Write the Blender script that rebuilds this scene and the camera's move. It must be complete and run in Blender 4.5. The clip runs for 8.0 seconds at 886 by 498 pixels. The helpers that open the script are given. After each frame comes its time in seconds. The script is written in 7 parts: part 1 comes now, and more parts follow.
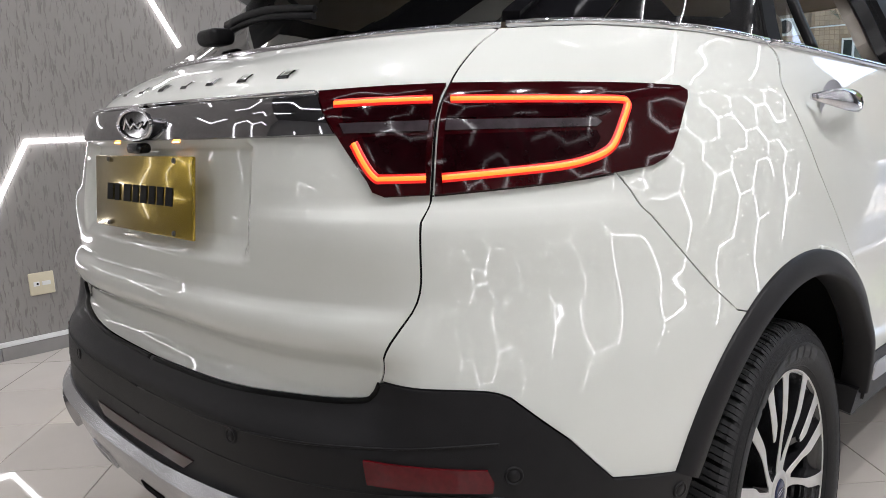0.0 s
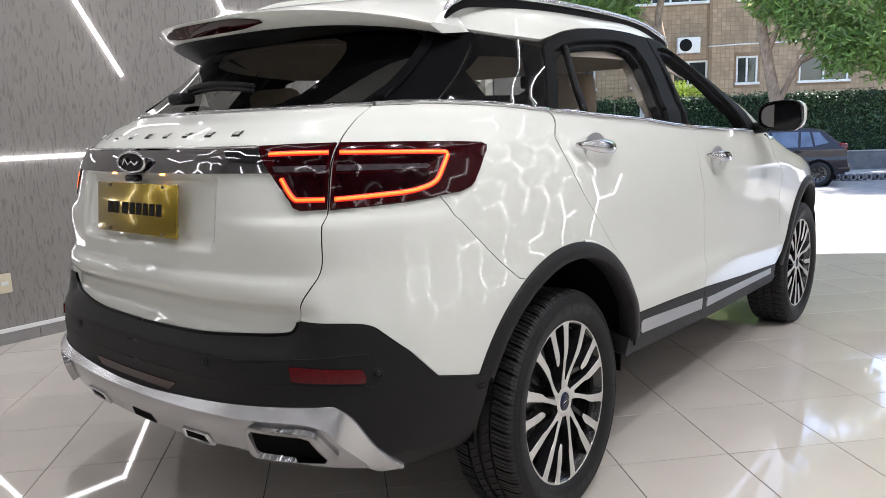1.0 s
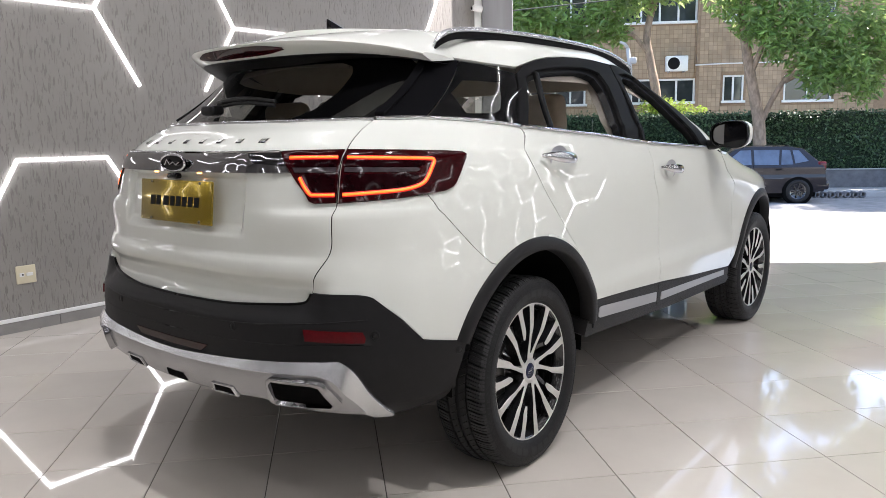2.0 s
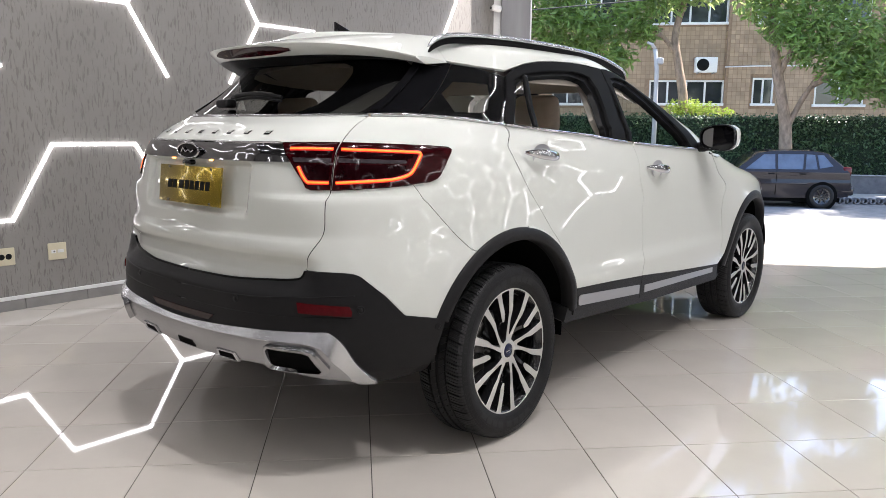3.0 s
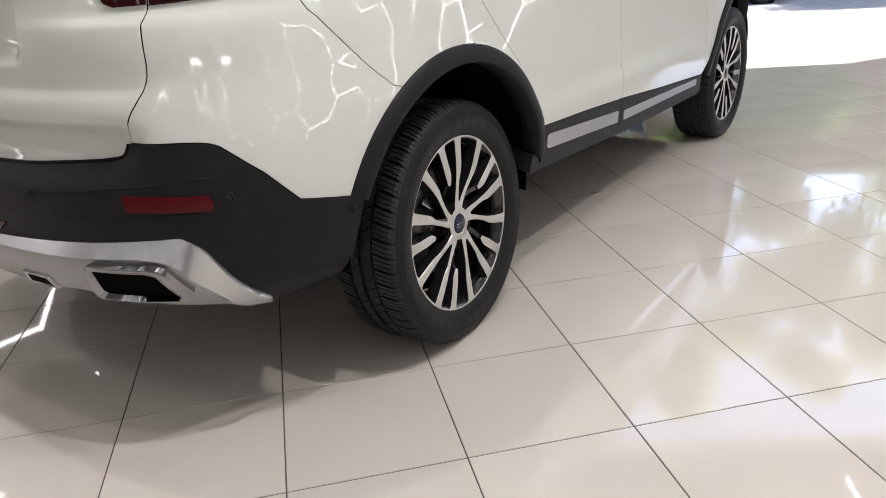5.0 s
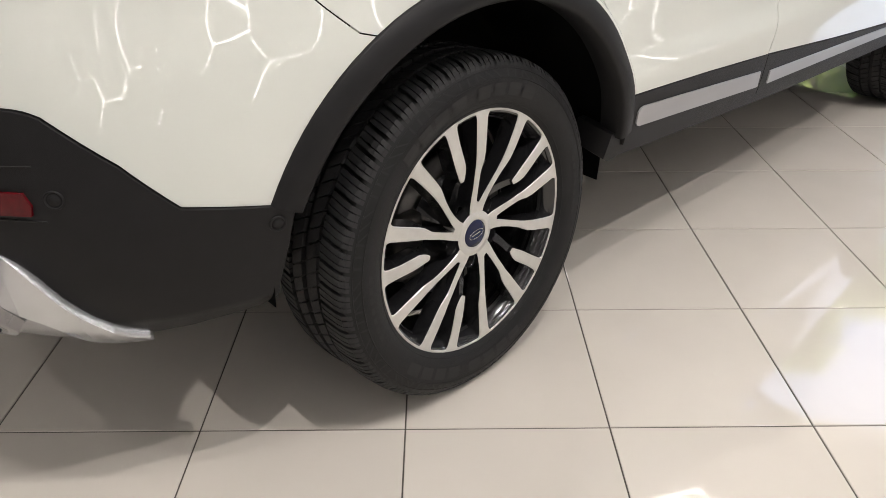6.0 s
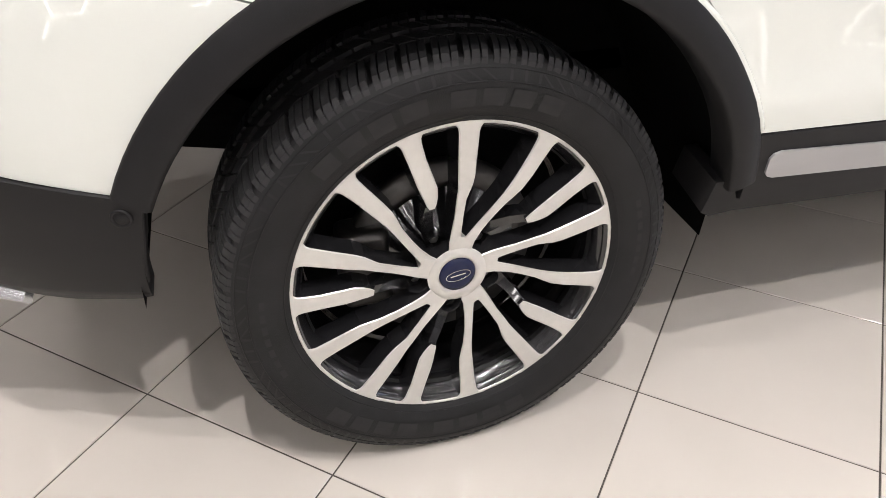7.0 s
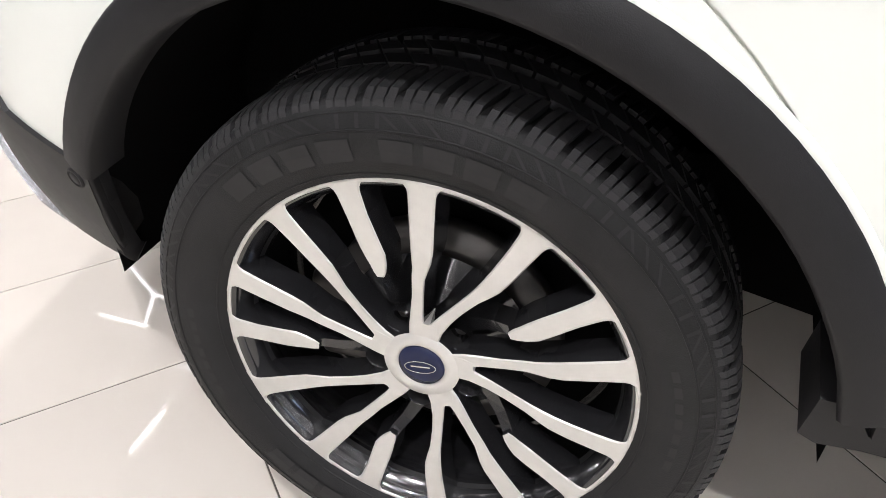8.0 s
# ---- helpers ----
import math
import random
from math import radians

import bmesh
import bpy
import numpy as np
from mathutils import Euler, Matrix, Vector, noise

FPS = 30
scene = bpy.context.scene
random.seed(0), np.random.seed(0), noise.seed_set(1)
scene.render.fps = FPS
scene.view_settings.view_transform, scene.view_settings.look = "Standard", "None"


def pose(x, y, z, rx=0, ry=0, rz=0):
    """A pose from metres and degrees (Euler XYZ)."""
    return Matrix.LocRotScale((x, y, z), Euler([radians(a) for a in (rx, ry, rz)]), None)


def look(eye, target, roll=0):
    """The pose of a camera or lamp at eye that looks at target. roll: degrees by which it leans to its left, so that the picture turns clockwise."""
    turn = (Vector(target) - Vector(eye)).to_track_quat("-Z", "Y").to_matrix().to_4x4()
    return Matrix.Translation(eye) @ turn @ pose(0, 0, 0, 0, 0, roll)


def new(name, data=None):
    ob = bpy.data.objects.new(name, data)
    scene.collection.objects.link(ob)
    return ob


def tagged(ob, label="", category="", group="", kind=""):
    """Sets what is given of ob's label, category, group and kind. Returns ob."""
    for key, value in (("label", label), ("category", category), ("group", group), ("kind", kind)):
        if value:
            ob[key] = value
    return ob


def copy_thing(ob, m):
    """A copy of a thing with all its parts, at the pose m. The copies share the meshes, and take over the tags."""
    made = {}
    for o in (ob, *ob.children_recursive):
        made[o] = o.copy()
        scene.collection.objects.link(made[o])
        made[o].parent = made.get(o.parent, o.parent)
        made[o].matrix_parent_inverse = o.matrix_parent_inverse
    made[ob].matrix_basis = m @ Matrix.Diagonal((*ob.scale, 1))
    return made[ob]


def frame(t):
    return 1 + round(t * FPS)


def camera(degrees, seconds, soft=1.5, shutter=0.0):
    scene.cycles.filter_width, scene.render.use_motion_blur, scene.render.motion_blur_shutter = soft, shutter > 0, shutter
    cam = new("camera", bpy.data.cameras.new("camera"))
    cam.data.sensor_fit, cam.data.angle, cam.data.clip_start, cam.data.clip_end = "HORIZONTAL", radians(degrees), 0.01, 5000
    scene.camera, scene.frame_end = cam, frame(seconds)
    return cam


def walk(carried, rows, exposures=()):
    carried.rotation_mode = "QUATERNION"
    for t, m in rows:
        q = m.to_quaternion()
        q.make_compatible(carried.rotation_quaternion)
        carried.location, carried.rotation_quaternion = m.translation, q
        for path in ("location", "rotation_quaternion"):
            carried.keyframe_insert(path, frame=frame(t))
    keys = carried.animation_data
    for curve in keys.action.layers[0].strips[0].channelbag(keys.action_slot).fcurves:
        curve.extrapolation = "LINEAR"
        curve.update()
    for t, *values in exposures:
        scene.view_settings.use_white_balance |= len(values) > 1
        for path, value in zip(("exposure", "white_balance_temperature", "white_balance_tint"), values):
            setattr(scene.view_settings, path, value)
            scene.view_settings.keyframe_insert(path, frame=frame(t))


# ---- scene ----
import collections
import functools

cam = camera(61.7, 8.0, 0.55)
PATH = [
    (0, (1.449, -1.477, 1.152), (0.039, -0.102, 0.804), -2.4),
    (0.5, (1.796, -1.729, 1.209), (0.466, -0.277, 0.857), -2.3),
    (1, (2.06, -1.957, 1.245), (0.794, -0.446, 0.909), -2.0),
    (1.5, (2.217, -2.159, 1.247), (0.982, -0.617, 0.936), -1.4),
    (3, (2.641, -2.394, 1.253), (1.339, -0.91, 0.934), 0.6),
    (3.5, (2.715, -2.386, 1.26), (1.389, -0.925, 0.935), 0.1),
    (4, (2.622, -2.305, 1.225), (1.316, -0.836, 0.851), -0.8),
    (4.5, (2.323, -2.061, 1.179), (1.194, -0.518, 0.591), -2.6),
    (4.7, (2.208, -1.918, 1.149), (1.118, -0.379, 0.484), -3.3),
    (5.8, (1.878, -1.06, 1.099), (0.656, 0.184, 0.119), -0.5),
    (6, (1.826, -0.94, 1.093), (0.558, 0.23, 0.081), -0.1),
    (6.5, (1.806, -0.605, 1.074), (0.355, 0.243, -0.01), -0.4),
    (7, (1.765, -0.269, 1.063), (0.211, 0.176, -0.114), 0.0),
    (7.5, (1.628, 0.008, 1.042), (0.085, -0.038, -0.229), -0.4),
    (8, (1.484, 0.279, 0.996), (-0.012, -0.341, -0.180), -2.85),
]
walk(cam, [(t, look(eye, target, roll)) for t, eye, target, roll in PATH],
     [(0, 2.03, 6300, 15), (3.0, 2.0, 6380, 15), (4.5, 1.93, 6450, 16), (6.0, 2.18, 6800, 14), (7.0, 2.54, 6620, 16), (8.0, 2.73, 6380, 15)])

# ---- world, sun, lights ----
ST = Vector((0.839, 0.545, 0.0))      # along the street
OUT = Vector((-0.545, 0.839, 0.0))    # from the shop's front towards the street
CORNER = Vector((-2.82, 4.75, 0.0))   # where the side wall meets the front
CEIL = 5.2


def site(s, d, z=0.0):
    """A place s metres along the shop front and d metres out from it."""
    return CORNER + s * ST + d * OUT + Vector((0, 0, z))


SUN = (0.34 * OUT + 0.72 * ST + Vector((0, 0, 1))).normalized()
world = bpy.data.worlds.new("world")
world.use_nodes = True
scene.world = world
sky = world.node_tree.nodes.new("ShaderNodeTexSky")
sky.sky_type, sky.sun_disc = "NISHITA", False
sky.sun_elevation = math.asin(SUN.z)
sky.sun_rotation = math.atan2(SUN.x, SUN.y)
back = world.node_tree.nodes["Background"]
back.inputs["Strength"].default_value = 0.15
world.node_tree.links.new(sky.outputs["Color"], back.inputs["Color"])
sun = new("sun", bpy.data.lights.new("sun", "SUN"))
sun.data.energy, sun.data.angle, sun.data.color = 5.0, radians(0.5), (1.0, 0.95, 0.88)
sun.matrix_world = look(SUN * 40, (0, 0, 0))


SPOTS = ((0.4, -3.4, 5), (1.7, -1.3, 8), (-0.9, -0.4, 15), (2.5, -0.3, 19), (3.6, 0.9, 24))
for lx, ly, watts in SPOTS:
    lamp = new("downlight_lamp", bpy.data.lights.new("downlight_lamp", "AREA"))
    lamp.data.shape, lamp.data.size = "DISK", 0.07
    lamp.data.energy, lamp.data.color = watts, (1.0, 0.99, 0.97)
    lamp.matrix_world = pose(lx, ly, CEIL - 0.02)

# ---- materials ----
def nodes_of(name):
    m = bpy.data.materials.new(name)
    m.use_nodes = True
    t = m.node_tree
    return m, t, t.nodes["Principled BSDF"]


def add(t, kind, **values):
    n = t.nodes.new(kind)
    for key, value in values.items():
        n.inputs[key.replace("_", " ")].default_value = value
    return n


def surface(name, colour, rough=0.5, metal=0.0, vary=0.12, scale=8.0, bump=0.0, bump_scale=120.0, coat=0.0, stretch=(1, 1, 1), island=0.0,
            colour2=None, rough_vary=0.1, spec=0.5, detail=4.0):
    """Principled surface with two scales of variation in colour, gloss and relief."""
    m, t, p = nodes_of(name)
    co = t.nodes.new("ShaderNodeTexCoord")
    mp = t.nodes.new("ShaderNodeMapping")
    mp.inputs["Scale"].default_value = stretch
    t.links.new(co.outputs["Object"], mp.inputs["Vector"])
    big = add(t, "ShaderNodeTexNoise", Scale=scale, Detail=detail, Roughness=0.6)
    t.links.new(mp.outputs["Vector"], big.inputs["Vector"])
    ramp = t.nodes.new("ShaderNodeMapRange")
    ramp.inputs["From Min"].default_value, ramp.inputs["From Max"].default_value = 0.3, 0.7
    t.links.new(big.outputs["Fac"], ramp.inputs["Value"])
    mix = t.nodes.new("ShaderNodeMix")
    mix.data_type = "RGBA"
    c2 = colour2 or tuple(c * (1 - vary) for c in colour)
    c1 = colour if colour2 else tuple(min(1.0, c * (1 + vary * 0.6)) for c in colour)
    mix.inputs["A"].default_value, mix.inputs["B"].default_value = (*c2, 1), (*c1, 1)
    t.links.new(ramp.outputs["Result"], mix.inputs["Factor"])
    out = mix.outputs["Result"]
    if island:
        info = t.nodes.new("ShaderNodeObjectInfo")
        geo = t.nodes.new("ShaderNodeNewGeometry")
        both = t.nodes.new("ShaderNodeMath")
        both.operation = "ADD"
        t.links.new(info.outputs["Random"], both.inputs[0])
        t.links.new(geo.outputs["Random Per Island"], both.inputs[1])
        fr = t.nodes.new("ShaderNodeMath")
        fr.operation = "FRACT"
        t.links.new(both.outputs[0], fr.inputs[0])
        br = t.nodes.new("ShaderNodeMapRange")
        br.inputs["To Min"].default_value, br.inputs["To Max"].default_value = 1 - island, 1 + island
        t.links.new(fr.outputs[0], br.inputs["Value"])
        hsv = t.nodes.new("ShaderNodeHueSaturation")
        t.links.new(br.outputs["Result"], hsv.inputs["Value"])
        t.links.new(out, hsv.inputs["Color"])
        out = hsv.outputs["Color"]
    t.links.new(out, p.inputs["Base Color"])
    rr = t.nodes.new("ShaderNodeMapRange")
    rr.inputs["To Min"].default_value, rr.inputs["To Max"].default_value = rough * (1 - rough_vary), min(1.0, rough * (1 + rough_vary))
    t.links.new(big.outputs["Fac"], rr.inputs["Value"])
    t.links.new(rr.outputs["Result"], p.inputs["Roughness"])
    p.inputs["Metallic"].default_value = metal
    p.inputs["Specular IOR Level"].default_value = spec
    if coat:
        p.inputs["Coat Weight"].default_value, p.inputs["Coat Roughness"].default_value = coat, 0.02
    if bump:
        fine = add(t, "ShaderNodeTexNoise", Scale=bump_scale, Detail=3.0)
        t.links.new(mp.outputs["Vector"], fine.inputs["Vector"])
        b = add(t, "ShaderNodeBump", Strength=bump, Distance=0.01)
        t.links.new(fine.outputs["Fac"], b.inputs["Height"])
        t.links.new(b.outputs["Normal"], p.inputs["Normal"])
    return m


def glow(name, colour, strength):
    m, t, p = nodes_of(name)
    p.inputs["Base Color"].default_value = (*colour, 1)
    p.inputs["Emission Color"].default_value, p.inputs["Emission Strength"].default_value = (*colour, 1), strength
    p.inputs["Roughness"].default_value = 0.4
    return m


def tinted_glass(name, tint, ior=1.5):
    """Thin glass: a clear tinted pane with a mirror coat by Fresnel."""
    m, t, p = nodes_of(name)
    t.nodes.remove(p)
    out = t.nodes["Material Output"]
    clear = t.nodes.new("ShaderNodeBsdfTransparent")
    clear.inputs["Color"].default_value = (*tint, 1)
    gloss = t.nodes.new("ShaderNodeBsdfGlossy")
    gloss.inputs["Roughness"].default_value = 0.01
    lw = add(t, "ShaderNodeLayerWeight", Blend=0.5)
    power = t.nodes.new("ShaderNodeMath")
    power.operation = "POWER"
    power.inputs[1].default_value = 4.0
    t.links.new(lw.outputs["Facing"], power.inputs[0])
    fr = t.nodes.new("ShaderNodeMapRange")
    fr.inputs["To Min"].default_value = 0.08
    t.links.new(power.outputs[0], fr.inputs["Value"])
    mix = t.nodes.new("ShaderNodeMixShader")
    t.links.new(fr.outputs[0], mix.inputs[0])
    t.links.new(clear.outputs[0], mix.inputs[1])
    t.links.new(gloss.outputs[0], mix.inputs[2])
    t.links.new(mix.outputs[0], out.inputs["Surface"])
    return m


PAINT = surface("white_paint", (0.665, 0.683, 0.635), 0.3, 0.0, 0.015, 3, coat=1.0, spec=0.05)
BLACK_PLASTIC = surface("black_plastic", (0.0115, 0.0113, 0.0120), 0.46, 0.0, 0.12, 30, bump=0.10, bump_scale=900, spec=0.2)
FRAME = surface("frame_black", (0.010, 0.010, 0.0105), 0.5, 0.0, 0.1, 30, spec=0.04)
SEAL = surface("seal_black", (0.004, 0.004, 0.004), 0.35, 0.0, 0.1, 30, spec=0.08)
GLOSS_BLACK = surface("gloss_black", (0.006, 0.006, 0.007), 0.05, 0.0, 0.1, 6, spec=0.35)
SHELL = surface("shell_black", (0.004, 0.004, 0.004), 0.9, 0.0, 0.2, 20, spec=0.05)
SILVER = surface("silver_paint", (0.62, 0.63, 0.65), 0.24, 0.8, 0.05, 14)
SATIN = surface("satin_silver", (0.36, 0.36, 0.37), 0.26, 0.8, 0.06, 14)
CHROME = surface("chrome", (0.66, 0.66, 0.68), 0.04, 1.0, 0.04, 5)
# CHROME darkened: the colour stands in for the dark room it mirrors
BAR_CHROME = surface("bar_chrome_dimmed", (0.36, 0.36, 0.375), 0.04, 1.0, 0.04, 5)
MARK = surface("dark_chrome", (0.14, 0.14, 0.15), 0.1, 1.0, 0.04, 5)
# chrome with its dark reflections worked into a lower base colour
EXHAUST = surface("exhaust_chrome_dimmed", (0.34, 0.34, 0.35), 0.07, 1.0, 0.05, 9)
MACHINED = surface("machined_alloy", (0.60, 0.59, 0.56), 0.34, 0.6, 0.05, 60, bump=0.05, bump_scale=500)
WHEEL_BLACK = surface("wheel_black", (0.012, 0.012, 0.013), 0.16, 0.0, 0.2, 20, coat=0.7)
RUBBER = surface("tyre_rubber", (0.0135, 0.0135, 0.014), 0.5, 0.0, 0.25, 18, bump=0.15, bump_scale=600, spec=0.2)
# RUBBER made paler to make up for light that misses the tread
TREAD_RUBBER = surface("tread_rubber_lifted", (0.026, 0.026, 0.027), 0.6, 0.0, 0.25, 18, bump=0.15, bump_scale=600, spec=0.25)
RUBBER_MARK = surface("tyre_relief", (0.0165, 0.0165, 0.0172), 0.45, 0.0, 0.2, 40, spec=0.24)
BRUSHED = surface("brushed_silver", (0.42, 0.42, 0.43), 0.36, 0.75, 0.06, 14, stretch=(1, 0.1, 1))
RED_LENS = surface("red_lens", (0.026, 0.0006, 0.0018), 0.06, 0.0, 0.25, 12, spec=0.35)
RED_REFLECT = surface("red_reflector", (0.085, 0.003, 0.006), 0.12, 0.0, 0.25, 80, spec=0.4)
LAMP_DARK = surface("lamp_chamber", (0.010, 0.0010, 0.002), 0.07, 0.0, 0.4, 30, spec=0.12)
FOG_RED = surface("fog_lens", (0.022, 0.004, 0.004), 0.12, 0.0, 0.2, 40, spec=0.5)
SMOKE = surface("smoked_lens", (0.045, 0.035, 0.04), 0.1, 0.0, 0.3, 40, coat=1.0)
LED_RED = glow("tail_led", (1.0, 0.125, 0.012), 0.72)
# weak emission that stands in for the lens lit by its strip
LED_HALO = glow("tail_led_halo", (0.32, 0.006, 0.004), 0.55)
PLATE_LIGHT = glow("plate_lamp", (1.0, 0.36, 0.07), 4.5)
GOLD = surface("gold_plate", (0.42, 0.30, 0.03), 0.16, 0.85, 0.06, 9, coat=0.6)
INK = surface("black_ink", (0.010, 0.010, 0.010), 0.6, spec=0.1)
DARK_GLASS = tinted_glass("privacy_glass", (0.74, 0.75, 0.73))
PILLAR_BLACK = surface("pillar_black", (0.006, 0.006, 0.007), 0.06, 0.0, 0.1, 6, spec=0.05)
CLEAR_GLASS = tinted_glass("clear_glass", (0.86, 0.9, 0.88))
MIRROR = surface("mirror", (0.9, 0.9, 0.9), 0.01, 1.0, 0.0)
BLUE_CAP = surface("hub_cap_blue", (0.012, 0.016, 0.045), 0.25, 0.0, 0.1, 30, spec=0.25)
LEATHER = surface("beige_leather", (0.60, 0.50, 0.38), 0.5, 0.0, 0.12, 14, bump=0.2, bump_scale=300)
HEADLINER = surface("headliner", (0.50, 0.46, 0.40), 0.9, 0.0, 0.08, 20, bump=0.1, bump_scale=400)
DASH = surface("dashboard", (0.05, 0.045, 0.04), 0.6, 0.0, 0.2, 20, bump=0.1, bump_scale=400)
STEEL = surface("brake_steel", (0.12, 0.115, 0.11), 0.4, 0.9, 0.2, 30)
WALL_LED = glow("wall_led_strip", (1.0, 0.99, 0.975), 2.3)
LED = glow("led_tube", (1.0, 0.99, 0.975), 9.0)
SIDE_LED = glow("side_led_strip", (1.0, 0.99, 0.975), 5.2)
TILE = surface("porcelain_tile", (0.58, 0.54, 0.485), 0.04, 0.0, 0.05, 2.2, island=0.035, rough_vary=0.4, spec=0.5, coat=0.25)
GROUT = surface("grout", (0.075, 0.065, 0.055), 0.9, 0.0, 0.2, 30)
SKIRT = surface("skirting_stone", (0.26, 0.25, 0.24), 0.25, 0.0, 0.12, 6, island=0.05)
WHITE_TRIM = surface("white_trim", (0.78, 0.78, 0.77), 0.4, 0.0, 0.05, 20)
CEILING = surface("ceiling_paint", (0.07, 0.07, 0.072), 0.9, 0.0, 0.05, 3, bump=0.1, bump_scale=80)
PLAIN_WALL = surface("painted_wall", (0.13, 0.128, 0.124), 0.85, 0.0, 0.08, 2, bump=0.2, bump_scale=60)
IVORY = surface("ivory_plastic", (0.66, 0.60, 0.44), 0.35, 0.0, 0.05, 20)
ASPHALT = surface("asphalt", (0.27, 0.262, 0.25), 0.85, 0.0, 0.3, 3, bump=0.5, bump_scale=60)
CONCRETE = surface("concrete", (0.42, 0.41, 0.39), 0.8, 0.0, 0.2, 2, bump=0.4, bump_scale=50)

# ---- building blocks ----
def part(name, bm, material, parent=None, label=""):
    """One mesh object from a bmesh (or a mesh), under its thing."""
    if isinstance(bm, bmesh.types.BMesh):
        me = bpy.data.meshes.new(name)
        bm.to_mesh(me)
        bm.free()
    else:
        me = bm
    if material is not None and not me.materials:
        me.materials.append(material)
    ob = new(name, me)
    ob.parent = parent
    if label:
        ob["label"] = label
    return ob


def thing(name, label, category, at=(0, 0, 0), group="", kind=""):
    ob = new(name)
    ob.empty_display_size = 0.1
    ob.location = at
    return tagged(ob, label, category, group, kind)


def box(x0, x1, y0, y1, z0, z1, bevel=0.0, segments=2, bm=None):
    bm = bm or bmesh.new()
    got = bmesh.ops.create_cube(bm, size=1, matrix=Matrix.LocRotScale(((x0 + x1) / 2, (y0 + y1) / 2, (z0 + z1) / 2), None, (x1 - x0, y1 - y0, z1 - z0)))
    if bevel:
        edges = list({e for v in got["verts"] for e in v.link_edges})
        bmesh.ops.bevel(bm, geom=edges, offset=bevel, segments=segments, affect="EDGES", profile=0.5)
    return bm


def oriented(bm, m):
    bmesh.ops.transform(bm, matrix=m, verts=bm.verts)
    return bm


def smooth(bm):
    for f in bm.faces:
        f.smooth = True
    return bm


def lathe(profile, steps=48, axis="x", closed=False):
    """Turn (radius, height) pairs round an axis."""
    bm = bmesh.new()
    rings = []
    for k in range(steps):
        a = 2 * math.pi * k / steps
        ring = []
        for r, h in profile:
            c, s = r * math.cos(a), r * math.sin(a)
            ring.append(bm.verts.new((h, c, s) if axis == "x" else (c, s, h)))
        rings.append(ring)
    n = len(profile)
    for k in range(steps):
        a, b = rings[k], rings[(k + 1) % steps]
        for i in range(n if closed else n - 1):
            j = (i + 1) % n
            bm.faces.new((a[i], a[j], b[j], b[i]) if axis == "x" else (a[i], b[i], b[j], a[j]))
    bmesh.ops.recalc_face_normals(bm, faces=bm.faces)
    return smooth(bm)


def tube(points, radius, sides=8, taper=None, bm=None):
    """A round rod through the points."""
    bm = bm or bmesh.new()
    pts = [Vector(p) for p in points]
    rings = []
    for i, p in enumerate(pts):
        d = (pts[min(i + 1, len(pts) - 1)] - pts[max(i - 1, 0)]).normalized()
        a = d.orthogonal().normalized() if i == 0 else (side - d * side.dot(d)).normalized()
        side = a
        b = d.cross(a)
        r = radius if taper is None else radius + (taper - radius) * i / (len(pts) - 1)
        rings.append([bm.verts.new(p + r * (math.cos(2 * math.pi * k / sides) * a + math.sin(2 * math.pi * k / sides) * b)) for k in range(sides)])
    for r0, r1 in zip(rings, rings[1:]):
        for k in range(sides):
            f = bm.faces.new((r0[k], r0[(k + 1) % sides], r1[(k + 1) % sides], r1[k]))
            f.smooth = True
    bm.faces.new(rings[0][::-1])
    bm.faces.new(rings[-1])
    return bm


def prism(outline, z0, z1, bm=None):
    """A flat outline of (x, y) raised from z0 to z1."""
    bm = bm or bmesh.new()
    low = [bm.verts.new((x, y, z0)) for x, y in outline]
    top = [bm.verts.new((x, y, z1)) for x, y in outline]
    n = len(outline)
    bm.faces.new(low[::-1])
    bm.faces.new(top)
    for i in range(n):
        bm.faces.new((low[i], low[(i + 1) % n], top[(i + 1) % n], top[i]))
    bmesh.ops.recalc_face_normals(bm, faces=bm.faces)
    return bm


def curve_through(pts, n=6):
    """Catmull-Rom points through pts."""
    pts = [Vector(p) for p in pts]
    out = []
    for i in range(len(pts) - 1):
        a, b, c, d = pts[max(i - 1, 0)], pts[i], pts[i + 1], pts[min(i + 2, len(pts) - 1)]
        for k in range(n):
            t = k / n
            out.append(0.5 * ((2 * b) + (c - a) * t + (2 * a - 5 * b + 4 * c - d) * t * t + (3 * b - a - 3 * c + d) * t ** 3))
    return out + [pts[-1]]


# ---- the showroom ----
FLOOR_A = radians(47.8)
TC, TR = Vector((math.cos(FLOOR_A), math.sin(FLOOR_A))) * 0.422, Vector((-math.sin(FLOOR_A), math.cos(FLOOR_A))) * 0.422
T0 = Vector((0.6585, -0.5433))
ROOM_X, ROOM_Y = 5.0, -6.0
END = (ROOM_X - CORNER.x) / ST.x
floor_outline = [(-2.82, ROOM_Y), (ROOM_X, ROOM_Y), tuple(site(END, 0.25).xy), tuple(site(0, 0.25).xy)]
floor = tagged(part("floor", prism(floor_outline, -0.20, -0.0022), GROUT), "polished beige porcelain tile floor with thin dark joints", "floor", kind="structure")


def wall(name, a, b, z0, z1, thick, material, label, side=1):
    a, b = Vector((*a, 0)), Vector((*b, 0))
    d = (b - a).normalized()
    n = Vector((-d.y, d.x, 0)) * thick * side
    ob = part(name, prism([tuple(p.xy) for p in (a, b, b + n, a + n)], z0, z1), material)
    return tagged(ob, label, "wall", kind="structure")


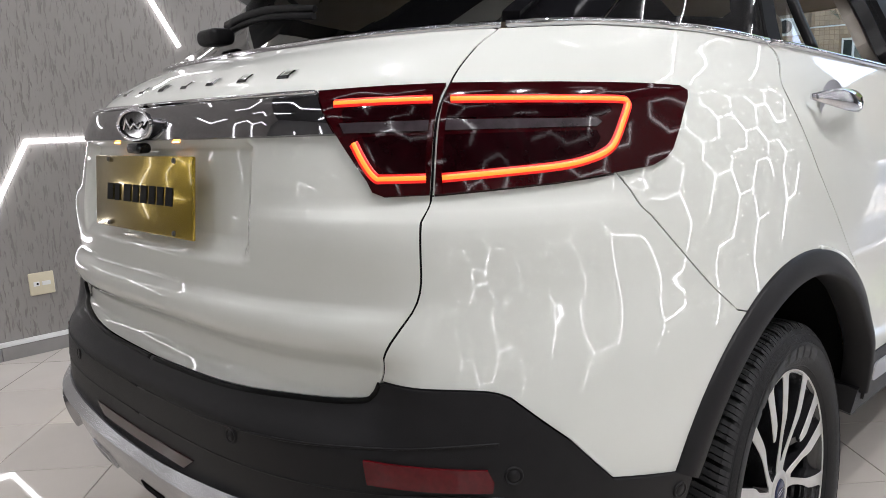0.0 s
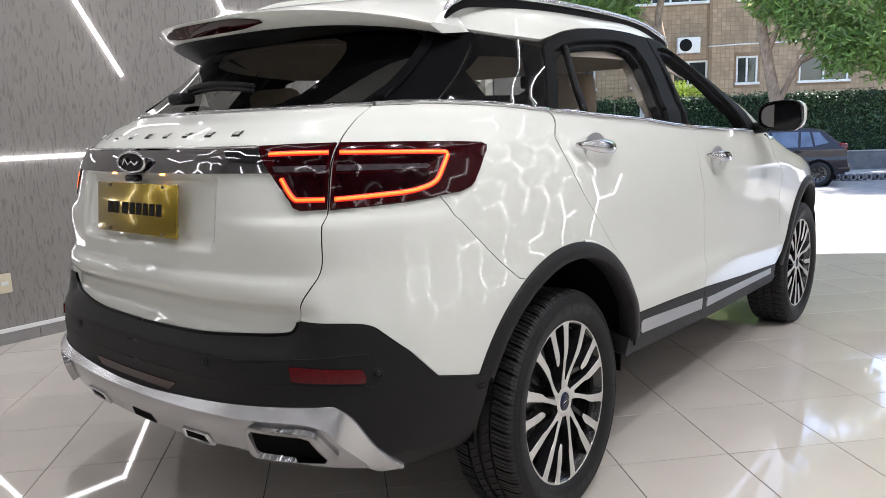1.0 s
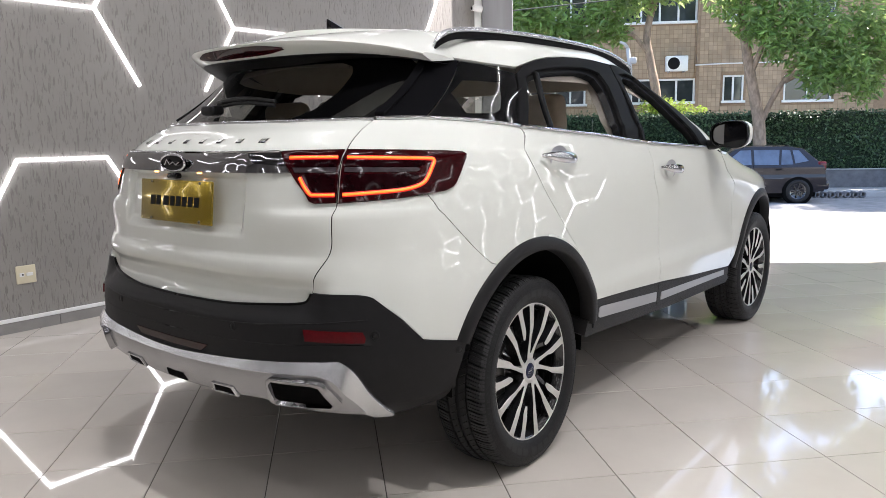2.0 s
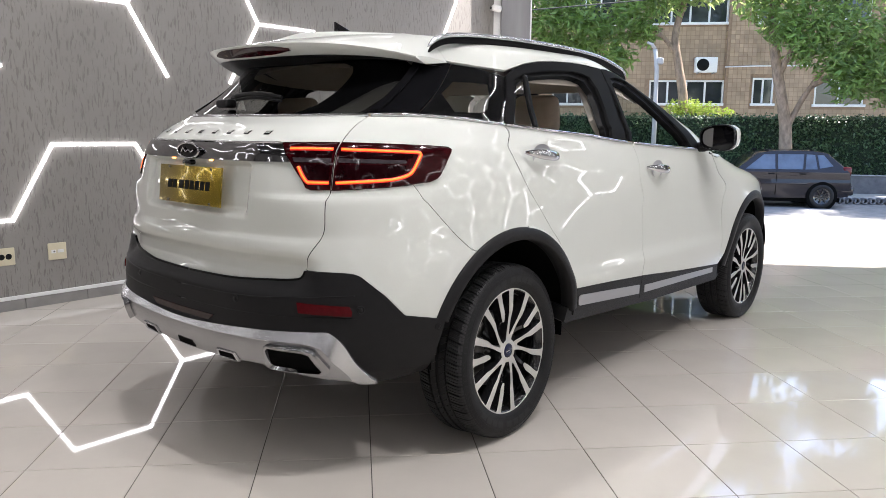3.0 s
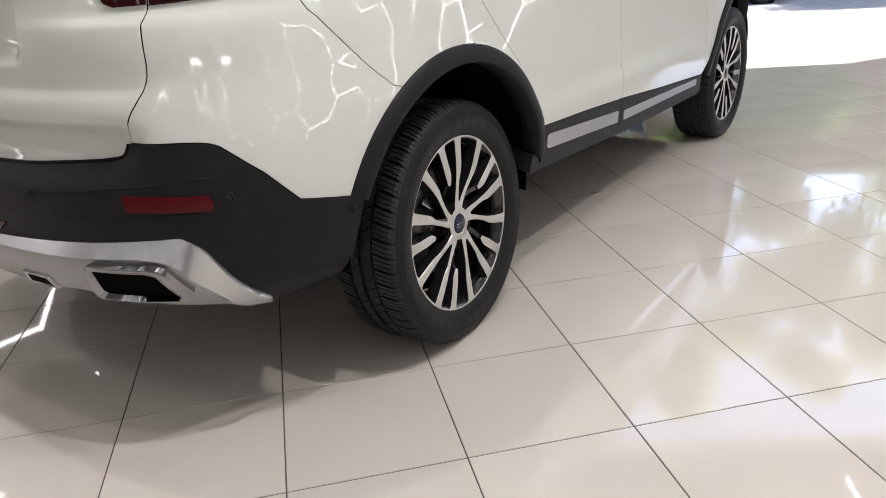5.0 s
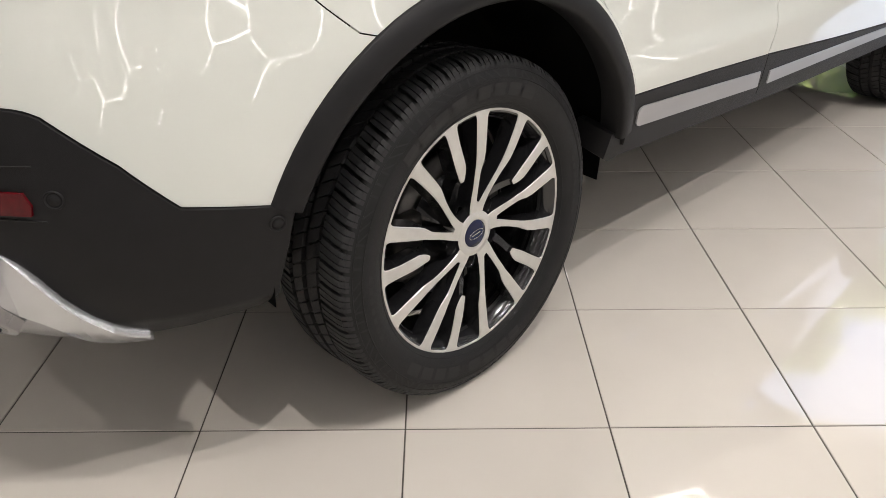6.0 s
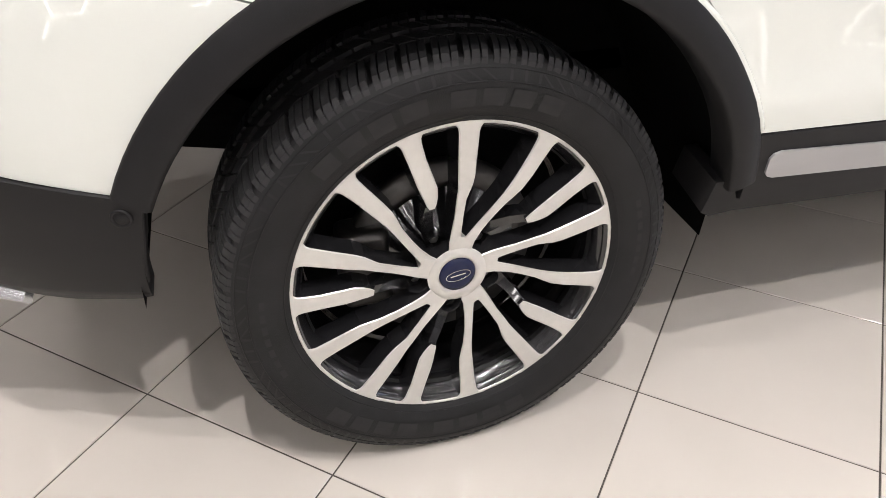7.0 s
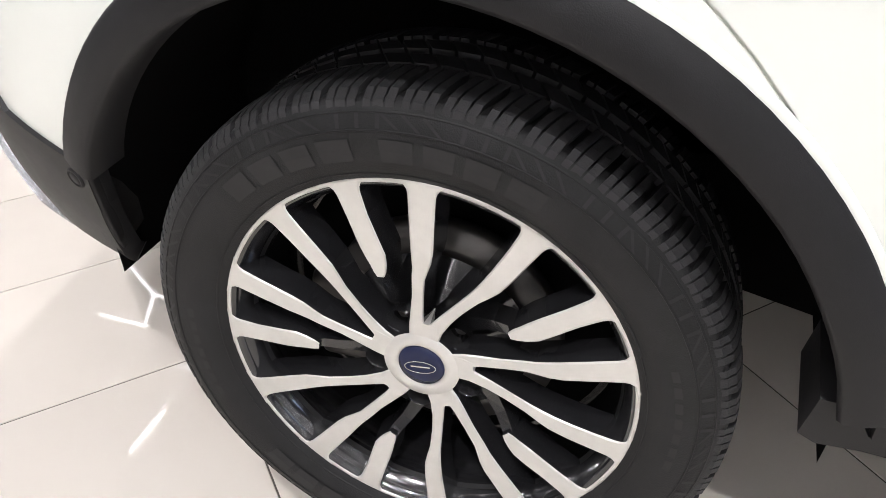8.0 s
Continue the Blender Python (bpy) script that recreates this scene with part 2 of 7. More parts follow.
# scratched plaster: long upright grooves in grey paint
PLASTER, pt, pp = nodes_of("scratched_plaster")
pco, pmap = pt.nodes.new("ShaderNodeTexCoord"), pt.nodes.new("ShaderNodeMapping")
pmap.inputs["Scale"].default_value = (1, 1, 0.175)
pt.links.new(pco.outputs["Object"], pmap.inputs["Vector"])
pn = add(pt, "ShaderNodeTexNoise", Scale=66.0, Detail=2.5, Roughness=0.55, Distortion=0.6)
pt.links.new(pmap.outputs["Vector"], pn.inputs["Vector"])
pn2 = add(pt, "ShaderNodeTexNoise", Scale=1.6, Detail=4.0)
pt.links.new(pco.outputs["Object"], pn2.inputs["Vector"])
pr = pt.nodes.new("ShaderNodeValToRGB")
pr.color_ramp.elements[0].position, pr.color_ramp.elements[1].position = 0.36, 0.46
pt.links.new(pn.outputs["Fac"], pr.inputs["Fac"])
pmix = pt.nodes.new("ShaderNodeMix")
pmix.data_type = "RGBA"
pmix.inputs["A"].default_value, pmix.inputs["B"].default_value = (0.21, 0.198, 0.185, 1), (0.297, 0.281, 0.263, 1)
pt.links.new(pn2.outputs["Fac"], pmix.inputs["Factor"])
pdirt = pt.nodes.new("ShaderNodeMix")
pdirt.data_type = "RGBA"
pdirt.inputs["A"].default_value = (0.19, 0.178, 0.166, 1)
pt.links.new(pr.outputs["Color"], pdirt.inputs["Factor"])
pt.links.new(pmix.outputs["Result"], pdirt.inputs["B"])
pt.links.new(pdirt.outputs["Result"], pp.inputs["Base Color"])
pp.inputs["Roughness"].default_value = 0.6
pb = add(pt, "ShaderNodeBump", Strength=0.75, Distance=0.004)
pt.links.new(pr.outputs["Color"], pb.inputs["Height"])
pt.links.new(pb.outputs["Normal"], pp.inputs["Normal"])

wall("wall_west", (-2.82, ROOM_Y), (-2.82, 4.75), -0.2, CEIL + 0.2, 0.2, PLASTER, "grey scratched plaster wall with light strips", 1)
wall("wall_south", (-3.02, ROOM_Y), (ROOM_X, ROOM_Y), -0.2, CEIL + 0.2, 0.2, PLAIN_WALL, "plain grey painted wall", -1)
# the third wall is out of view, added to block bright street reflections
wall("street_blocker", tuple(site(7.4, 0.0).xy), tuple(site(END + 0.1, 0.0).xy), -0.2, CEIL, 0.2, PLAIN_WALL, "unseen grey wall added to dim street reflections on the car doors", 1)
wall("wall_east", (ROOM_X, ROOM_Y), tuple(site(END, 0).xy), -0.2, CEIL + 0.2, 0.2, PLAIN_WALL, "plain grey painted wall", -1)
ceiling = tagged(part("ceiling", prism([(-3.02, ROOM_Y - 0.2), (ROOM_X + 0.2, ROOM_Y - 0.2), tuple(site(END + 0.2, 0.2).xy), tuple(site(0, 0.2).xy)], CEIL, CEIL + 0.18), CEILING),
                 "dark grey painted ceiling", "ceiling", kind="structure")

# skirting of dark stone pieces with a white strip on top
skirting = thing("skirting", "grey stone skirting with a white top strip", "skirting", (-2.82, 0, 0), kind="structure")
y = ROOM_Y
k = 0
while y < 4.7:
    y1 = min(y + 0.42, 4.74)
    part("skirting_tile", box(0.0, 0.012, y + 0.0015, y1 - 0.0015, -0.002, 0.072, 0.002, 1), SKIRT, skirting)
    y = y1
part("top_strip", box(0.0, 0.016, ROOM_Y, 4.74, 0.073, 0.098, 0.003), WHITE_TRIM, skirting, "white top strip")

# light strips on the wall along a honeycomb of 0.59 m sides
HEX = 0.585


def hex_edges(cols, rows, side=HEX):
    out = []
    for i in range(*cols):
        for j in range(*rows):
            cx, cz = i * 1.5 * side, (j + (i % 2) / 2) * math.sqrt(3) * side
            c = [(cx + side * math.cos(radians(a)), cz + side * math.sin(radians(a))) for a in (0, 60, 120, 180, 240, 300)]
            out += [(c[0], c[1]), (c[1], c[2]), (c[2], c[3])]
    return out


def led_bar(a, b, width, depth, place):
    """A shallow bar between two flat points, set by place(u, v, out)."""
    a, b = Vector(a), Vector(b)
    d = (b - a).normalized() * (width * 0.2)
    n = Vector((-d.y, d.x)).normalized() * width / 2
    a, b = a - d, b + d
    bm = bmesh.new()
    low = [bm.verts.new(place(p.x, p.y, 0.0)) for p in (a - n, b - n, b + n, a + n)]
    top = [bm.verts.new(place(p.x, p.y, depth)) for p in (a - n * 0.8, b - n * 0.8, b + n * 0.8, a + n * 0.8)]
    bm.faces.new(top)
    bm.faces.new(low[::-1])
    for q in range(4):
        bm.faces.new((low[q], low[(q + 1) % 4], top[(q + 1) % 4], top[q]))
    bmesh.ops.recalc_face_normals(bm, faces=bm.faces)
    return bm


def on_wall(u, v, out):
    return (-2.82 + out, u, v)


wall_lights = thing("wall_light", "white honeycomb light strips on the grey wall", "light", (0, 0, 0))
A, B, C = (-0.29, 1.12), (0.305, 1.12), (0.59, 1.63)
D, E_, F = (0.30, 2.14), (-0.29, 2.14), (-0.575, 0.615)
G_ = (0.60, 0.64)
seen = [(A, B), (A, F), (F, (-1.17, 0.615)), (B, G_), (G_, (1.18, 0.64)), (G_, (0.31, 0.13)), (C, D), (D, E_), (D, (0.59, 2.65)),
        ((1.43, 2.11), (2.02, 2.11)), ((1.43, 2.11), (1.14, 1.61)), ((1.43, 2.11), (1.14, 2.62)), ((2.02, 2.11), (2.31, 1.61)),
        ((3.72, 2.1), (4.0, 2.62)), ((-1.17, 1.635), (-0.575, 1.635)), ((1.14, 2.62), (0.59, 2.65)), ((0.59, 2.65), (0.3, 3.16)), ((4.0, 2.62), (3.72, 3.13)), ((3.13, 3.13), (3.72, 3.13))]
rng = random.Random(5)
for (y0, z0), (y1, z1) in hex_edges((-10, 5), (0, 5)):
    y0, y1, z0, z1 = y0 + 0.0, y1 + 0.0, z0 + 0.615, z1 + 0.615
    if -5.8 < min(y0, y1) and max(y0, y1) < 4.5 and 0.3 < min(z0, z1) and max(z0, z1) < CEIL - 0.05:
        if (max(y0, y1) < -1.2 or min(z0, z1) > 3.0) and rng.random() < 0.62:
            seen.append(((y0, z0), (y1, z1)))
for a, b in seen:
    part("light_strip", led_bar(a, b, 0.024, 0.012, on_wall), WALL_LED, wall_lights)

def on_south(u, v, out):
    return (u, ROOM_Y + out, v)


def on_east(u, v, out):
    return (ROOM_X - out, u, v)


for place, lo, hi, label in ((on_south, -2.6, 4.8, "white honeycomb light strips on the rear wall"), (on_east, -5.8, 9.0, "white honeycomb light strips on the side wall")):
    lights = thing("wall_light", label, "light", (0, 0, 0))
    for (u0, z0), (u1, z1) in hex_edges((-9, 11), (0, 5), 0.66):
        z0, z1 = z0 + 0.3, z1 + 0.3
        if lo < min(u0, u1) and max(u0, u1) < hi and 0.3 < min(z0, z1) and max(z0, z1) < CEIL - 0.05 and rng.random() < (0.8 if place is on_east else 0.35):
            part("light_strip", led_bar((u0, z0), (u1, z1), 0.016, 0.012, place), SIDE_LED, lights)

# the same honeycomb under the ceiling
ceiling_lights = thing("ceiling_light", "white honeycomb light tubes under the ceiling", "light", (0, 0, CEIL))


def under_ceiling(u, v, out):
    return (u, v, -0.004 - out)


for (x0, y0), (x1, y1) in hex_edges((-3, 7), (-5, 5), 0.80):
    mid = Vector(((x0 + x1) / 2, (y0 + y1) / 2, 0))
    if -2.6 < mid.x < 4.8 and -5.2 < mid.y and (mid - CORNER).dot(OUT) < -0.4 and rng.random() < 0.5:
        part("light_tube", led_bar((x0, y0), (x1, y1), 0.009, 0.012, under_ceiling), LED, ceiling_lights)


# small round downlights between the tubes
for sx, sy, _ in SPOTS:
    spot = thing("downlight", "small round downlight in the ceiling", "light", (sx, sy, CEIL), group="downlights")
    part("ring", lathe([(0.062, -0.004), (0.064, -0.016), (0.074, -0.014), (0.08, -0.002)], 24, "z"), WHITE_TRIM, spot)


def socket(y, z, kind):
    """Ivory wall plate: two round outlets, or one module with a blank."""
    ob = thing("wall_socket", "ivory plastic wall plate on grey plaster", "socket", (-2.82, y, z), group="wall sockets")
    part("plate", smooth(box(0, 0.011, -0.062, 0.062, -0.06, 0.06, 0.006, 3)), IVORY, ob)
    if kind == 2:
        for s in (-0.022, 0.022):
            part("outlet", lathe([(0.0, 0.0115), (0.016, 0.0115), (0.019, 0.013), (0.02, 0.011)], 16), INK, ob).location = (0, s, 0)
    else:
        part("module", box(0.01, 0.0125, -0.042, -0.012, -0.012, 0.012, 0.002), WHITE_TRIM, ob)
        part("switch", box(0.01, 0.014, 0.0, 0.042, -0.011, 0.011, 0.003), WHITE_TRIM, ob)
        part("outlet", lathe([(0.0, 0.0128), (0.005, 0.0128), (0.006, 0.0125)], 12), INK, ob).location = (0, -0.022, 0)
    return ob


socket(-0.308, 0.375, 1)
socket(-0.645, 0.373, 2)

# ---- street ----
ground = tagged(part("ground", prism([(-400, -400), (400, -400), (400, 400), (-400, 400)], -1.2, -0.95), ASPHALT), "sunlit pale asphalt street ground", "ground", kind="structure")


def strip_of_street(name, d0, d1, z0, z1, material, label, s0=-60, s1=70):
    ob = part(name, prism([tuple(site(s0, d0).xy), tuple(site(s1, d0).xy), tuple(site(s1, d1).xy), tuple(site(s0, d1).xy)], z0, z1), material)
    return tagged(ob, label, name, kind="structure")


def slope(name, d0, z0, d1, z1, material, label):
    bm = bmesh.new()
    up = [bm.verts.new(site(s, d, z)) for s, d, z in ((-60, d0, z0), (70, d0, z0), (70, d1, z1), (-60, d1, z1))]
    low = [bm.verts.new(site(s, d, -0.9)) for s, d in ((-60, d0), (70, d0), (70, d1), (-60, d1))]
    bm.faces.new(up)
    bm.faces.new(low[::-1])
    for i in range(4):
        bm.faces.new((low[i], low[(i + 1) % 4], up[(i + 1) % 4], up[i]))
    bmesh.ops.recalc_face_normals(bm, faces=bm.faces)
    return tagged(part(name, bm, material), label, name, kind="structure")


ROAD_Z = -0.66
slope("pavement", 0.255, -0.03, 1.4, ROAD_Z + 0.02, CONCRETE, "sunlit pale concrete ramp in front of the shop")
strip_of_street("road", 1.405, 13.0, -0.9, ROAD_Z, ASPHALT, "sunlit grey asphalt road")
strip_of_street("kerb", 13.005, 13.16, -0.9, ROAD_Z + 0.14, CONCRETE, "weathered concrete kerb stone")
strip_of_street("pavement_far", 13.165, 40, -0.9, ROAD_Z + 0.13, CONCRETE, "concrete pavement along the hedge")

# ---- the shape of the car's skin: level lines from rear middle (u=0) round the corner (u=1), along the side (u=2) to the nose (u=3)
def tab(pairs):
    """A smooth monotone curve through (v, value) pairs."""
    xs = np.array([p[0] for p in pairs], float)
    ys = np.array([p[1] for p in pairs], float)
    h, d = np.diff(xs), np.diff(ys) / np.diff(xs)
    m = np.zeros(len(xs))
    for i in range(1, len(xs) - 1):
        if d[i - 1] * d[i] > 0:
            w1, w2 = 2 * h[i] + h[i - 1], h[i] + 2 * h[i - 1]
            m[i] = (w1 + w2) / (w1 / d[i - 1] + w2 / d[i])
    m[0], m[-1] = d[0], d[-1]

    def f(v):
        v = min(max(v, xs[0]), xs[-1])
        i = min(max(int(np.searchsorted(xs, v)) - 1, 0), len(h) - 1)
        t = (v - xs[i]) / h[i]
        return ((1 + 2 * t) * (1 - t) ** 2 * ys[i] + t * (1 - t) ** 2 * h[i] * m[i]
                + t * t * (3 - 2 * t) * ys[i + 1] + t * t * (t - 1) * h[i] * m[i + 1])
    return f


WIDTH = tab([(0.2, 0.82), (0.3, 0.885), (0.42, 0.916), (0.5, 0.928), (0.6, 0.937), (0.72, 0.9365), (0.9, 0.93), (1.05, 0.918), (1.15, 0.898),
             (1.25, 0.868), (1.3, 0.842), (1.4, 0.792), (1.5, 0.735), (1.6, 0.675), (1.7, 0.585), (1.8, 0.43), (1.9, 0.22), (2.0, 0.0)])
REAR = tab([(0.2, -0.70), (0.3, -0.80), (0.4, -0.90), (0.5, -0.93), (0.66, -0.925), (0.70, -0.891), (0.722, -0.873), (0.738, -0.866), (0.772, -0.867), (0.79, -0.879), (0.806, -0.897), (0.83, -0.906), (0.85, -0.904), (0.88, -0.888), (0.94, -0.8875),
            (1.05, -0.878), (1.15, -0.86), (1.21, -0.825), (1.26, -0.745), (1.3, -0.65), (1.5, -0.40), (1.6, -0.34), (2.0, -0.3)])
CORNER_REAR = tab([(0.2, -0.70), (0.3, -0.80), (0.4, -0.90), (0.5, -0.93), (0.62, -0.928), (0.74, -0.917), (0.84, -0.906), (0.94, -0.8925), (1.05, -0.878),
                   (1.15, -0.86), (1.21, -0.825), (1.26, -0.745), (1.3, -0.65), (1.5, -0.40), (1.6, -0.34), (2.0, -0.3)])
FRONT = tab([(0.2, 3.4), (0.4, 3.56), (0.7, 3.6), (0.9, 3.52), (0.98, 3.32), (1.04, 2.9), (1.1, 2.5), (1.16, 2.32), (1.3, 2.0), (1.5, 1.5), (1.6, 1.2), (2.0, 0.9)])
MID = tab([(0.2, 0.15), (0.6, 0.2), (1.0, 0.3), (1.18, 0.45), (1.27, 0.72), (1.6, 0.75), (2.0, 0.5)])
MIDF = tab([(0.2, 2.5), (0.9, 2.4), (1.04, 2.0), (1.16, 1.75), (1.3, 1.4), (1.5, 1.0), (2.0, 0.6)])
POWER = tab([(0.2, 3.4), (0.6, 3.6), (0.9, 3.3), (1.2, 3.0), (1.3, 3.3), (2.0, 3.0)])
POWERF = tab([(0.2, 2.7), (1.0, 2.7), (1.15, 4.0), (2.0, 4.0)])
HEIGHT = tab([(0.0, 0.0), (1.4, 1.4), (1.5, 1.5), (1.6, 1.592), (1.7, 1.632), (1.8, 1.65), (1.9, 1.658), (2.0, 1.661)])


@functools.lru_cache(maxsize=None)
def levels(v):
    return WIDTH(v), POWER(v), MID(v), MIDF(v), REAR(v), FRONT(v), POWERF(v), HEIGHT(v), CORNER_REAR(v)


def step(a, b, t):
    t = min(max((t - a) / (b - a), 0.0), 1.0)
    return t * t * (3 - 2 * t)


def skin(u, v):
    """The place on the right half of the skin at level line u and height coordinate v."""
    w, p, ym, yf, yr, yn, pf, z, yc = levels(v)
    if u < 1:
        a = (1 - u) * math.pi / 2
        c, s = math.cos(a), math.sin(a)
        r = (c ** p + s ** p) ** (-1 / p)
        x = w * r * c
        yr += (yc - yr) * step(0.56, 0.70, x)
        y = ym - (ym - yr) * r * s
    elif u <= 2:
        x, y = w, ym + (u - 1) * (yf - ym)
    else:
        a = (u - 2) * math.pi / 2
        c, s = max(math.cos(a), 0), math.sin(a)
        r = (c ** pf + s ** pf) ** (-1 / pf)
        x, y = w * r * c, yf + (yn - yf) * r * s
    # the pocket for the number plate
    if u < 0.5:
        y += 0.022 * (1 - step(0.345, 0.365, x)) * step(0.925, 0.965, v) * (1 - step(1.118, 1.128, v))
    # a shelf under the tail lamp that fades into the tailgate
    if u < 0.62:
        y -= 0.018 * step(0.34, 0.62, x) * (1 - step(0.80, 0.88, x)) * (1 - step(1.0, 1.032, v)) * step(0.875, 1.0, v)
    # swelling over the wheels, a ledge round the rear corner and a hollow low in the doors
    k = min(1.0, x / max(w, 1e-6)) ** 4
    low = math.exp(-((v - 0.64) / 0.22) ** 2)
    x += k * 0.004 * (1 - step(0.78, 0.88, v)) * step(0.43, 0.56, v) * (1 - step(-0.15, 0.3, y))
    if v < 0.405 and y < 0:
        x -= k * 0.75 * (0.405 - v) * (1 - step(-0.4, -0.2, y))
    x += k * low * (0.013 * math.exp(-((y + 0.02) / 0.42) ** 2) + 0.018 * math.exp(-((y - 2.75) / 0.5) ** 2))
    x -= k * 0.015 * step(0.585, 0.665, v) * (1 - step(0.665, 0.98, v)) * math.exp(-((y - 1.25) / 0.78) ** 4)
    return Vector((x, y, z))


def level(v, axis, value, lo=0.0, hi=3.0):
    """The u at which the level line v has that x (axis 0, on the rear) or y (axis 1)."""
    sign = 1
    if axis == 0:
        hi = min(hi, 1.0)
    for _ in range(40):
        mid = (lo + hi) / 2
        if skin(mid, v)[axis] * sign < value * sign:
            lo = mid
        else:
            hi = mid
    return (lo + hi) / 2


# ---- panels cut from the skin ----
def Y(y, v):
    return (level(v, 1, y), v)


def X(x, v):
    return (level(v, 0, x), v)


ARC = [0.0]
for k in range(300):
    ARC.append(ARC[-1] + (skin((k + 1) / 100, 0.85) - skin(k / 100, 0.85)).length)
ARC_U = np.linspace(0, 3, 301)


def inset(poly, g):
    """Draws the outline in by g metres, for the gap between panels."""
    s = [Vector((float(np.interp(u, ARC_U, ARC)), v)) for u, v in poly]
    n = len(s)
    area = sum(s[i].x * s[(i + 1) % n].y - s[(i + 1) % n].x * s[i].y for i in range(n))
    out = []
    for i in range(n):
        a, b, c = s[i - 1], s[i], s[(i + 1) % n]
        d0, d1 = (b - a).normalized(), (c - b).normalized()
        n0, n1 = Vector((-d0.y, d0.x)), Vector((-d1.y, d1.x))
        m = n0 + n1
        m = m / max(m.length_squared / 2, 0.5)
        b = b + m * (g if area > 0 else -g)
        u = float(np.interp(b.x, ARC, ARC_U))
        out.append((0.0 if poly[i][0] < 1e-6 else (3.0 if poly[i][0] > 2.9999 else u), 2.0 if poly[i][1] > 1.9999 else b.y))
    return out


def clip_cell(poly, u0, u1, v0, v1):
    for axis, value, sign in ((0, u0, 1), (0, u1, -1), (1, v0, 1), (1, v1, -1)):
        out = []
        for i in range(len(poly)):
            a, b = poly[i - 1], poly[i]
            da, db = (a[axis] - value) * sign, (b[axis] - value) * sign
            if da >= 0:
                if db >= 0:
                    out.append(b)
                else:
                    t = da / (da - db)
                    out.append((a[0] + t * (b[0] - a[0]), a[1] + t * (b[1] - a[1])))
            elif db >= 0:
                t = da / (da - db)
                out.append((a[0] + t * (b[0] - a[0]), a[1] + t * (b[1] - a[1])))
                out.append(b)
        poly = out
        if len(poly) < 3:
            return []
    return poly


def skin_normal(u, v):
    if v > 1.975:
        return Vector((0.012, 0, 1)).normalized()
    e = 0.004
    a = skin(min(u + e, 3), v) - skin(max(u - e, 0), v)
    b = skin(u, min(v + e, 2.0)) - skin(u, max(v - e, 0.2))
    n = a.cross(b)
    return n.normalized() if n.length > 1e-9 else Vector((0, 0, 1))


def panel(name, poly, material, parent, lift=0.0, du=0.018, dv=0.018, both=False, gap=0.0026, depth=0.016, label="", left=True, slant=None):
    """A panel of the skin inside an outline of (u, v), with a turned-in rim; both: spans the middle; left: a mirrored twin on the other side."""
    if sum(poly[i - 1][0] * poly[i][1] - poly[i][0] * poly[i - 1][1] for i in range(len(poly))) < 0:
        poly = poly[::-1]
    if gap:
        poly = inset(poly, gap)
    us, vs = [p[0] for p in poly], [p[1] for p in poly]
    nu, nv = max(2, math.ceil((max(us) - min(us)) / du)), max(2, math.ceil((max(vs) - min(vs)) / dv))
    gu, gv = np.linspace(min(us), max(us), nu + 1), np.linspace(min(vs), max(vs), nv + 1)
    index, verts, normals, faces = {}, [], [], []

    def vert(u, v):
        key = (round(u, 5), round(v, 5))
        if key not in index:
            n = skin_normal(u, v)
            index[key] = len(verts)
            rise = lift
            if slant:
                lean = slant[0] * (1 - step(0.43, 0.49, u))
                rise += lean * (v - float(np.interp(u, slant[1], slant[2])))
            verts.append(skin(u, v) + n * rise)
            if slant:
                up = (skin(u, v + 0.004) - skin(u, v - 0.004)).normalized()
                n = (n - up * lean).normalized()
            normals.append(n)
        return index[key]

    # columns first, then cells, so that each cell meets a short outline
    for i in range(nu):
        col = clip_cell(poly, gu[i], gu[i + 1], -9, 9)
        if not col:
            continue
        for j in range(nv):
            cell = clip_cell(col, gu[i], gu[i + 1], gv[j], gv[j + 1])
            ids = []
            for u, v in cell:
                q = vert(u, v)
                if q not in ids:
                    ids.append(q)
            if len(ids) > 2:
                faces.append(ids)
    # rim
    count = collections.Counter()
    for f in faces:
        for a, b in zip(f, f[1:] + f[:1]):
            count[(a, b)] += 1
    uv = {q: key for key, q in index.items()}
    for (a, b), c in list(count.items()):
        if count.get((b, a)):
            continue
        if uv[a][0] < 1e-5 and uv[b][0] < 1e-5:
            continue
        if uv[a][1] > 1.9999 and uv[b][1] > 1.9999:
            continue
        if (uv[a][0] > 2.9999 and uv[b][0] > 2.9999):
            continue
        na, nb = normals[a], normals[b]
        q = len(verts)
        side = (verts[b] - verts[a]).cross(na)
        side = side.normalized() if side.length > 1e-9 else na
        verts.extend((verts[a], verts[b], verts[b] - nb * depth, verts[a] - na * depth))
        normals.extend((side + na * 0.5, side + nb * 0.5, side, side))
        faces.append([q + 1, q, q + 3, q + 2])

    def mesh(vs_, ns_, fs_):
        me = bpy.data.meshes.new(name)
        me.from_pydata([tuple(v) for v in vs_], [], fs_)
        for p in me.polygons:
            p.use_smooth = True
        me.normals_split_custom_set_from_vertices([tuple(n.normalized()) for n in ns_])
        return me

    flip = Vector((-1, 1, 1))
    mv, mn = [v * flip for v in verts], [n * flip for n in normals]
    mf = [f[::-1] for f in faces]
    if both:
        n = len(verts)
        return part(name, mesh(verts + mv, normals + mn, faces + [[q + n for q in f] for f in mf]), material, parent, label)
    ob = part(name, mesh(verts, normals, faces), material, parent, label)
    if left:
        part(name, mesh(mv, mn, mf), material, parent, label)
    return ob


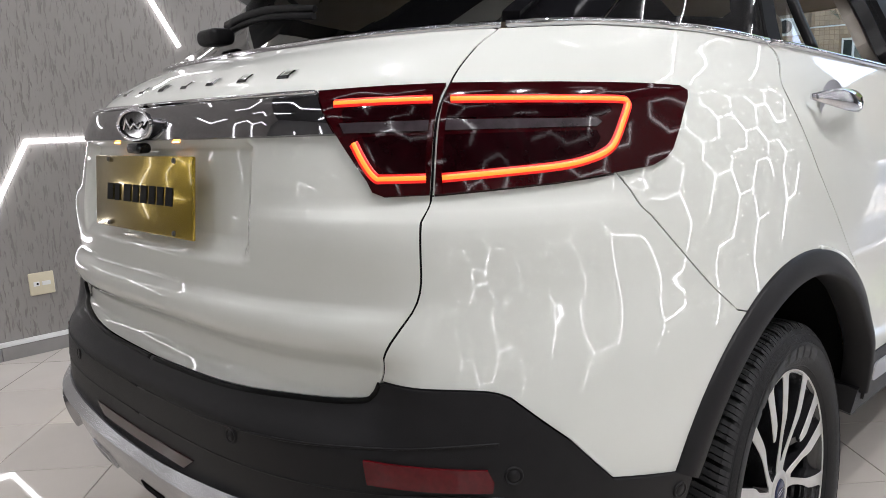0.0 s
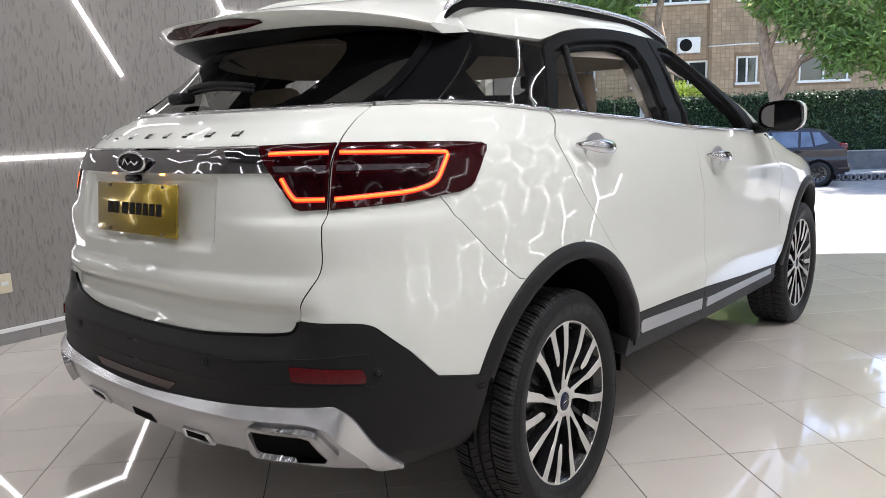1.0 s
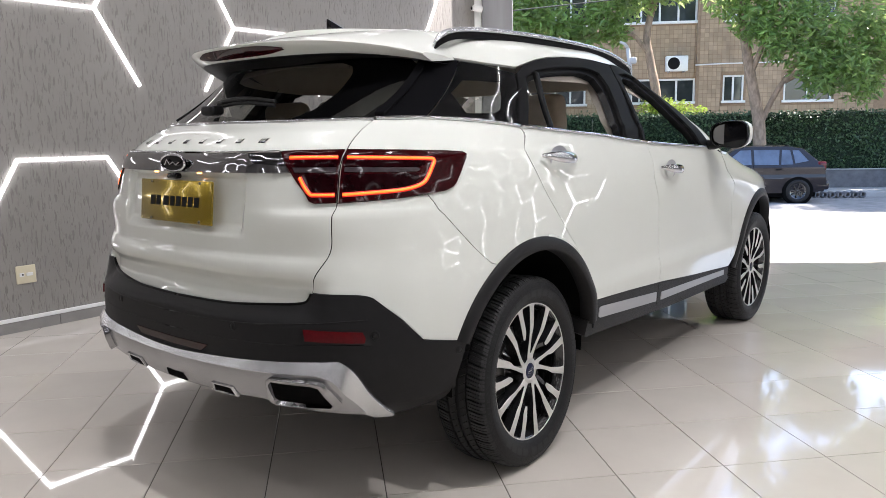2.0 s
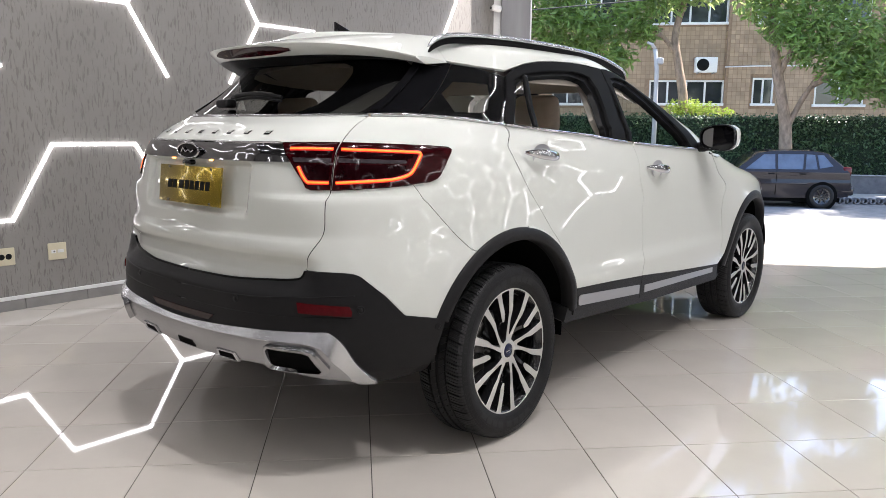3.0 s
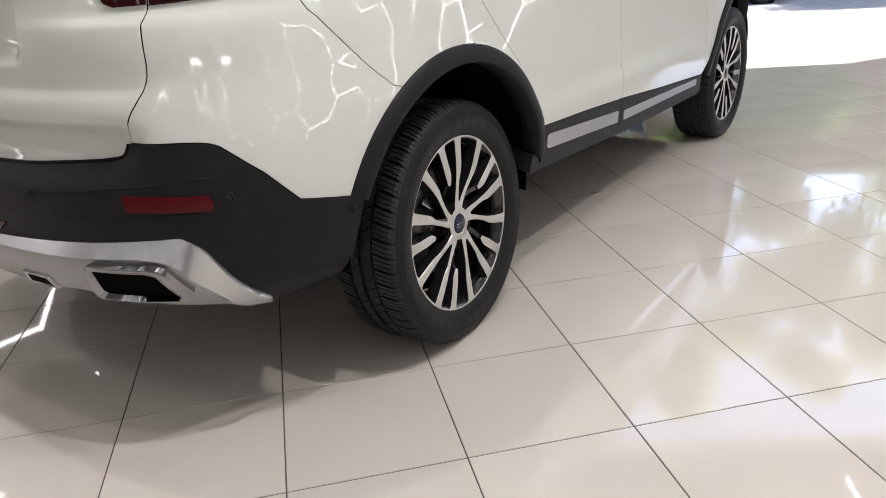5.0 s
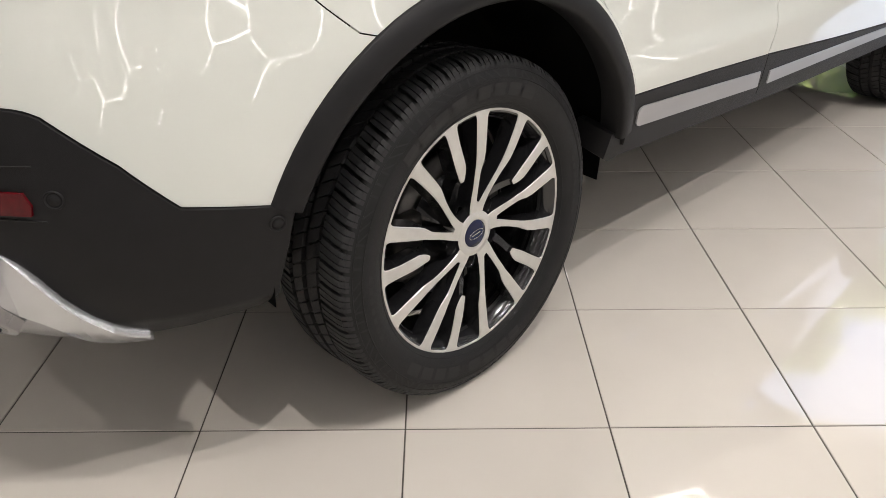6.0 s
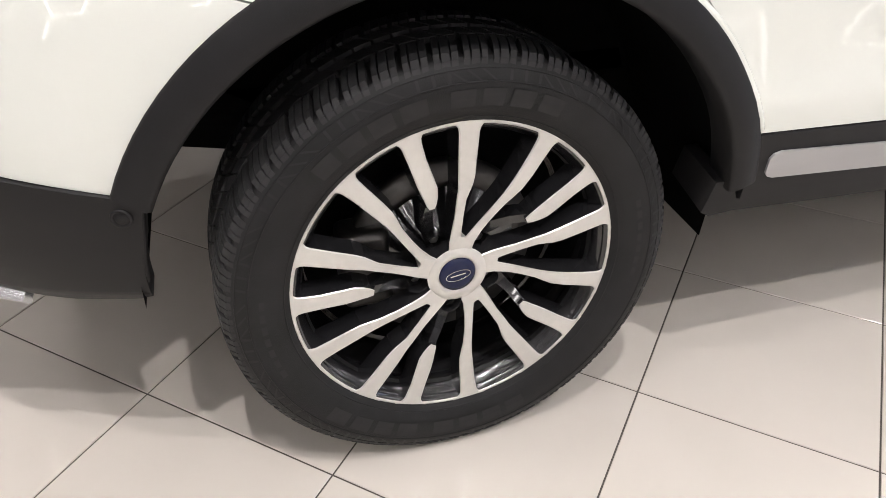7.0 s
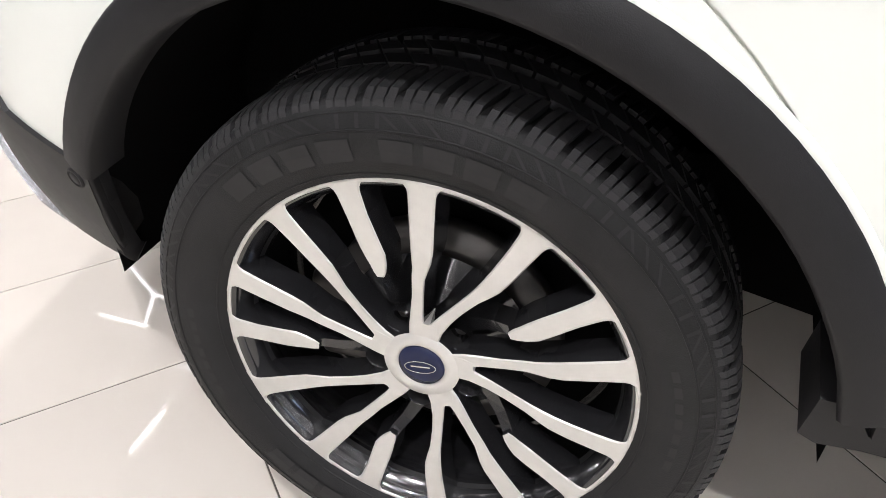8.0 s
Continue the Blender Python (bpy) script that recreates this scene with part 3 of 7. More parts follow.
def ribbon(name, path, width, material, parent, lift=0.004, height=0.004, label="", left=True, n=5, both=False, signs=None):
    """A raised strip along a path of (u, v) on the skin."""
    pts = [p.to_tuple() for p in curve_through([(u, v, 0) for u, v in path], n)]
    objs = []
    for sign in signs or ((1, -1) if left or both else (1,)):
        bm = bmesh.new()
        rows = []
        for i, (u, v, _) in enumerate(pts):
            p, nn = skin(u, v), skin_normal(u, v)
            a, b = pts[max(i - 1, 0)], pts[min(i + 1, len(pts) - 1)]
            d = (skin(b[0], b[1]) - skin(a[0], a[1])).normalized()
            s = nn.cross(d).normalized() * width / 2
            prof = (p + s + nn * (lift - height), p + s + nn * lift * 0.8, p + s * 0.6 + nn * (lift + height * 0.3), p - s * 0.6 + nn * (lift + height * 0.3),
                    p - s + nn * lift * 0.8, p - s + nn * (lift - height))
            rows.append([bm.verts.new((q.x * sign, q.y, q.z)) for q in prof])
        for r0, r1 in zip(rows, rows[1:]):
            for k in range(5):
                bm.faces.new((r0[k], r0[k + 1], r1[k + 1], r1[k]))
        bm.faces.new(rows[0])
        bm.faces.new(rows[-1][::-1])
        bmesh.ops.recalc_face_normals(bm, faces=bm.faces)
        objs.append(part(name, smooth(bm), material, parent, label))
    return objs[0]


ARCH, WELL, ARCH_Z = 0.490, 0.440, 0.379


def arc(yc, r, a0, a1, n=24):
    """Points on the skin round a wheel, angle from the top towards the front."""
    out = []
    for k in range(n + 1):
        a = radians(a0 + (a1 - a0) * k / n)
        out.append(Y(yc + r * math.sin(a), ARCH_Z + r * math.cos(a)))
    return out


def run(pts, n=5):
    return [(p.x, p.y) for p in curve_through([(a, b, 0) for a, b in pts], n)]


car = thing("car", "white sport utility car with black cladding standing on the tiles", "car")
BELT = tab([(0.03, 1.268), (0.5, 1.235), (1.03, 1.193), (1.6, 1.163), (2.0, 1.142)])

# outlines shared by neighbours
seam = run([(0.432, 1.297), (0.432, 1.255), (0.439, 1.2), (0.438, 1.141), (0.438, 1.039), (0.437, 0.957), (0.431, 0.887), (0.405, 0.813), (0.39, 0.763)])
gate_low = run([(0.0, 0.70), (0.174, 0.705), (0.288, 0.717), (0.364, 0.728), (0.382, 0.744), (0.39, 0.763)])
bump_top = run([(0.39, 0.763), (0.448, 0.763), (0.490, 0.758), (0.508, 0.747)], 4) + [(0.508 + (0.556 - 0.508) * k / 4, 0.747 - 0.071 * k / 4) for k in range(1, 5)] + [(0.556 + 0.038 * k / 4, 0.676 - 0.073 * k / 4) for k in range(1, 5)]
rear_belt = run([(0.0, 1.297), (0.225, 1.296), (0.432, 1.30)])
side_belt = [(0.432, 1.297), (0.519, 1.299), (0.62, 1.287), Y(0.03, 1.268)]
door_rear = run([Y(0.03, 1.268), Y(0.018, 1.209), Y(0.026, 1.131), Y(0.091, 1.015), Y(0.198, 0.892), Y(0.30, 0.786), Y(0.386, 0.679)], 4)
door_mid = run([Y(1.026, BELT(1.026)), Y(1.062, 1.088), Y(1.09, 0.931), Y(1.108, 0.786), Y(1.126, 0.665), Y(1.12, 0.514)], 4)
door_front = run([Y(2.0, BELT(2.0)), Y(2.086, 1.007), Y(2.143, 0.833), Y(2.167, 0.586), Y(2.166, 0.438)], 4)
fuel = run([(0.586, 1.063), (0.636, 0.964), (0.69, 0.868), (0.7335, 0.803)])
tail_low = [(0.438, 1.039), (0.54, 1.049), (0.586, 1.056)]


def angle_at(z, r):
    return math.degrees(math.acos((z - ARCH_Z) / r))


a_rear = -angle_at(0.578, ARCH)
a_fuel = math.degrees(math.atan2(-0.243, 0.42))
a_door = angle_at(0.677, ARCH)
a_sill = angle_at(0.549, ARCH)

panel("tailgate", [p for p in gate_low] + seam[::-1][1:] + rear_belt[::-1][1:], PAINT, car, both=True, du=0.012, dv=0.01)
panel("rear_quarter", side_belt + door_rear[1:] + arc(0, ARCH, a_door, a_fuel, 20) + fuel[::-1][1:] + tail_low[::-1] + seam[:21][::-1][1:-1], PAINT, car, gap=0.0014, dv=0.015, du=0.012)
panel("bumper_skin", tail_low + [(0.586, 1.063)] + fuel[1:-1] + arc(0, ARCH, a_fuel, a_rear, 10) + bump_top[::-1] + seam[20:][::-1][1:-1], PAINT, car, gap=0.0012, dv=0.015, du=0.012)
panel("rear_door", door_rear + arc(0, ARCH, a_door, a_sill, 6)[1:] + [Y(0.8, 0.533), Y(1.12, 0.514)] + door_mid[::-1][1:] + [Y(0.75, BELT(0.75)), Y(0.5, BELT(0.5)), Y(0.25, BELT(0.25))], PAINT, car, gap=0.0015)
panel("front_door", door_mid + [Y(1.6, 0.475), Y(2.166, 0.438)] + door_front[::-1][1:] + [Y(1.7, BELT(1.7)), Y(1.4, BELT(1.4)), Y(1.2, BELT(1.2))], PAINT, car)
panel("front_fender", door_front + arc(2.716, ARCH, -angle_at(0.5, ARCH), angle_at(0.62, ARCH), 24) + [(2.6, 0.62), (2.6, 0.97), (2.5, 1.0), (2.3, 1.06), (2.2, 1.1), (2.15, 1.13)], PAINT, car)
panel("front_bumper", [(2.6, 0.45), (3.0, 0.45), (3.0, 0.97), (2.6, 0.97)], PAINT, car, both=True)
panel("bonnet", [(2.2, 1.1), (2.3, 1.06), (2.5, 1.0), (2.6, 0.97), (3.0, 0.97), (3.0, 1.12), (2.5, 1.125)], PAINT, car, both=True, dv=0.008)
panel("front_valance", arc(2.716, ARCH, angle_at(0.62, ARCH), angle_at(0.40, ARCH), 5) + [(2.5, 0.28), (3.0, 0.28), (3.0, 0.45), (2.6, 0.45), (2.6, 0.62)], BLACK_PLASTIC, car, both=True)

# black strips down in the gaps between panels, standing in for the shade there
for line in (seam, fuel[:-2], door_rear[:14], door_mid, door_front):
    ribbon("panel_gap_shade", line, 0.007, SEAL, car, lift=-0.0035, height=0.003, n=2)
ribbon("door_jamb", door_rear[13:-1], 0.012, PAINT, car, lift=-0.006, height=0.003, n=2)

# rear bumper, cladding and sills
# black band on the cladding, painted for the shadow below the tailgate
ribbon("gate_gap_shade", [(u, v - 0.0035) for u, v in gate_low], 0.010, SEAL, car, lift=0.0068, height=0.004, n=2)
panel("bumper_cladding", [(0, 0.42), (0.3, 0.42), (0.42, 0.40), (0.54, 0.350), (0.58, 0.355)] + [Y(-0.54, 0.362), Y(-0.46, 0.372), Y(-0.438, 0.392), Y(-0.425, 0.50), Y(-0.41, 0.578), Y(-0.438, 0.578)]
      + bump_top[::-1] + gate_low[::-1][1:], BLACK_PLASTIC, car, lift=0.006, both=True, gap=0.0015, depth=0.03, dv=0.012)
ribbon("bumper_crease", [(0.0, 0.592), (0.2, 0.597), (0.36, 0.606), (0.46, 0.609), (0.505, 0.604)], 0.004, BLACK_PLASTIC, car, lift=0.0064, height=0.004)
panel("fog_lamp", [(0, 0.536), X(0.19, 0.538), X(0.228, 0.562), (0, 0.559)], FOG_RED, car, lift=0.010, both=True, gap=0, depth=0.01, label="dark red fog lamp")
ribbon("bumper_ledge", [(0.0, 0.648), (0.2, 0.655), (0.36, 0.668), (0.46, 0.682), (0.50, 0.684)], 0.004, BLACK_PLASTIC, car, lift=0.0064, height=0.004)
skid_top = run([(0.0, 0.522), (0.084, 0.526), (0.324, 0.55), (0.434, 0.558), (0.462, 0.552), (0.487, 0.512), (0.517, 0.423), (0.545, 0.372)], 4)
skid_mid = run([(0.0, 0.505), (0.083, 0.507), (0.324, 0.52), (0.43, 0.518), (0.468, 0.461), (0.497, 0.386), (0.51, 0.366)], 4)
panel("skid_bevel", skid_mid + [(0.545, 0.362)] + skid_top[::-1], SILVER, car, lift=0.022, both=True, gap=0, depth=0.016, dv=0.1, du=0.015,
      slant=(-0.65, (0, 0.324, 0.434, 0.47, 0.5, 0.545), (0.514, 0.535, 0.538, 0.505, 0.44, 0.367)))
panel("skid_plate", [(0, 0.395), (0.108, 0.40), (0.298, 0.418), (0.36, 0.405), (0.422, 0.388), (0.51, 0.366)] + skid_mid[::-1], SATIN, car, lift=0.014, both=True, gap=0.003, depth=0.03, dv=0.01)


# the cladding's edge turned in beside the wheel
for sign in (1, -1):
    bm = bmesh.new()
    rows = []
    for k in range(9):
        z = 0.424 + (0.585 - 0.424) * k / 8
        q = Y(-0.44 + 0.03 * k / 8, z)
        p = skin(*q) + skin_normal(*q) * 0.005
        rows.append([bm.verts.new((sign * (p.x - dx), p.y - dy, p.z + dz)) for dx, dy, dz in ((0.0, 0.0015, 0), (0.004, -0.004, 0), (0.05, 0.006, 0.006), (0.30, 0.045, 0.05))])
    for r0, r1 in zip(rows, rows[1:]):
        for i in range(3):
            bm.faces.new((r0[i], r0[i + 1], r1[i + 1], r1[i]))
    bmesh.ops.recalc_face_normals(bm, faces=bm.faces)
    bmesh.ops.solidify(bm, geom=bm.faces[:], thickness=0.003)
    part("bumper_return", smooth(bm), BLACK_PLASTIC, car)


def arch_trim(yc, a0, a1, name):
    """Wheel-arch moulding: face, rounded edge and the lip turned inwards."""
    for sign in (1, -1):
        bm = bmesh.new()
        rows = []
        for k in range(41):
            a = radians(a0 + (a1 - a0) * k / 40)

            def at(r, lift, pull=0.0):
                q = Y(yc + r * math.sin(a), ARCH_Z + r * math.cos(a))
                p = skin(*q) + skin_normal(*q) * lift
                return Vector((sign * (p.x - pull), p.y, p.z))
            ring = [at(ARCH + 0.0015, -0.004), at(ARCH + 0.0015, 0.003), at(ARCH - 0.003, 0.0075), at((ARCH + WELL) / 2, 0.0125), at(WELL + 0.006, 0.013), at(WELL, 0.008), at(WELL + 0.002, 0.0, 0.05)]
            rows.append([bm.verts.new(p) for p in ring])
        for r0, r1 in zip(rows, rows[1:]):
            for i in range(6):
                bm.faces.new((r0[i], r0[i + 1], r1[i + 1], r1[i]))
        bmesh.ops.recalc_face_normals(bm, faces=bm.faces)
        part(name, smooth(bm), BLACK_PLASTIC, car)


ribbon("arch_lip", arc(0, ARCH + 0.0015, 8, a_sill - 1, 24), 0.012, PAINT, car, lift=0.0035, height=0.004, n=2)
arch_trim(0.0, a_rear, angle_at(0.456, 0.463), "rear_arch_trim")
arch_trim(2.716, -angle_at(0.42, 0.463), angle_at(0.40, 0.463), "front_arch_trim")

sill_r = [Y(0.435, 0.550), Y(0.8, 0.533), Y(1.12, 0.514), Y(1.137, 0.39), Y(0.8, 0.405), Y(0.47, 0.421), Y(0.466, 0.47)]
panel("door_cladding", sill_r, BLACK_PLASTIC, car, lift=0.002, gap=0.0015)
sill_f = [Y(1.12, 0.514), Y(1.6, 0.475), Y(2.166, 0.438), Y(2.2, 0.36), Y(1.983, 0.358), Y(1.6, 0.372), Y(1.137, 0.39)]
panel("door_cladding", sill_f, BLACK_PLASTIC, car, lift=0.002, gap=0.0015)
panel("trim_insert", [Y(0.494, 0.502), Y(0.50, 0.510), Y(0.512, 0.513), Y(1.10, 0.470), Y(1.115, 0.421), Y(0.512, 0.463), Y(0.502, 0.467), Y(0.496, 0.475)], BRUSHED, car, lift=0.006, gap=0, depth=0.006, label="brushed silver strip")
panel("trim_insert", [Y(1.165, 0.459), Y(2.084, 0.43), Y(2.1, 0.398), Y(1.175, 0.418)], BRUSHED, car, lift=0.006, gap=0, depth=0.006, label="brushed silver strip")
panel("sill", [Y(0.418, 0.462), Y(0.45, 0.462), Y(0.47, 0.42), Y(1.137, 0.39), Y(1.983, 0.358), Y(2.25, 0.36), Y(2.22, 0.328), Y(1.35, 0.348), Y(0.85, 0.372), Y(0.47, 0.392), Y(0.43, 0.388), Y(0.412, 0.40)], BLACK_PLASTIC, car, lift=-0.004, gap=0, depth=0.1)

# dark inner shell behind the gaps, wheel housings and floor pan
well_r = arc(0, WELL + 0.008, -60, 79, 22)
panel("inner_shell", [(0, 0.45), (0.42, 0.45), (0.5, 0.58), Y(-0.52, 0.59)] + well_r + [Y(0.475, 0.425), Y(0.85, 0.385), Y(1.35, 0.36), Y(2.2, 0.355)] + arc(2.716, WELL + 0.008, -92, 88, 24)
      + [(2.5, 0.4), (3.0, 0.4), (3.0, 1.05), (2.3, 1.03), Y(1.9, 1.12), Y(1.0, 1.17), Y(0.1, 1.22), (0.55, 1.25), (0.43, 1.265), (0.0, 1.265)],
      SHELL, car, lift=-0.018, both=True, gap=0, depth=0.002, du=0.03, dv=0.03)


def wheel_well(yc, back, front):
    for sign in (1, -1):
        bm = bmesh.new()
        rows = []
        for k in range(33):
            a = radians(back + (front - back) * k / 32)
            low, rear = step(74, 88, math.degrees(a)), 1 - step(-88, -66, math.degrees(a))
            y, z = yc + (WELL + 0.012) * math.sin(a), ARCH_Z + (WELL + 0.012) * math.cos(a)
            rows.append([bm.verts.new((sign * x, y, z)) for x in (0.885 - 0.012 * low, 0.80, 0.60 + 0.04 * low - 0.10 * rear, 0.56 + 0.06 * low - 0.18 * rear)])
        for r0, r1 in zip(rows, rows[1:]):
            for i in range(3):
                bm.faces.new((r0[i], r0[i + 1], r1[i + 1], r1[i]))
        hub = bm.verts.new((sign * 0.56, yc, ARCH_Z))
        for r0, r1 in zip(rows, rows[1:]):
            bm.faces.new((r0[3], hub, r1[3]))
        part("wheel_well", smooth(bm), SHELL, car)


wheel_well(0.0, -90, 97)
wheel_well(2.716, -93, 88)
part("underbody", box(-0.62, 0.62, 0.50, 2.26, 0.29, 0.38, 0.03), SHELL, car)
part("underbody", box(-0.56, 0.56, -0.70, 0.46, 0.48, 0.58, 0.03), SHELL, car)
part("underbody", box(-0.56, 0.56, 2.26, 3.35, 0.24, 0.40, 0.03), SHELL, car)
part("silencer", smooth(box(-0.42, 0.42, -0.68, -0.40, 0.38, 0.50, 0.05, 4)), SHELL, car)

# ---- glasshouse ----
panel("rear_window", [(0, 1.305), (0.2, 1.304), (0.424, 1.309), (0.47, 1.50), (0.44, 1.535), (0, 1.545)], DARK_GLASS, car, both=True, gap=0.002, depth=0.004)
panel("window_border", [(0.22, 1.305), (0.424, 1.309), (0.47, 1.50), (0.44, 1.535), (0, 1.545), (0, 1.525), (0.27, 1.515), (0.305, 1.50), (0.315, 1.47), (0.30, 1.40), (0.275, 1.345), (0.25, 1.322)], GLOSS_BLACK, car, lift=-0.006, both=True, gap=0, depth=0.002)
panel("window_fin", [(0.428, 1.309), (0.446, 1.309), (0.494, 1.52), (0.474, 1.52)], PILLAR_BLACK, car, lift=0.018, gap=0.001, depth=0.02, label="raised black fin")
panel("pillar_panel", [(0.436, 1.308), (0.519, 1.306), (0.562, 1.515), (0.5, 1.53), (0.483, 1.53)], PILLAR_BLACK, car, gap=0.002)
door_edge = [Y(0.03, 1.275), Y(0.10, 1.36), Y(0.173, 1.476), Y(0.19, 1.495)]
panel("quarter_window", [(0.521, 1.306), (0.62, 1.293)] + door_edge + [(0.62, 1.505), (0.564, 1.515)], DARK_GLASS, car, gap=0.002, depth=0.004)
q_out = [(0.521, 1.306), (0.62, 1.293), Y(0.03, 1.275), Y(0.10, 1.36), Y(0.173, 1.476), (0.62, 1.505), (0.564, 1.515), (0.541, 1.41)]
q_in = [(0.592, 1.322), (0.648, 1.322), (0.660, 1.337), (0.658, 1.39), (0.653, 1.439), (0.61, 1.443), (0.569, 1.443), (0.549, 1.395)]
def ring_panel(name, outer, inner, material, lift, depth=0.03, k=6, label="", roll=0.0):
    """A frame on the skin between two outlines of as many points, with turned-in edges."""
    def loop(pts):
        out = []
        for i, (a, b) in enumerate(zip(pts, pts[1:] + pts[:1])):
            for q in range(k):
                t = q / k
                out.append((a[0] + (b[0] - a[0]) * t, a[1] + (b[1] - a[1]) * t))
        return out
    o, n_ = loop(outer), loop(inner)
    mid = sum((skin(*q) for q in o), Vector()) / len(o)
    for sign in (1, -1):
        verts, normals, faces = [], [], []
        m = len(o)
        for f in (0.0, 0.0, 0.33, 0.67, 1.0, 1.0):
            for a, b in zip(o, n_):
                u, v = a[0] + (b[0] - a[0]) * f, a[1] + (b[1] - a[1]) * f
                p, nn = skin(u, v), skin_normal(u, v)
                edge = len(verts) // m in (0, 5)
                p = p + nn * (lift - (depth if edge else 0.0))
                verts.append((sign * p.x, p.y, p.z))
                away = (skin(u, v) - mid).normalized()
                nn = (nn + away * roll * (1 - 2 * f)).normalized()
                normals.append(Vector((sign * nn.x, nn.y, nn.z)))
        for r in range(5):
            for i in range(m):
                j = (i + 1) % m
                f = [r * m + i, r * m + j, (r + 1) * m + j, (r + 1) * m + i]
                faces.append(f if sign > 0 else f[::-1])
        me = bpy.data.meshes.new(name)
        me.from_pydata(verts, [], faces)
        for p in me.polygons:
            p.use_smooth = True
        me.normals_split_custom_set_from_vertices([tuple(q) for q in normals])
        part(name, me, material, car, label)


def YS(pts):
    """Outline given by (y, v), cut fine so that its edges stay straight."""
    out = []
    for a, b in zip(pts, pts[1:] + pts[:1]):
        for q in range(4):
            t = q / 4
            out.append(Y(a[0] + (b[0] - a[0]) * t, a[1] + (b[1] - a[1]) * t))
    return out


def YL(pts):
    """The same for an open line."""
    out = []
    for a, b in zip(pts, pts[1:]):
        for q in range(5):
            t = q / 5
            out.append(Y(a[0] + (b[0] - a[0]) * t, a[1] + (b[1] - a[1]) * t))
    return out + [Y(*pts[-1])]


def frame_panel(name, outer, hole, material, lift, depth=0.03):
    ring_panel(name, outer, hole, material, lift, depth, 2)


def belt(y, up=0.004):
    return (y, BELT(y) + up)


ring_panel("window_border", q_out, q_in, GLOSS_BLACK, -0.006, 0.002)
f_out = YS([(0.035, 1.272), belt(0.35), belt(0.65), belt(0.955), (0.968, 1.352), (0.990, 1.47), (0.990, 1.557), (0.85, 1.5665), (0.709, 1.568), (0.57, 1.562), (0.439, 1.55), (0.34, 1.534), (0.256, 1.513), (0.18, 1.478), (0.10, 1.36)])
f_in = YS([(0.085, 1.276), belt(0.33, 0.008), belt(0.55, 0.008), belt(0.83, 0.008), (0.862, 1.352), (0.872, 1.45), (0.845, 1.51), (0.775, 1.523), (0.70, 1.528), (0.575, 1.5245), (0.45, 1.515), (0.375, 1.506), (0.305, 1.494), (0.215, 1.464), (0.14, 1.35)])
f_mid = YS([(0.105, 1.279), belt(0.33, 0.012), belt(0.55, 0.012), belt(0.792, 0.012), (0.818, 1.352), (0.825, 1.44), (0.795, 1.492), (0.735, 1.506), (0.68, 1.511), (0.565, 1.507), (0.45, 1.498), (0.38, 1.489), (0.318, 1.478), (0.235, 1.449), (0.16, 1.345)])
frame_panel("door_frame", f_out, f_in, FRAME, 0.004)
frame_panel("door_seal", f_in, f_mid, SEAL, -0.012)
ribbon("window_bar", [Y(0.225, 1.262), Y(0.245, 1.33), Y(0.268, 1.40), Y(0.305, 1.485)], 0.026, SEAL, car, lift=0.002, height=0.012)
panel("fixed_window", YS([(0.09, 1.278), (0.225, 1.266), (0.268, 1.40), (0.305, 1.482), (0.225, 1.46)]), CLEAR_GLASS, car, lift=-0.006, gap=0, depth=0.003)
g_out = YS([belt(1.0), belt(1.3), belt(1.6), belt(1.86), (1.75, 1.245), (1.64, 1.325), (1.42, 1.455), (1.22, 1.535), (1.06, 1.556), (1.0, 1.556), (1.012, 1.45), (1.012, 1.32)])
g_in = YS([belt(1.022, 0.008), belt(1.26, 0.008), belt(1.46, 0.008), belt(1.72, 0.008), (1.655, 1.232), (1.56, 1.307), (1.388, 1.43), (1.228, 1.511), (1.12, 1.522), (1.05, 1.515), (1.038, 1.42), (1.032, 1.30)])
g_mid = YS([belt(1.038, 0.012), belt(1.26, 0.012), belt(1.46, 0.012), belt(1.675, 0.012), (1.62, 1.225), (1.525, 1.296), (1.36, 1.413), (1.212, 1.494), (1.12, 1.508), (1.066, 1.49), (1.054, 1.42), (1.048, 1.30)])
frame_panel("door_frame", g_out, g_in, FRAME, 0.004)
frame_panel("door_seal", g_in, g_mid, SEAL, -0.012)
panel("centre_pillar", YS([(0.94, 1.2), (1.03, 1.2), (1.03, 1.556), (0.97, 1.556)]), SEAL, car, lift=-0.008, gap=0, depth=0.06)
ribbon("belt_strip", rear_belt, 0.010, CHROME, car, lift=0.006, height=0.008, n=2)
ribbon("belt_strip", [(0.436, 1.301), (0.519, 1.302), (0.62, 1.29), Y(0.03, 1.271)], 0.011, CHROME, car, lift=0.007, height=0.008)
ribbon("belt_strip", [Y(0.04, 1.270), Y(0.5, BELT(0.5) + 0.003), Y(1.02, BELT(1.02) + 0.002)], 0.009, CHROME, car, lift=0.008, height=0.008)
ribbon("belt_strip", [Y(1.035, BELT(1.035) + 0.002), Y(1.5, BELT(1.5) + 0.002), Y(1.85, BELT(1.85) + 0.002)], 0.009, CHROME, car, lift=0.008, height=0.008)

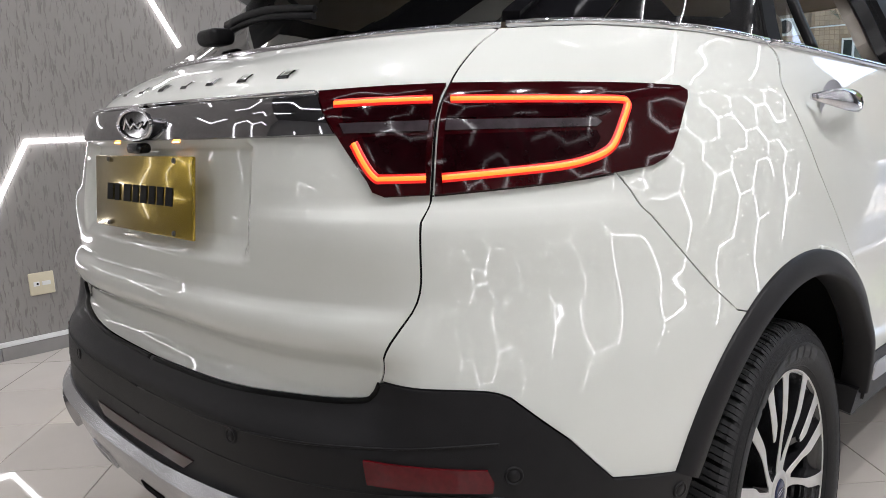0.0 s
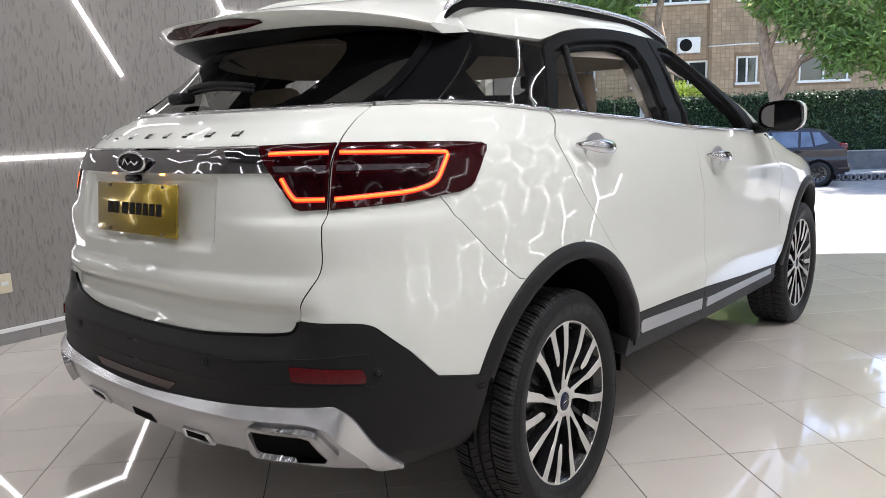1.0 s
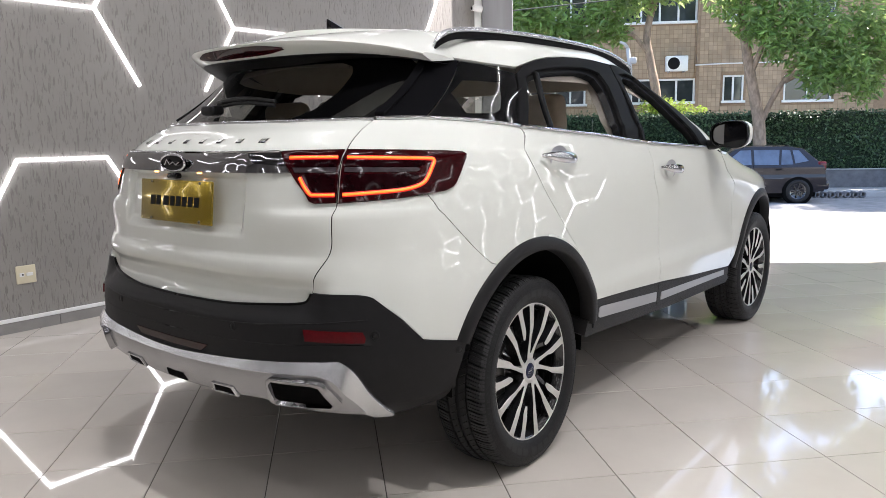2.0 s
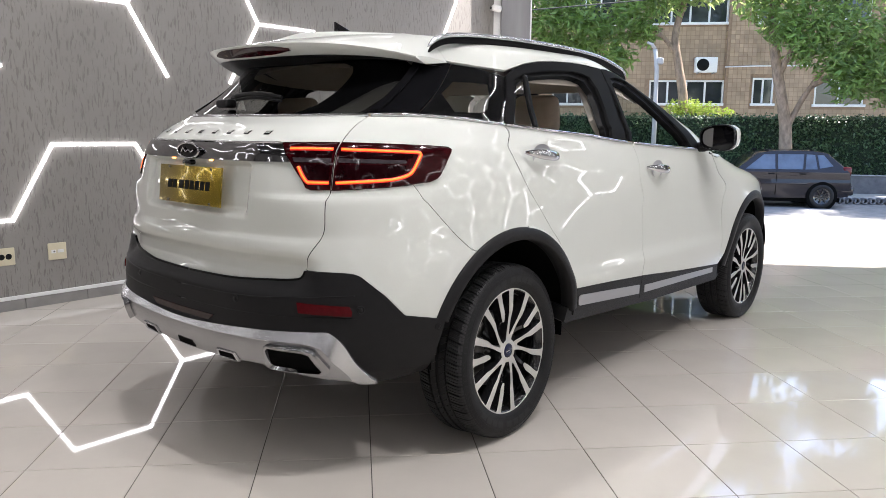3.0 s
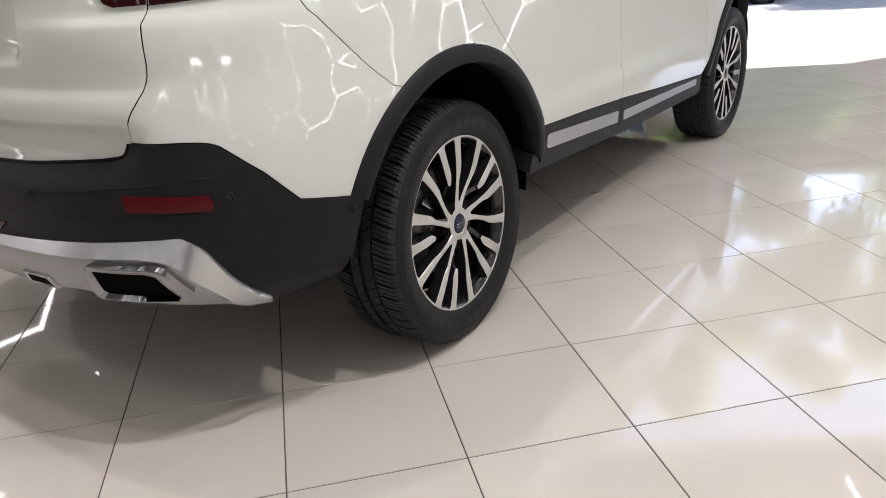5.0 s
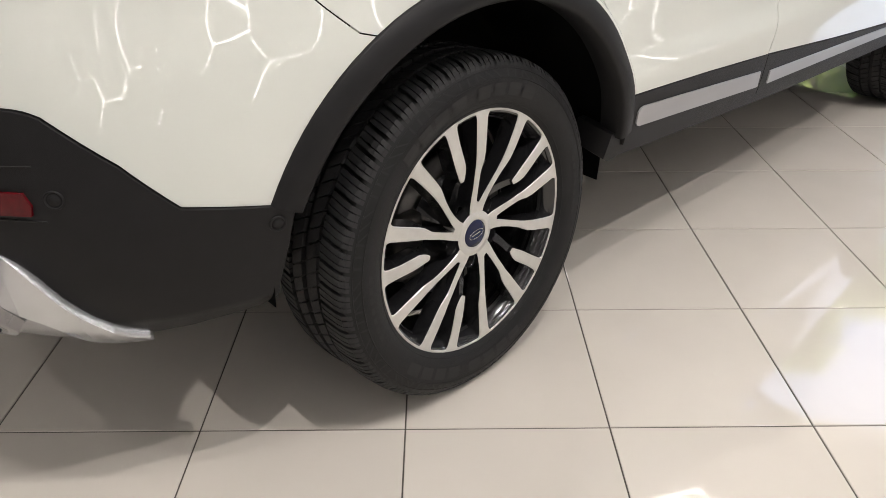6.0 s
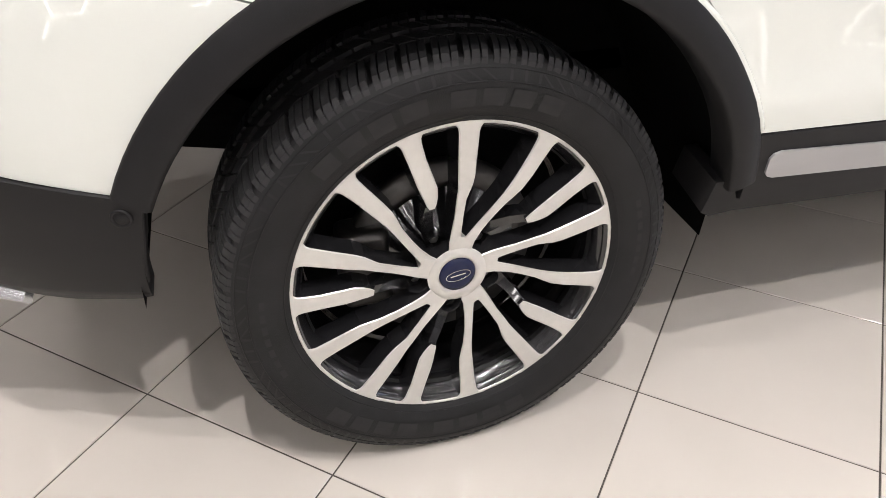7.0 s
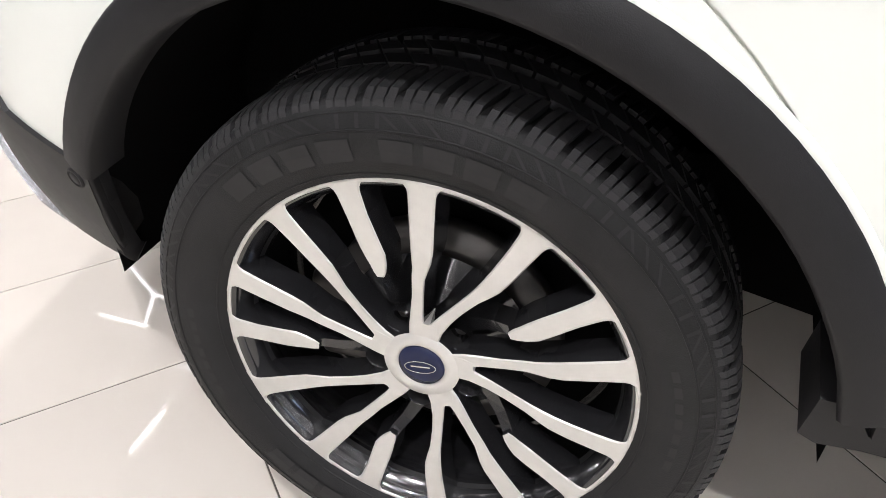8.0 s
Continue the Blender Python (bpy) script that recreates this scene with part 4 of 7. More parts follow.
# roof, windscreen and front pillars
roof_edge = [(0.0, 1.552), (0.44, 1.542), (0.5, 1.535), (0.562, 1.521), (0.62, 1.511), *YL([(0.19, 1.502), (0.256, 1.518), (0.34, 1.539), (0.439, 1.555), (0.57, 1.567), (0.709, 1.573), (0.85, 1.5715), (0.985, 1.562), (1.06, 1.562), (1.22, 1.541), (1.42, 1.461), (1.64, 1.331), (1.75, 1.25), (1.87, 1.152)])]
panel("roof", roof_edge + YL([(1.93, 1.152), (1.76, 1.331), (1.53, 1.475)]) + [(2.5, 1.56), (3.0, 1.58), (3.0, 2.0), (0.0, 2.0)], PAINT, car, both=True, gap=0.001, du=0.04, dv=0.02)
panel("windscreen", YL([(1.95, 1.155), (1.78, 1.331), (1.55, 1.475)]) + [(2.5, 1.555), (3.0, 1.575), (3.0, 1.135), (2.5, 1.135)], CLEAR_GLASS, car, both=True, gap=0, depth=0.004, lift=-0.004, du=0.04, dv=0.03)

# ---- wheels ----
def polar(r, a, x):
    """On a wheel's face: radius, angle from the top towards the front (degrees), depth outwards."""
    return Vector((x, r * math.sin(radians(a)), r * math.cos(radians(a))))


def bar_on_wheel(line, name, face, deep, top, side, parent):
    """A spoke: line of (radius, angle, half width, x of the face); machined face above, black flanks."""
    rows = []
    for i, (r, a, w, x) in enumerate(line):
        p = polar(r, a, x)
        q0, q1 = line[max(i - 1, 0)], line[min(i + 1, len(line) - 1)]
        d = (polar(q1[0], q1[1], 0) - polar(q0[0], q0[1], 0)).normalized()
        s = Vector((1, 0, 0)).cross(d) * w
        rows.append((p, s))
    if top is not None:
        bm = bmesh.new()
        rr = [[bm.verts.new(p + s), bm.verts.new(p + s * 0.88 + Vector((0.0016, 0, 0))), bm.verts.new(p - s * 0.88 + Vector((0.0016, 0, 0))), bm.verts.new(p - s)] for p, s in rows]
        for r0, r1 in zip(rr, rr[1:]):
            for k in range(3):
                bm.faces.new((r0[k], r0[k + 1], r1[k + 1], r1[k]))
        bmesh.ops.recalc_face_normals(bm, faces=bm.faces)
        part(name + "_face", bm, top, parent, "machined bright face")
    bm = bmesh.new()
    rr = [[bm.verts.new(p + s - Vector((0.0004, 0, 0))), bm.verts.new(p + s * 1.35 - Vector((deep, 0, 0))), bm.verts.new(p - s * 1.35 - Vector((deep, 0, 0))),
           bm.verts.new(p - s - Vector((0.0004, 0, 0)))] for p, s in rows]
    for r0, r1 in zip(rr, rr[1:]):
        for k in range(4):
            bm.faces.new((r0[k], r0[(k + 1) % 4], r1[(k + 1) % 4], r1[k]))
    bm.faces.new(rr[0])
    bm.faces.new(rr[-1][::-1])
    bmesh.ops.recalc_face_normals(bm, faces=bm.faces)
    return part(name, bm, side, parent)


def sector_bar(r0, r1, a0, a1, x, lift, n=6):
    """A flat patch of the tyre's side between two radii and angles, following the bulge."""
    bm = bmesh.new()
    rows = []
    for k in range(n + 1):
        a = a0 + (a1 - a0) * k / n
        rows.append([bm.verts.new(polar(r, a, tyre_side(r) + lift)) for r in (r0, (r0 + r1) / 2, r1)])
    for q0, q1 in zip(rows, rows[1:]):
        for i in range(2):
            bm.faces.new((q0[i], q0[i + 1], q1[i + 1], q1[i]))
    return bm


tyre_side = tab([(0.25, 0.085), (0.262, 0.098), (0.29, 0.112), (0.315, 0.114), (0.335, 0.108), (0.35, 0.098), (0.359, 0.08)])


def build_wheel(down):
    """A wheel whose tyre is pressed flat where it stands: down is that spot's angle on the wheel."""
    wheel = new("wheel")
    # carcass
    prof = [(0.235, 0.06), (0.25, 0.086)] + [(r, tyre_side(r)) for r in (0.256, 0.262, 0.275, 0.29, 0.303, 0.315, 0.326, 0.335, 0.343, 0.3485)]
    body = prof + [(0.350, 0.094), (0.351, 0.05), (0.351, -0.05), (0.350, -0.094)] + [(r, -h) for r, h in prof[::-1]]
    tyre = part("tyre", lathe(body, 96), RUBBER, wheel)
    # tread: shoulder blocks and ribs, each a joined ring
    bm = bmesh.new()
    n = 162
    for side in (1, -1):
        for k in range(n):
            piece = k % 3
            a0, a1 = 360 * (k + (0.32 if piece == 0 else 0.09)) / n, 360 * (k + (0.74 if piece == 2 else 0.91)) / n
            sets = [(0.338, 0.1062), (0.347, 0.1022), (0.3555, 0.0935), (0.3590, 0.080), (0.3605, 0.060), (0.3608, 0.045)]
            ring = []
            for a in (a0, a1):
                ring.append([bm.verts.new(polar(r, a + side * (0.1 - x) * 40, side * x)) for r, x in sets] + [bm.verts.new(polar(0.349, a + side * 2.1, side * 0.044))]
                            + [bm.verts.new(polar(0.342, a, side * 0.098))])
            for q0, q1 in zip(ring, ring[1:]):
                for i in range(len(q0)):
                    j = (i + 1) % len(q0)
                    bm.faces.new((q0[i], q0[j], q1[j], q1[i]))
            bm.faces.new(ring[0])
            bm.faces.new(ring[-1][::-1])
    for x0, x1 in ((0.008, 0.036), (-0.036, -0.008)):
        for k in range(80):
            a0, a1 = 360 * k / 80, 360 * (k + 0.86) / 80
            vs = [bm.verts.new(polar(r, a + x * 90, x)) for r in (0.348, 0.3595) for a, x in ((a0, x0), (a1, x0), (a1, x1), (a0, x1))]
            for f in ((4, 5, 6, 7), (0, 1, 5, 4), (1, 2, 6, 5), (2, 3, 7, 6), (3, 0, 4, 7)):
                bm.faces.new([vs[i] for i in f])
    bmesh.ops.recalc_face_normals(bm, faces=bm.faces)
    tagged(part("tread", bm, TREAD_RUBBER, tyre), kind="stuff")
    # hatched band below the shoulder
    bm = bmesh.new()
    for k in range(96):
        a = 360 * k / 96
        tilt = 0.0 if (k // 3) % 2 else -3.2
        vs = [bm.verts.new(polar(r, aa, tyre_side(r) + 0.0018)) for r, aa in ((0.322, a), (0.322, a + 0.75), (0.3355, a + 0.75 + tilt), (0.3355, a + tilt))]
        bm.faces.new(vs)
    bmesh.ops.recalc_face_normals(bm, faces=bm.faces)
    tagged(part("shoulder_hatching", bm, RUBBER_MARK, tyre), kind="stuff")
    for r in (0.3195, 0.3365, 0.268):
        part("side_ring", lathe([(r - 0.0012, tyre_side(r - 0.0012)), (r, tyre_side(r) + 0.0014), (r + 0.0012, tyre_side(r + 0.0012))], 96), RUBBER, tyre)
    # maker's marks as plain raised bars, in two runs
    for start in (-42, 158):
        a = start
        for w in (8.5, 8.5, 8.5, 9.0, 4.0, 8.5, 8.0, 8.5, 9.0):
            if w > 5:
                part("side_mark", sector_bar(0.286, 0.311, a, a + w - 2.0, 0, 0.0016), RUBBER_MARK, tyre)
            a += w
    for start in (72, 250):
        for k in range(7):
            part("side_mark", sector_bar(0.296, 0.304, start + k * 4.2, start + k * 4.2 + 2.8, 0, 0.001, 3), RUBBER_MARK, tyre)
    # rim barrel and lip
    rim = part("rim", lathe([(0.241, 0.078), (0.254, 0.088), (0.2585, 0.092), (0.2575, 0.0945), (0.250, 0.0935), (0.2485, 0.080), (0.236, 0.05), (0.225, 0.0), (0.225, -0.09), (0.245, -0.095),
                             (0.25, -0.09), (0.235, -0.06), (0.235, 0.05)], 96, closed=True), WHEEL_BLACK, wheel)
    part("rim_lip", lathe([(0.2535, 0.0935), (0.2540, 0.0952), (0.2575, 0.0960), (0.2592, 0.0945)], 96), MACHINED, rim, "bright machined lip")

    def face(r):
        return 0.0835 + 0.0105 * step(0.04, 0.2, r)

    def spoke(pts, o):
        """The line of a spoke, flared where it runs out into the rim's edge."""
        flare = [(r, pts[0][1], pts[1][2] * k) for r, k in ((0.2575, 2.2), (0.2550, 1.65), (0.2520, 1.3), (0.2480, 1.1), (0.2420, 1.0))]
        return [(r, o + a, w, face(r)) for r, a, w in flare + list(pts[2:])]
    FIRST = ((0.253, 3.5, 0.0178), (0.246, 3.5, 0.0154), (0.21, 3.6, 0.0142), (0.175, 3.8, 0.0130), (0.160, 3.6, 0.0115), (0.147, 2.9, 0.0092), (0.134, 1.9, 0.0078), (0.105, 0.9, 0.0072), (0.078, -1.2, 0.0082),
             (0.06, -3.0, 0.0095), (0.042, -3.5, 0.011))
    SECOND = ((0.253, 32.2, 0.0170), (0.246, 32.2, 0.0146), (0.22, 32.3, 0.0133), (0.19, 32.3, 0.0124), (0.168, 32.0, 0.0114), (0.152, 31.0, 0.0094), (0.137, 29.6, 0.0076), (0.108, 26.5, 0.0070), (0.085, 23.1, 0.0076),
              (0.062, 18.5, 0.0095), (0.042, 16.0, 0.011))
    HALF = ((0.253, 55.8, 0.0170), (0.246, 55.8, 0.0145), (0.215, 55.8, 0.0130), (0.18, 56.1, 0.0134), (0.163, 56.4, 0.0130), (0.151, 56.0, 0.0105), (0.141, 55.2, 0.0078), (0.134, 54.6, 0.0045))
    for k in range(5):
        o = 72 * k
        tail = [(0.140, o + 55.0, 0.0070, 0.089), (0.132, o + 54.2, 0.0072, 0.082), (0.115, o + 51.0, 0.0075, 0.073), (0.095, o + 47.5, 0.0085, 0.064), (0.078, o + 44, 0.0105, 0.058)]
        for line in (FIRST, SECOND, HALF):
            bar_on_wheel(spoke(line, o), "spoke", 0, 0.034, MACHINED, WHEEL_BLACK, rim)
        bar_on_wheel(tail, "spoke_web", 0, 0.03, None, WHEEL_BLACK, rim)
        # where the pair of long spokes meets the hub
        root = bmesh.new()
        edge = [(0.040, -15), (0.040, 28), (0.050, 24), (0.058, 21.5), (0.070, 18.8), (0.069, 14.5), (0.0665, 9.5), (0.068, 4.5), (0.070, 1.2), (0.058, -6.5), (0.050, -10.5)]
        top_ = [root.verts.new(polar(r, o + a, face(r) + 0.0019)) for r, a in edge]
        low_ = [root.verts.new(polar(r, o + a, face(r) - 0.03)) for r, a in edge]
        root.faces.new(top_)
        for i in range(len(edge)):
            root.faces.new((top_[i], low_[i], low_[(i + 1) % len(edge)], top_[(i + 1) % len(edge)]))
        bmesh.ops.recalc_face_normals(root, faces=root.faces)
        part("spoke_root", root, MACHINED, rim, "machined bright face")
        bolt = part("bolt", lathe([(0.0, 0.060), (0.007, 0.060), (0.0085, 0.056), (0.0085, 0.035)], 6), STEEL, rim)
        bolt.location = polar(0.062, o + 44.0, 0)
        part("bolt_socket", lathe([(0.0165, 0.077), (0.0145, 0.074), (0.014, 0.04), (0.0, 0.039)], 20), WHEEL_BLACK, rim).location = polar(0.062, o + 44.0, 0)
    part("hub", lathe([(0.0295, 0.0845), (0.032, 0.0872), (0.038, 0.0868), (0.0475, 0.0855), (0.0485, 0.0845)], 48), MACHINED, rim, "bright hub ring")
    part("hub_core", lathe([(0.0482, 0.0842), (0.0490, 0.082), (0.050, 0.045), (0.085, 0.032), (0.12, 0.02)], 48), WHEEL_BLACK, rim)
    cap = part("hub_cap", lathe([(0.0, 0.0885), (0.020, 0.0882), (0.0285, 0.0872), (0.0297, 0.0845)], 40), BLUE_CAP, wheel, "dark blue hub cap")
    ring = []
    for k in range(33):
        a = 2 * math.pi * k / 32
        q = Vector((0.0200 * math.cos(a), 0.0088 * math.sin(a)))
        ring.append((0.0893, q.x * math.cos(0.13) - q.y * math.sin(0.13), q.x * math.sin(0.13) + q.y * math.cos(0.13)))
    part("cap_oval", tube(ring, 0.0007, 5), CHROME, cap)
    part("cap_mark", oriented(box(0.0883, 0.0890, -0.0125, 0.0125, -0.0013, 0.0013, 0.0005), pose(0, 0, 0, 7, 0, 0)), CHROME, cap)
    # brake
    part("brake_disc", lathe([(0.0, 0.0), (0.09, 0.0), (0.095, 0.012), (0.155, 0.012), (0.157, 0.0), (0.157, -0.01), (0.09, -0.012)], 48), STEEL, wheel)
    foot = polar(1.0, down, 0.0)
    for ob in (tyre, *[c for c in tyre.children if c.name.startswith("tread")]):
        for vert in ob.data.vertices:
            deep = vert.co.dot(foot) - 0.3518
            if deep > 0:
                vert.co -= foot * deep
    # added black disc that shuts off the floor and darkens the wheel's inside
    part("wheel_back_shade", lathe([(0.0, -0.052), (0.19, -0.05), (0.222, -0.04), (0.222, -0.046), (0.19, -0.056), (0.0, -0.058)], 48), SHELL, wheel)
    part("brake_caliper", smooth(box(-0.03, 0.035, -0.17, -0.09, -0.07, 0.07, 0.015, 3)), STEEL, wheel)
    return wheel


wheel = build_wheel(180)
wheel.parent = car
wheel.matrix_basis = pose(0.8165, -0.002, 0.353, 0, -2.3, 2.4)
copy_thing(wheel, pose(-0.8165, -0.002, 0.353, 0, 2.3, 177.6)).parent = car
front = build_wheel(211)
front.parent = car
front.matrix_basis = pose(0.806, 2.716, 0.352, 31, 0, 0)
copy_thing(front, pose(-0.806, 2.716, 0.352, 0, 0, 180) @ pose(0, 0, 0, 31, 0, 0)).parent = car

# ---- lamps, badges and fittings of the car ----
T_L = [(0.318, 1.198), (0.385, 1.2), (0.4365, 1.2), (0.4365, 1.040), (0.398, 1.0385), (0.388, 1.045), (0.382, 1.062)]
T_R = [(0.4405, 1.2), (0.528, 1.196), (0.60, 1.191), (0.640, 1.186), (0.650, 1.178), (0.652, 1.165), (0.647, 1.12), (0.640, 1.086), (0.634, 1.074), (0.621, 1.064), (0.54, 1.049), (0.4405, 1.040)]
for name, poly in (("gate_lamp", T_L), ("tail_lamp", T_R)):
    panel(name, poly, RED_LENS, car, lift=0.007, gap=0, depth=0.02, dv=0.012, du=0.01, label="dark red tail lamp lens")
# wider ribbons under the strips, glowing in place of the lit lens
for path in ([(0.342, 1.177), (0.385, 1.1775), (0.431, 1.177)], [(0.368, 1.117), (0.380, 1.085), (0.390, 1.066), (0.398, 1.064), (0.433, 1.0635)],
             [(0.446, 1.176), (0.516, 1.172), (0.582, 1.167), (0.592, 1.162), (0.593, 1.150), (0.586, 1.108), (0.578, 1.09), (0.562, 1.079), (0.539, 1.072), (0.49, 1.067), (0.446, 1.063)]):
    ribbon("tail_lamp_led", path, 0.017, LED_HALO, car, lift=0.0078, height=0.002, label="dim red halo, painted glow of the lit lens", signs=(1,))
ribbon("tail_lamp_led", [(0.342, 1.177), (0.385, 1.1775), (0.431, 1.177)], 0.0085, LED_RED, car, lift=0.009, height=0.003, label="glowing red strip")
OUTER_LED = [(0.446, 1.176), (0.516, 1.172), (0.582, 1.167), (0.592, 1.162), (0.593, 1.150), (0.586, 1.108), (0.578, 1.09), (0.562, 1.079), (0.539, 1.072), (0.49, 1.067), (0.446, 1.063)]
for sign in (1, -1):
    path = [(0.446 + (u - 0.446) * (1.0 if sign > 0 else 0.45), v) for u, v in OUTER_LED]
    ribbon("tail_lamp_led", path, 0.0095, LED_RED, car, lift=0.009, height=0.003, label="glowing red strip", signs=(sign,))
ribbon("tail_lamp_led", [(0.368, 1.117), (0.380, 1.085), (0.390, 1.066), (0.398, 1.064), (0.433, 1.0635)], 0.0085, LED_RED, car, lift=0.009, height=0.003, label="glowing red strip")
panel("clear_lens", [(0.352, 1.147), (0.432, 1.146), (0.432, 1.131), (0.358, 1.132)], SMOKE, car, lift=0.009, gap=0, depth=0.004)
panel("clear_lens", [(0.446, 1.146), (0.567, 1.139), (0.572, 1.133), (0.568, 1.127), (0.446, 1.131)], SMOKE, car, lift=0.009, gap=0, depth=0.004)

panel("lamp_chamber", [(0.375, 1.126), (0.432, 1.125), (0.432, 1.071), (0.397, 1.072)], LAMP_DARK, car, lift=0.0085, gap=0, depth=0.003, label="dark lamp chamber")
panel("lamp_chamber", [(0.446, 1.125), (0.568, 1.121), (0.572, 1.108), (0.566, 1.094), (0.542, 1.082), (0.446, 1.072)], LAMP_DARK, car, lift=0.0085, gap=0, depth=0.003, label="dark lamp chamber")
panel("lamp_chamber", [(0.352, 1.168), (0.432, 1.167), (0.432, 1.149), (0.356, 1.15)], LAMP_DARK, car, lift=0.0085, gap=0, depth=0.003, label="dark lamp chamber")
panel("lamp_chamber", [(0.446, 1.166), (0.575, 1.158), (0.58, 1.15), (0.57, 1.142), (0.446, 1.149)], LAMP_DARK, car, lift=0.0085, gap=0, depth=0.003, label="dark lamp chamber")

panel("chrome_bar", [(0, 1.131), (0.349, 1.131), (0.3185, 1.197), (0, 1.197)], BAR_CHROME, car, lift=0.010, both=True, gap=0.001, depth=0.012, label="mirror-bright bar with an oval badge")
ribbon("bar_edge", [(0.0, 1.193), (0.16, 1.193), (0.318, 1.193)], 0.006, CHROME, car, lift=0.014, height=0.004)
oval = []
for k in range(41):
    a = 2 * math.pi * k / 40
    oval.append((0.076 * math.cos(a), -0.880, 1.163 + 0.029 * math.sin(a)))
bm = bmesh.new()
bm.faces.new([bm.verts.new((p[0] * 0.97, p[1] + 0.002, 1.163 + (p[2] - 1.163) * 0.97)) for p in oval[:-1]])
bmesh.ops.recalc_face_normals(bm, faces=bm.faces)
badge = part("badge", tube(oval, 0.0045, 8), CHROME, car, "chrome oval badge")
part("badge_field", bm, GLOSS_BLACK, badge)
part("badge_mark", tube([(-0.045, -0.883, 1.156), (-0.03, -0.883, 1.174), (-0.012, -0.883, 1.156), (0.008, -0.883, 1.166), (0.026, -0.883, 1.156), (0.045, -0.883, 1.167)], 0.0028, 6), CHROME, badge)
part("rear_camera", smooth(box(-0.028, 0.028, -0.892, -0.862, 1.108, 1.128, 0.008, 3)), GLOSS_BLACK, car)
for k in range(9):
    x = -0.435 + 0.0995 * k
    bm = bmesh.new()
    rows = []
    for v, lift in ((1.2265, 0.001), (1.2295, 0.004), (1.2375, 0.004), (1.2405, 0.001)):
        row = []
        for xx in (x - 0.013, x - 0.0085, x + 0.0085, x + 0.013):
            q = X(abs(xx), v)
            p = skin(*q) + skin_normal(*q) * (lift if abs(xx - x) < 0.012 or lift < 0.004 else lift * 0.8)
            row.append(bm.verts.new((math.copysign(p.x, xx), p.y, p.z)))
        rows.append(row)
    for r0, r1 in zip(rows, rows[1:]):
        for i in range(3):
            if k != 4 and r0 is rows[1] and i == 1:
                continue
            bm.faces.new((r0[i], r0[i + 1], r1[i + 1], r1[i]))
    bmesh.ops.recalc_face_normals(bm, faces=bm.faces)
    part("tailgate_mark", bm, MARK, car)

# number plate of the dealer: gold, with plain dark bars in place of the lettering
plate = part("number_plate", smooth(box(-0.222, 0.222, -0.003, 0.003, -0.073, 0.073, 0.0025, 2)), GOLD, car, "gold plate with dark bars")
plate.matrix_basis = pose(0.022, -0.892, 1.032, -6, 0, 0)
for k, (x0, w) in enumerate(((-0.118, 0.026), (-0.089, 0.022), (-0.055, 0.030), (-0.022, 0.024), (0.005, 0.026), (0.034, 0.024), (0.061, 0.024), (0.088, 0.026))):
    x0, w = x0 * 1.32, w * 1.2
    bm = prism([(x0, -0.017), (x0 + w * 0.9, -0.017), (x0 + w, 0.017), (x0 + w * 0.1, 0.017)], 0, 0.0015)
    part("plate_mark", oriented(bm, Matrix.Translation((0, -0.0032, 0)) @ Matrix.Rotation(radians(90), 4, "X")), INK, plate)
for x in (-0.15, 0.15):
    for z in (-0.065, 0.065):
        part("plate_bolt", oriented(lathe([(0, 0.003), (0.004, 0.003), (0.0055, 0.0)], 10, "z"), Matrix.Translation((x, -0.003, z)) @ Matrix.Rotation(radians(90), 4, "X")), STEEL, plate)
for x in (-0.135, 0.135):
    part("plate_lamp", box(x - 0.012, x + 0.012, -0.866, -0.852, 1.1275, 1.1295, 0.0008), PLATE_LIGHT, car, "warm plate lamp")

panel("reflector", [(0.393, 0.658), (0.492, 0.648), (0.497, 0.630), (0.496, 0.615), (0.397, 0.623)], RED_REFLECT, car, lift=0.012, gap=0, depth=0.01, label="red reflector")


def on_skin(u, v, lift=0.0):
    """Pose whose x axis stands out of the skin."""
    n = skin_normal(u, v)
    t = n.cross(Vector((0, 0, 1))).normalized()
    m = Matrix((n, -t, n.cross(-t))).transposed().to_4x4()
    return Matrix.Translation(skin(u, v) + n * lift) @ m


for u, v in ((0.512, 0.636), (0.662, 0.548), (0.232, 0.643)):
    for sgn in (1, -1):
        m = on_skin(u, v, 0.006)
        ob = part("parking_sensor", lathe([(0.0, 0.0025), (0.0085, 0.0025), (0.0095, 0.0005), (0.0105, 0.0005), (0.0115, 0.003), (0.0135, 0.003), (0.0145, 0.0)], 24), BLACK_PLASTIC, car)
        ob.matrix_basis = m if sgn > 0 else Matrix.Diagonal((-1, 1, 1, 1)) @ m

e_out = [(0.326, 0.484), (0.333, 0.497), (0.415, 0.494), (0.432, 0.487), (0.457, 0.410), (0.452, 0.398), (0.336, 0.402), (0.327, 0.412)][::-1]
e_in = [(0.340, 0.466), (0.345, 0.472), (0.407, 0.468), (0.415, 0.462), (0.428, 0.420), (0.424, 0.411), (0.345, 0.414), (0.340, 0.420)][::-1]
e_out = [(u, 0.503 - (0.497 - v) * 0.88) for u, v in e_out]
e_in = [(u, 0.503 - (0.497 - v) * 0.88) for u, v in e_in]
e_in = [(a[0] + (b[0] - a[0]) * 0.45, a[1] + (b[1] - a[1]) * 0.45) for a, b in zip(e_out, e_in)]
ring_panel("exhaust_trim", e_out, e_in, EXHAUST, 0.034, 0.05, 5, "chrome exhaust surround", 1.6)
# flat black panel, painted in place of the shaded depth of the exhaust
panel("exhaust_mouth_shade", e_in, SHELL, car, lift=0.0165, gap=0, depth=0.005)
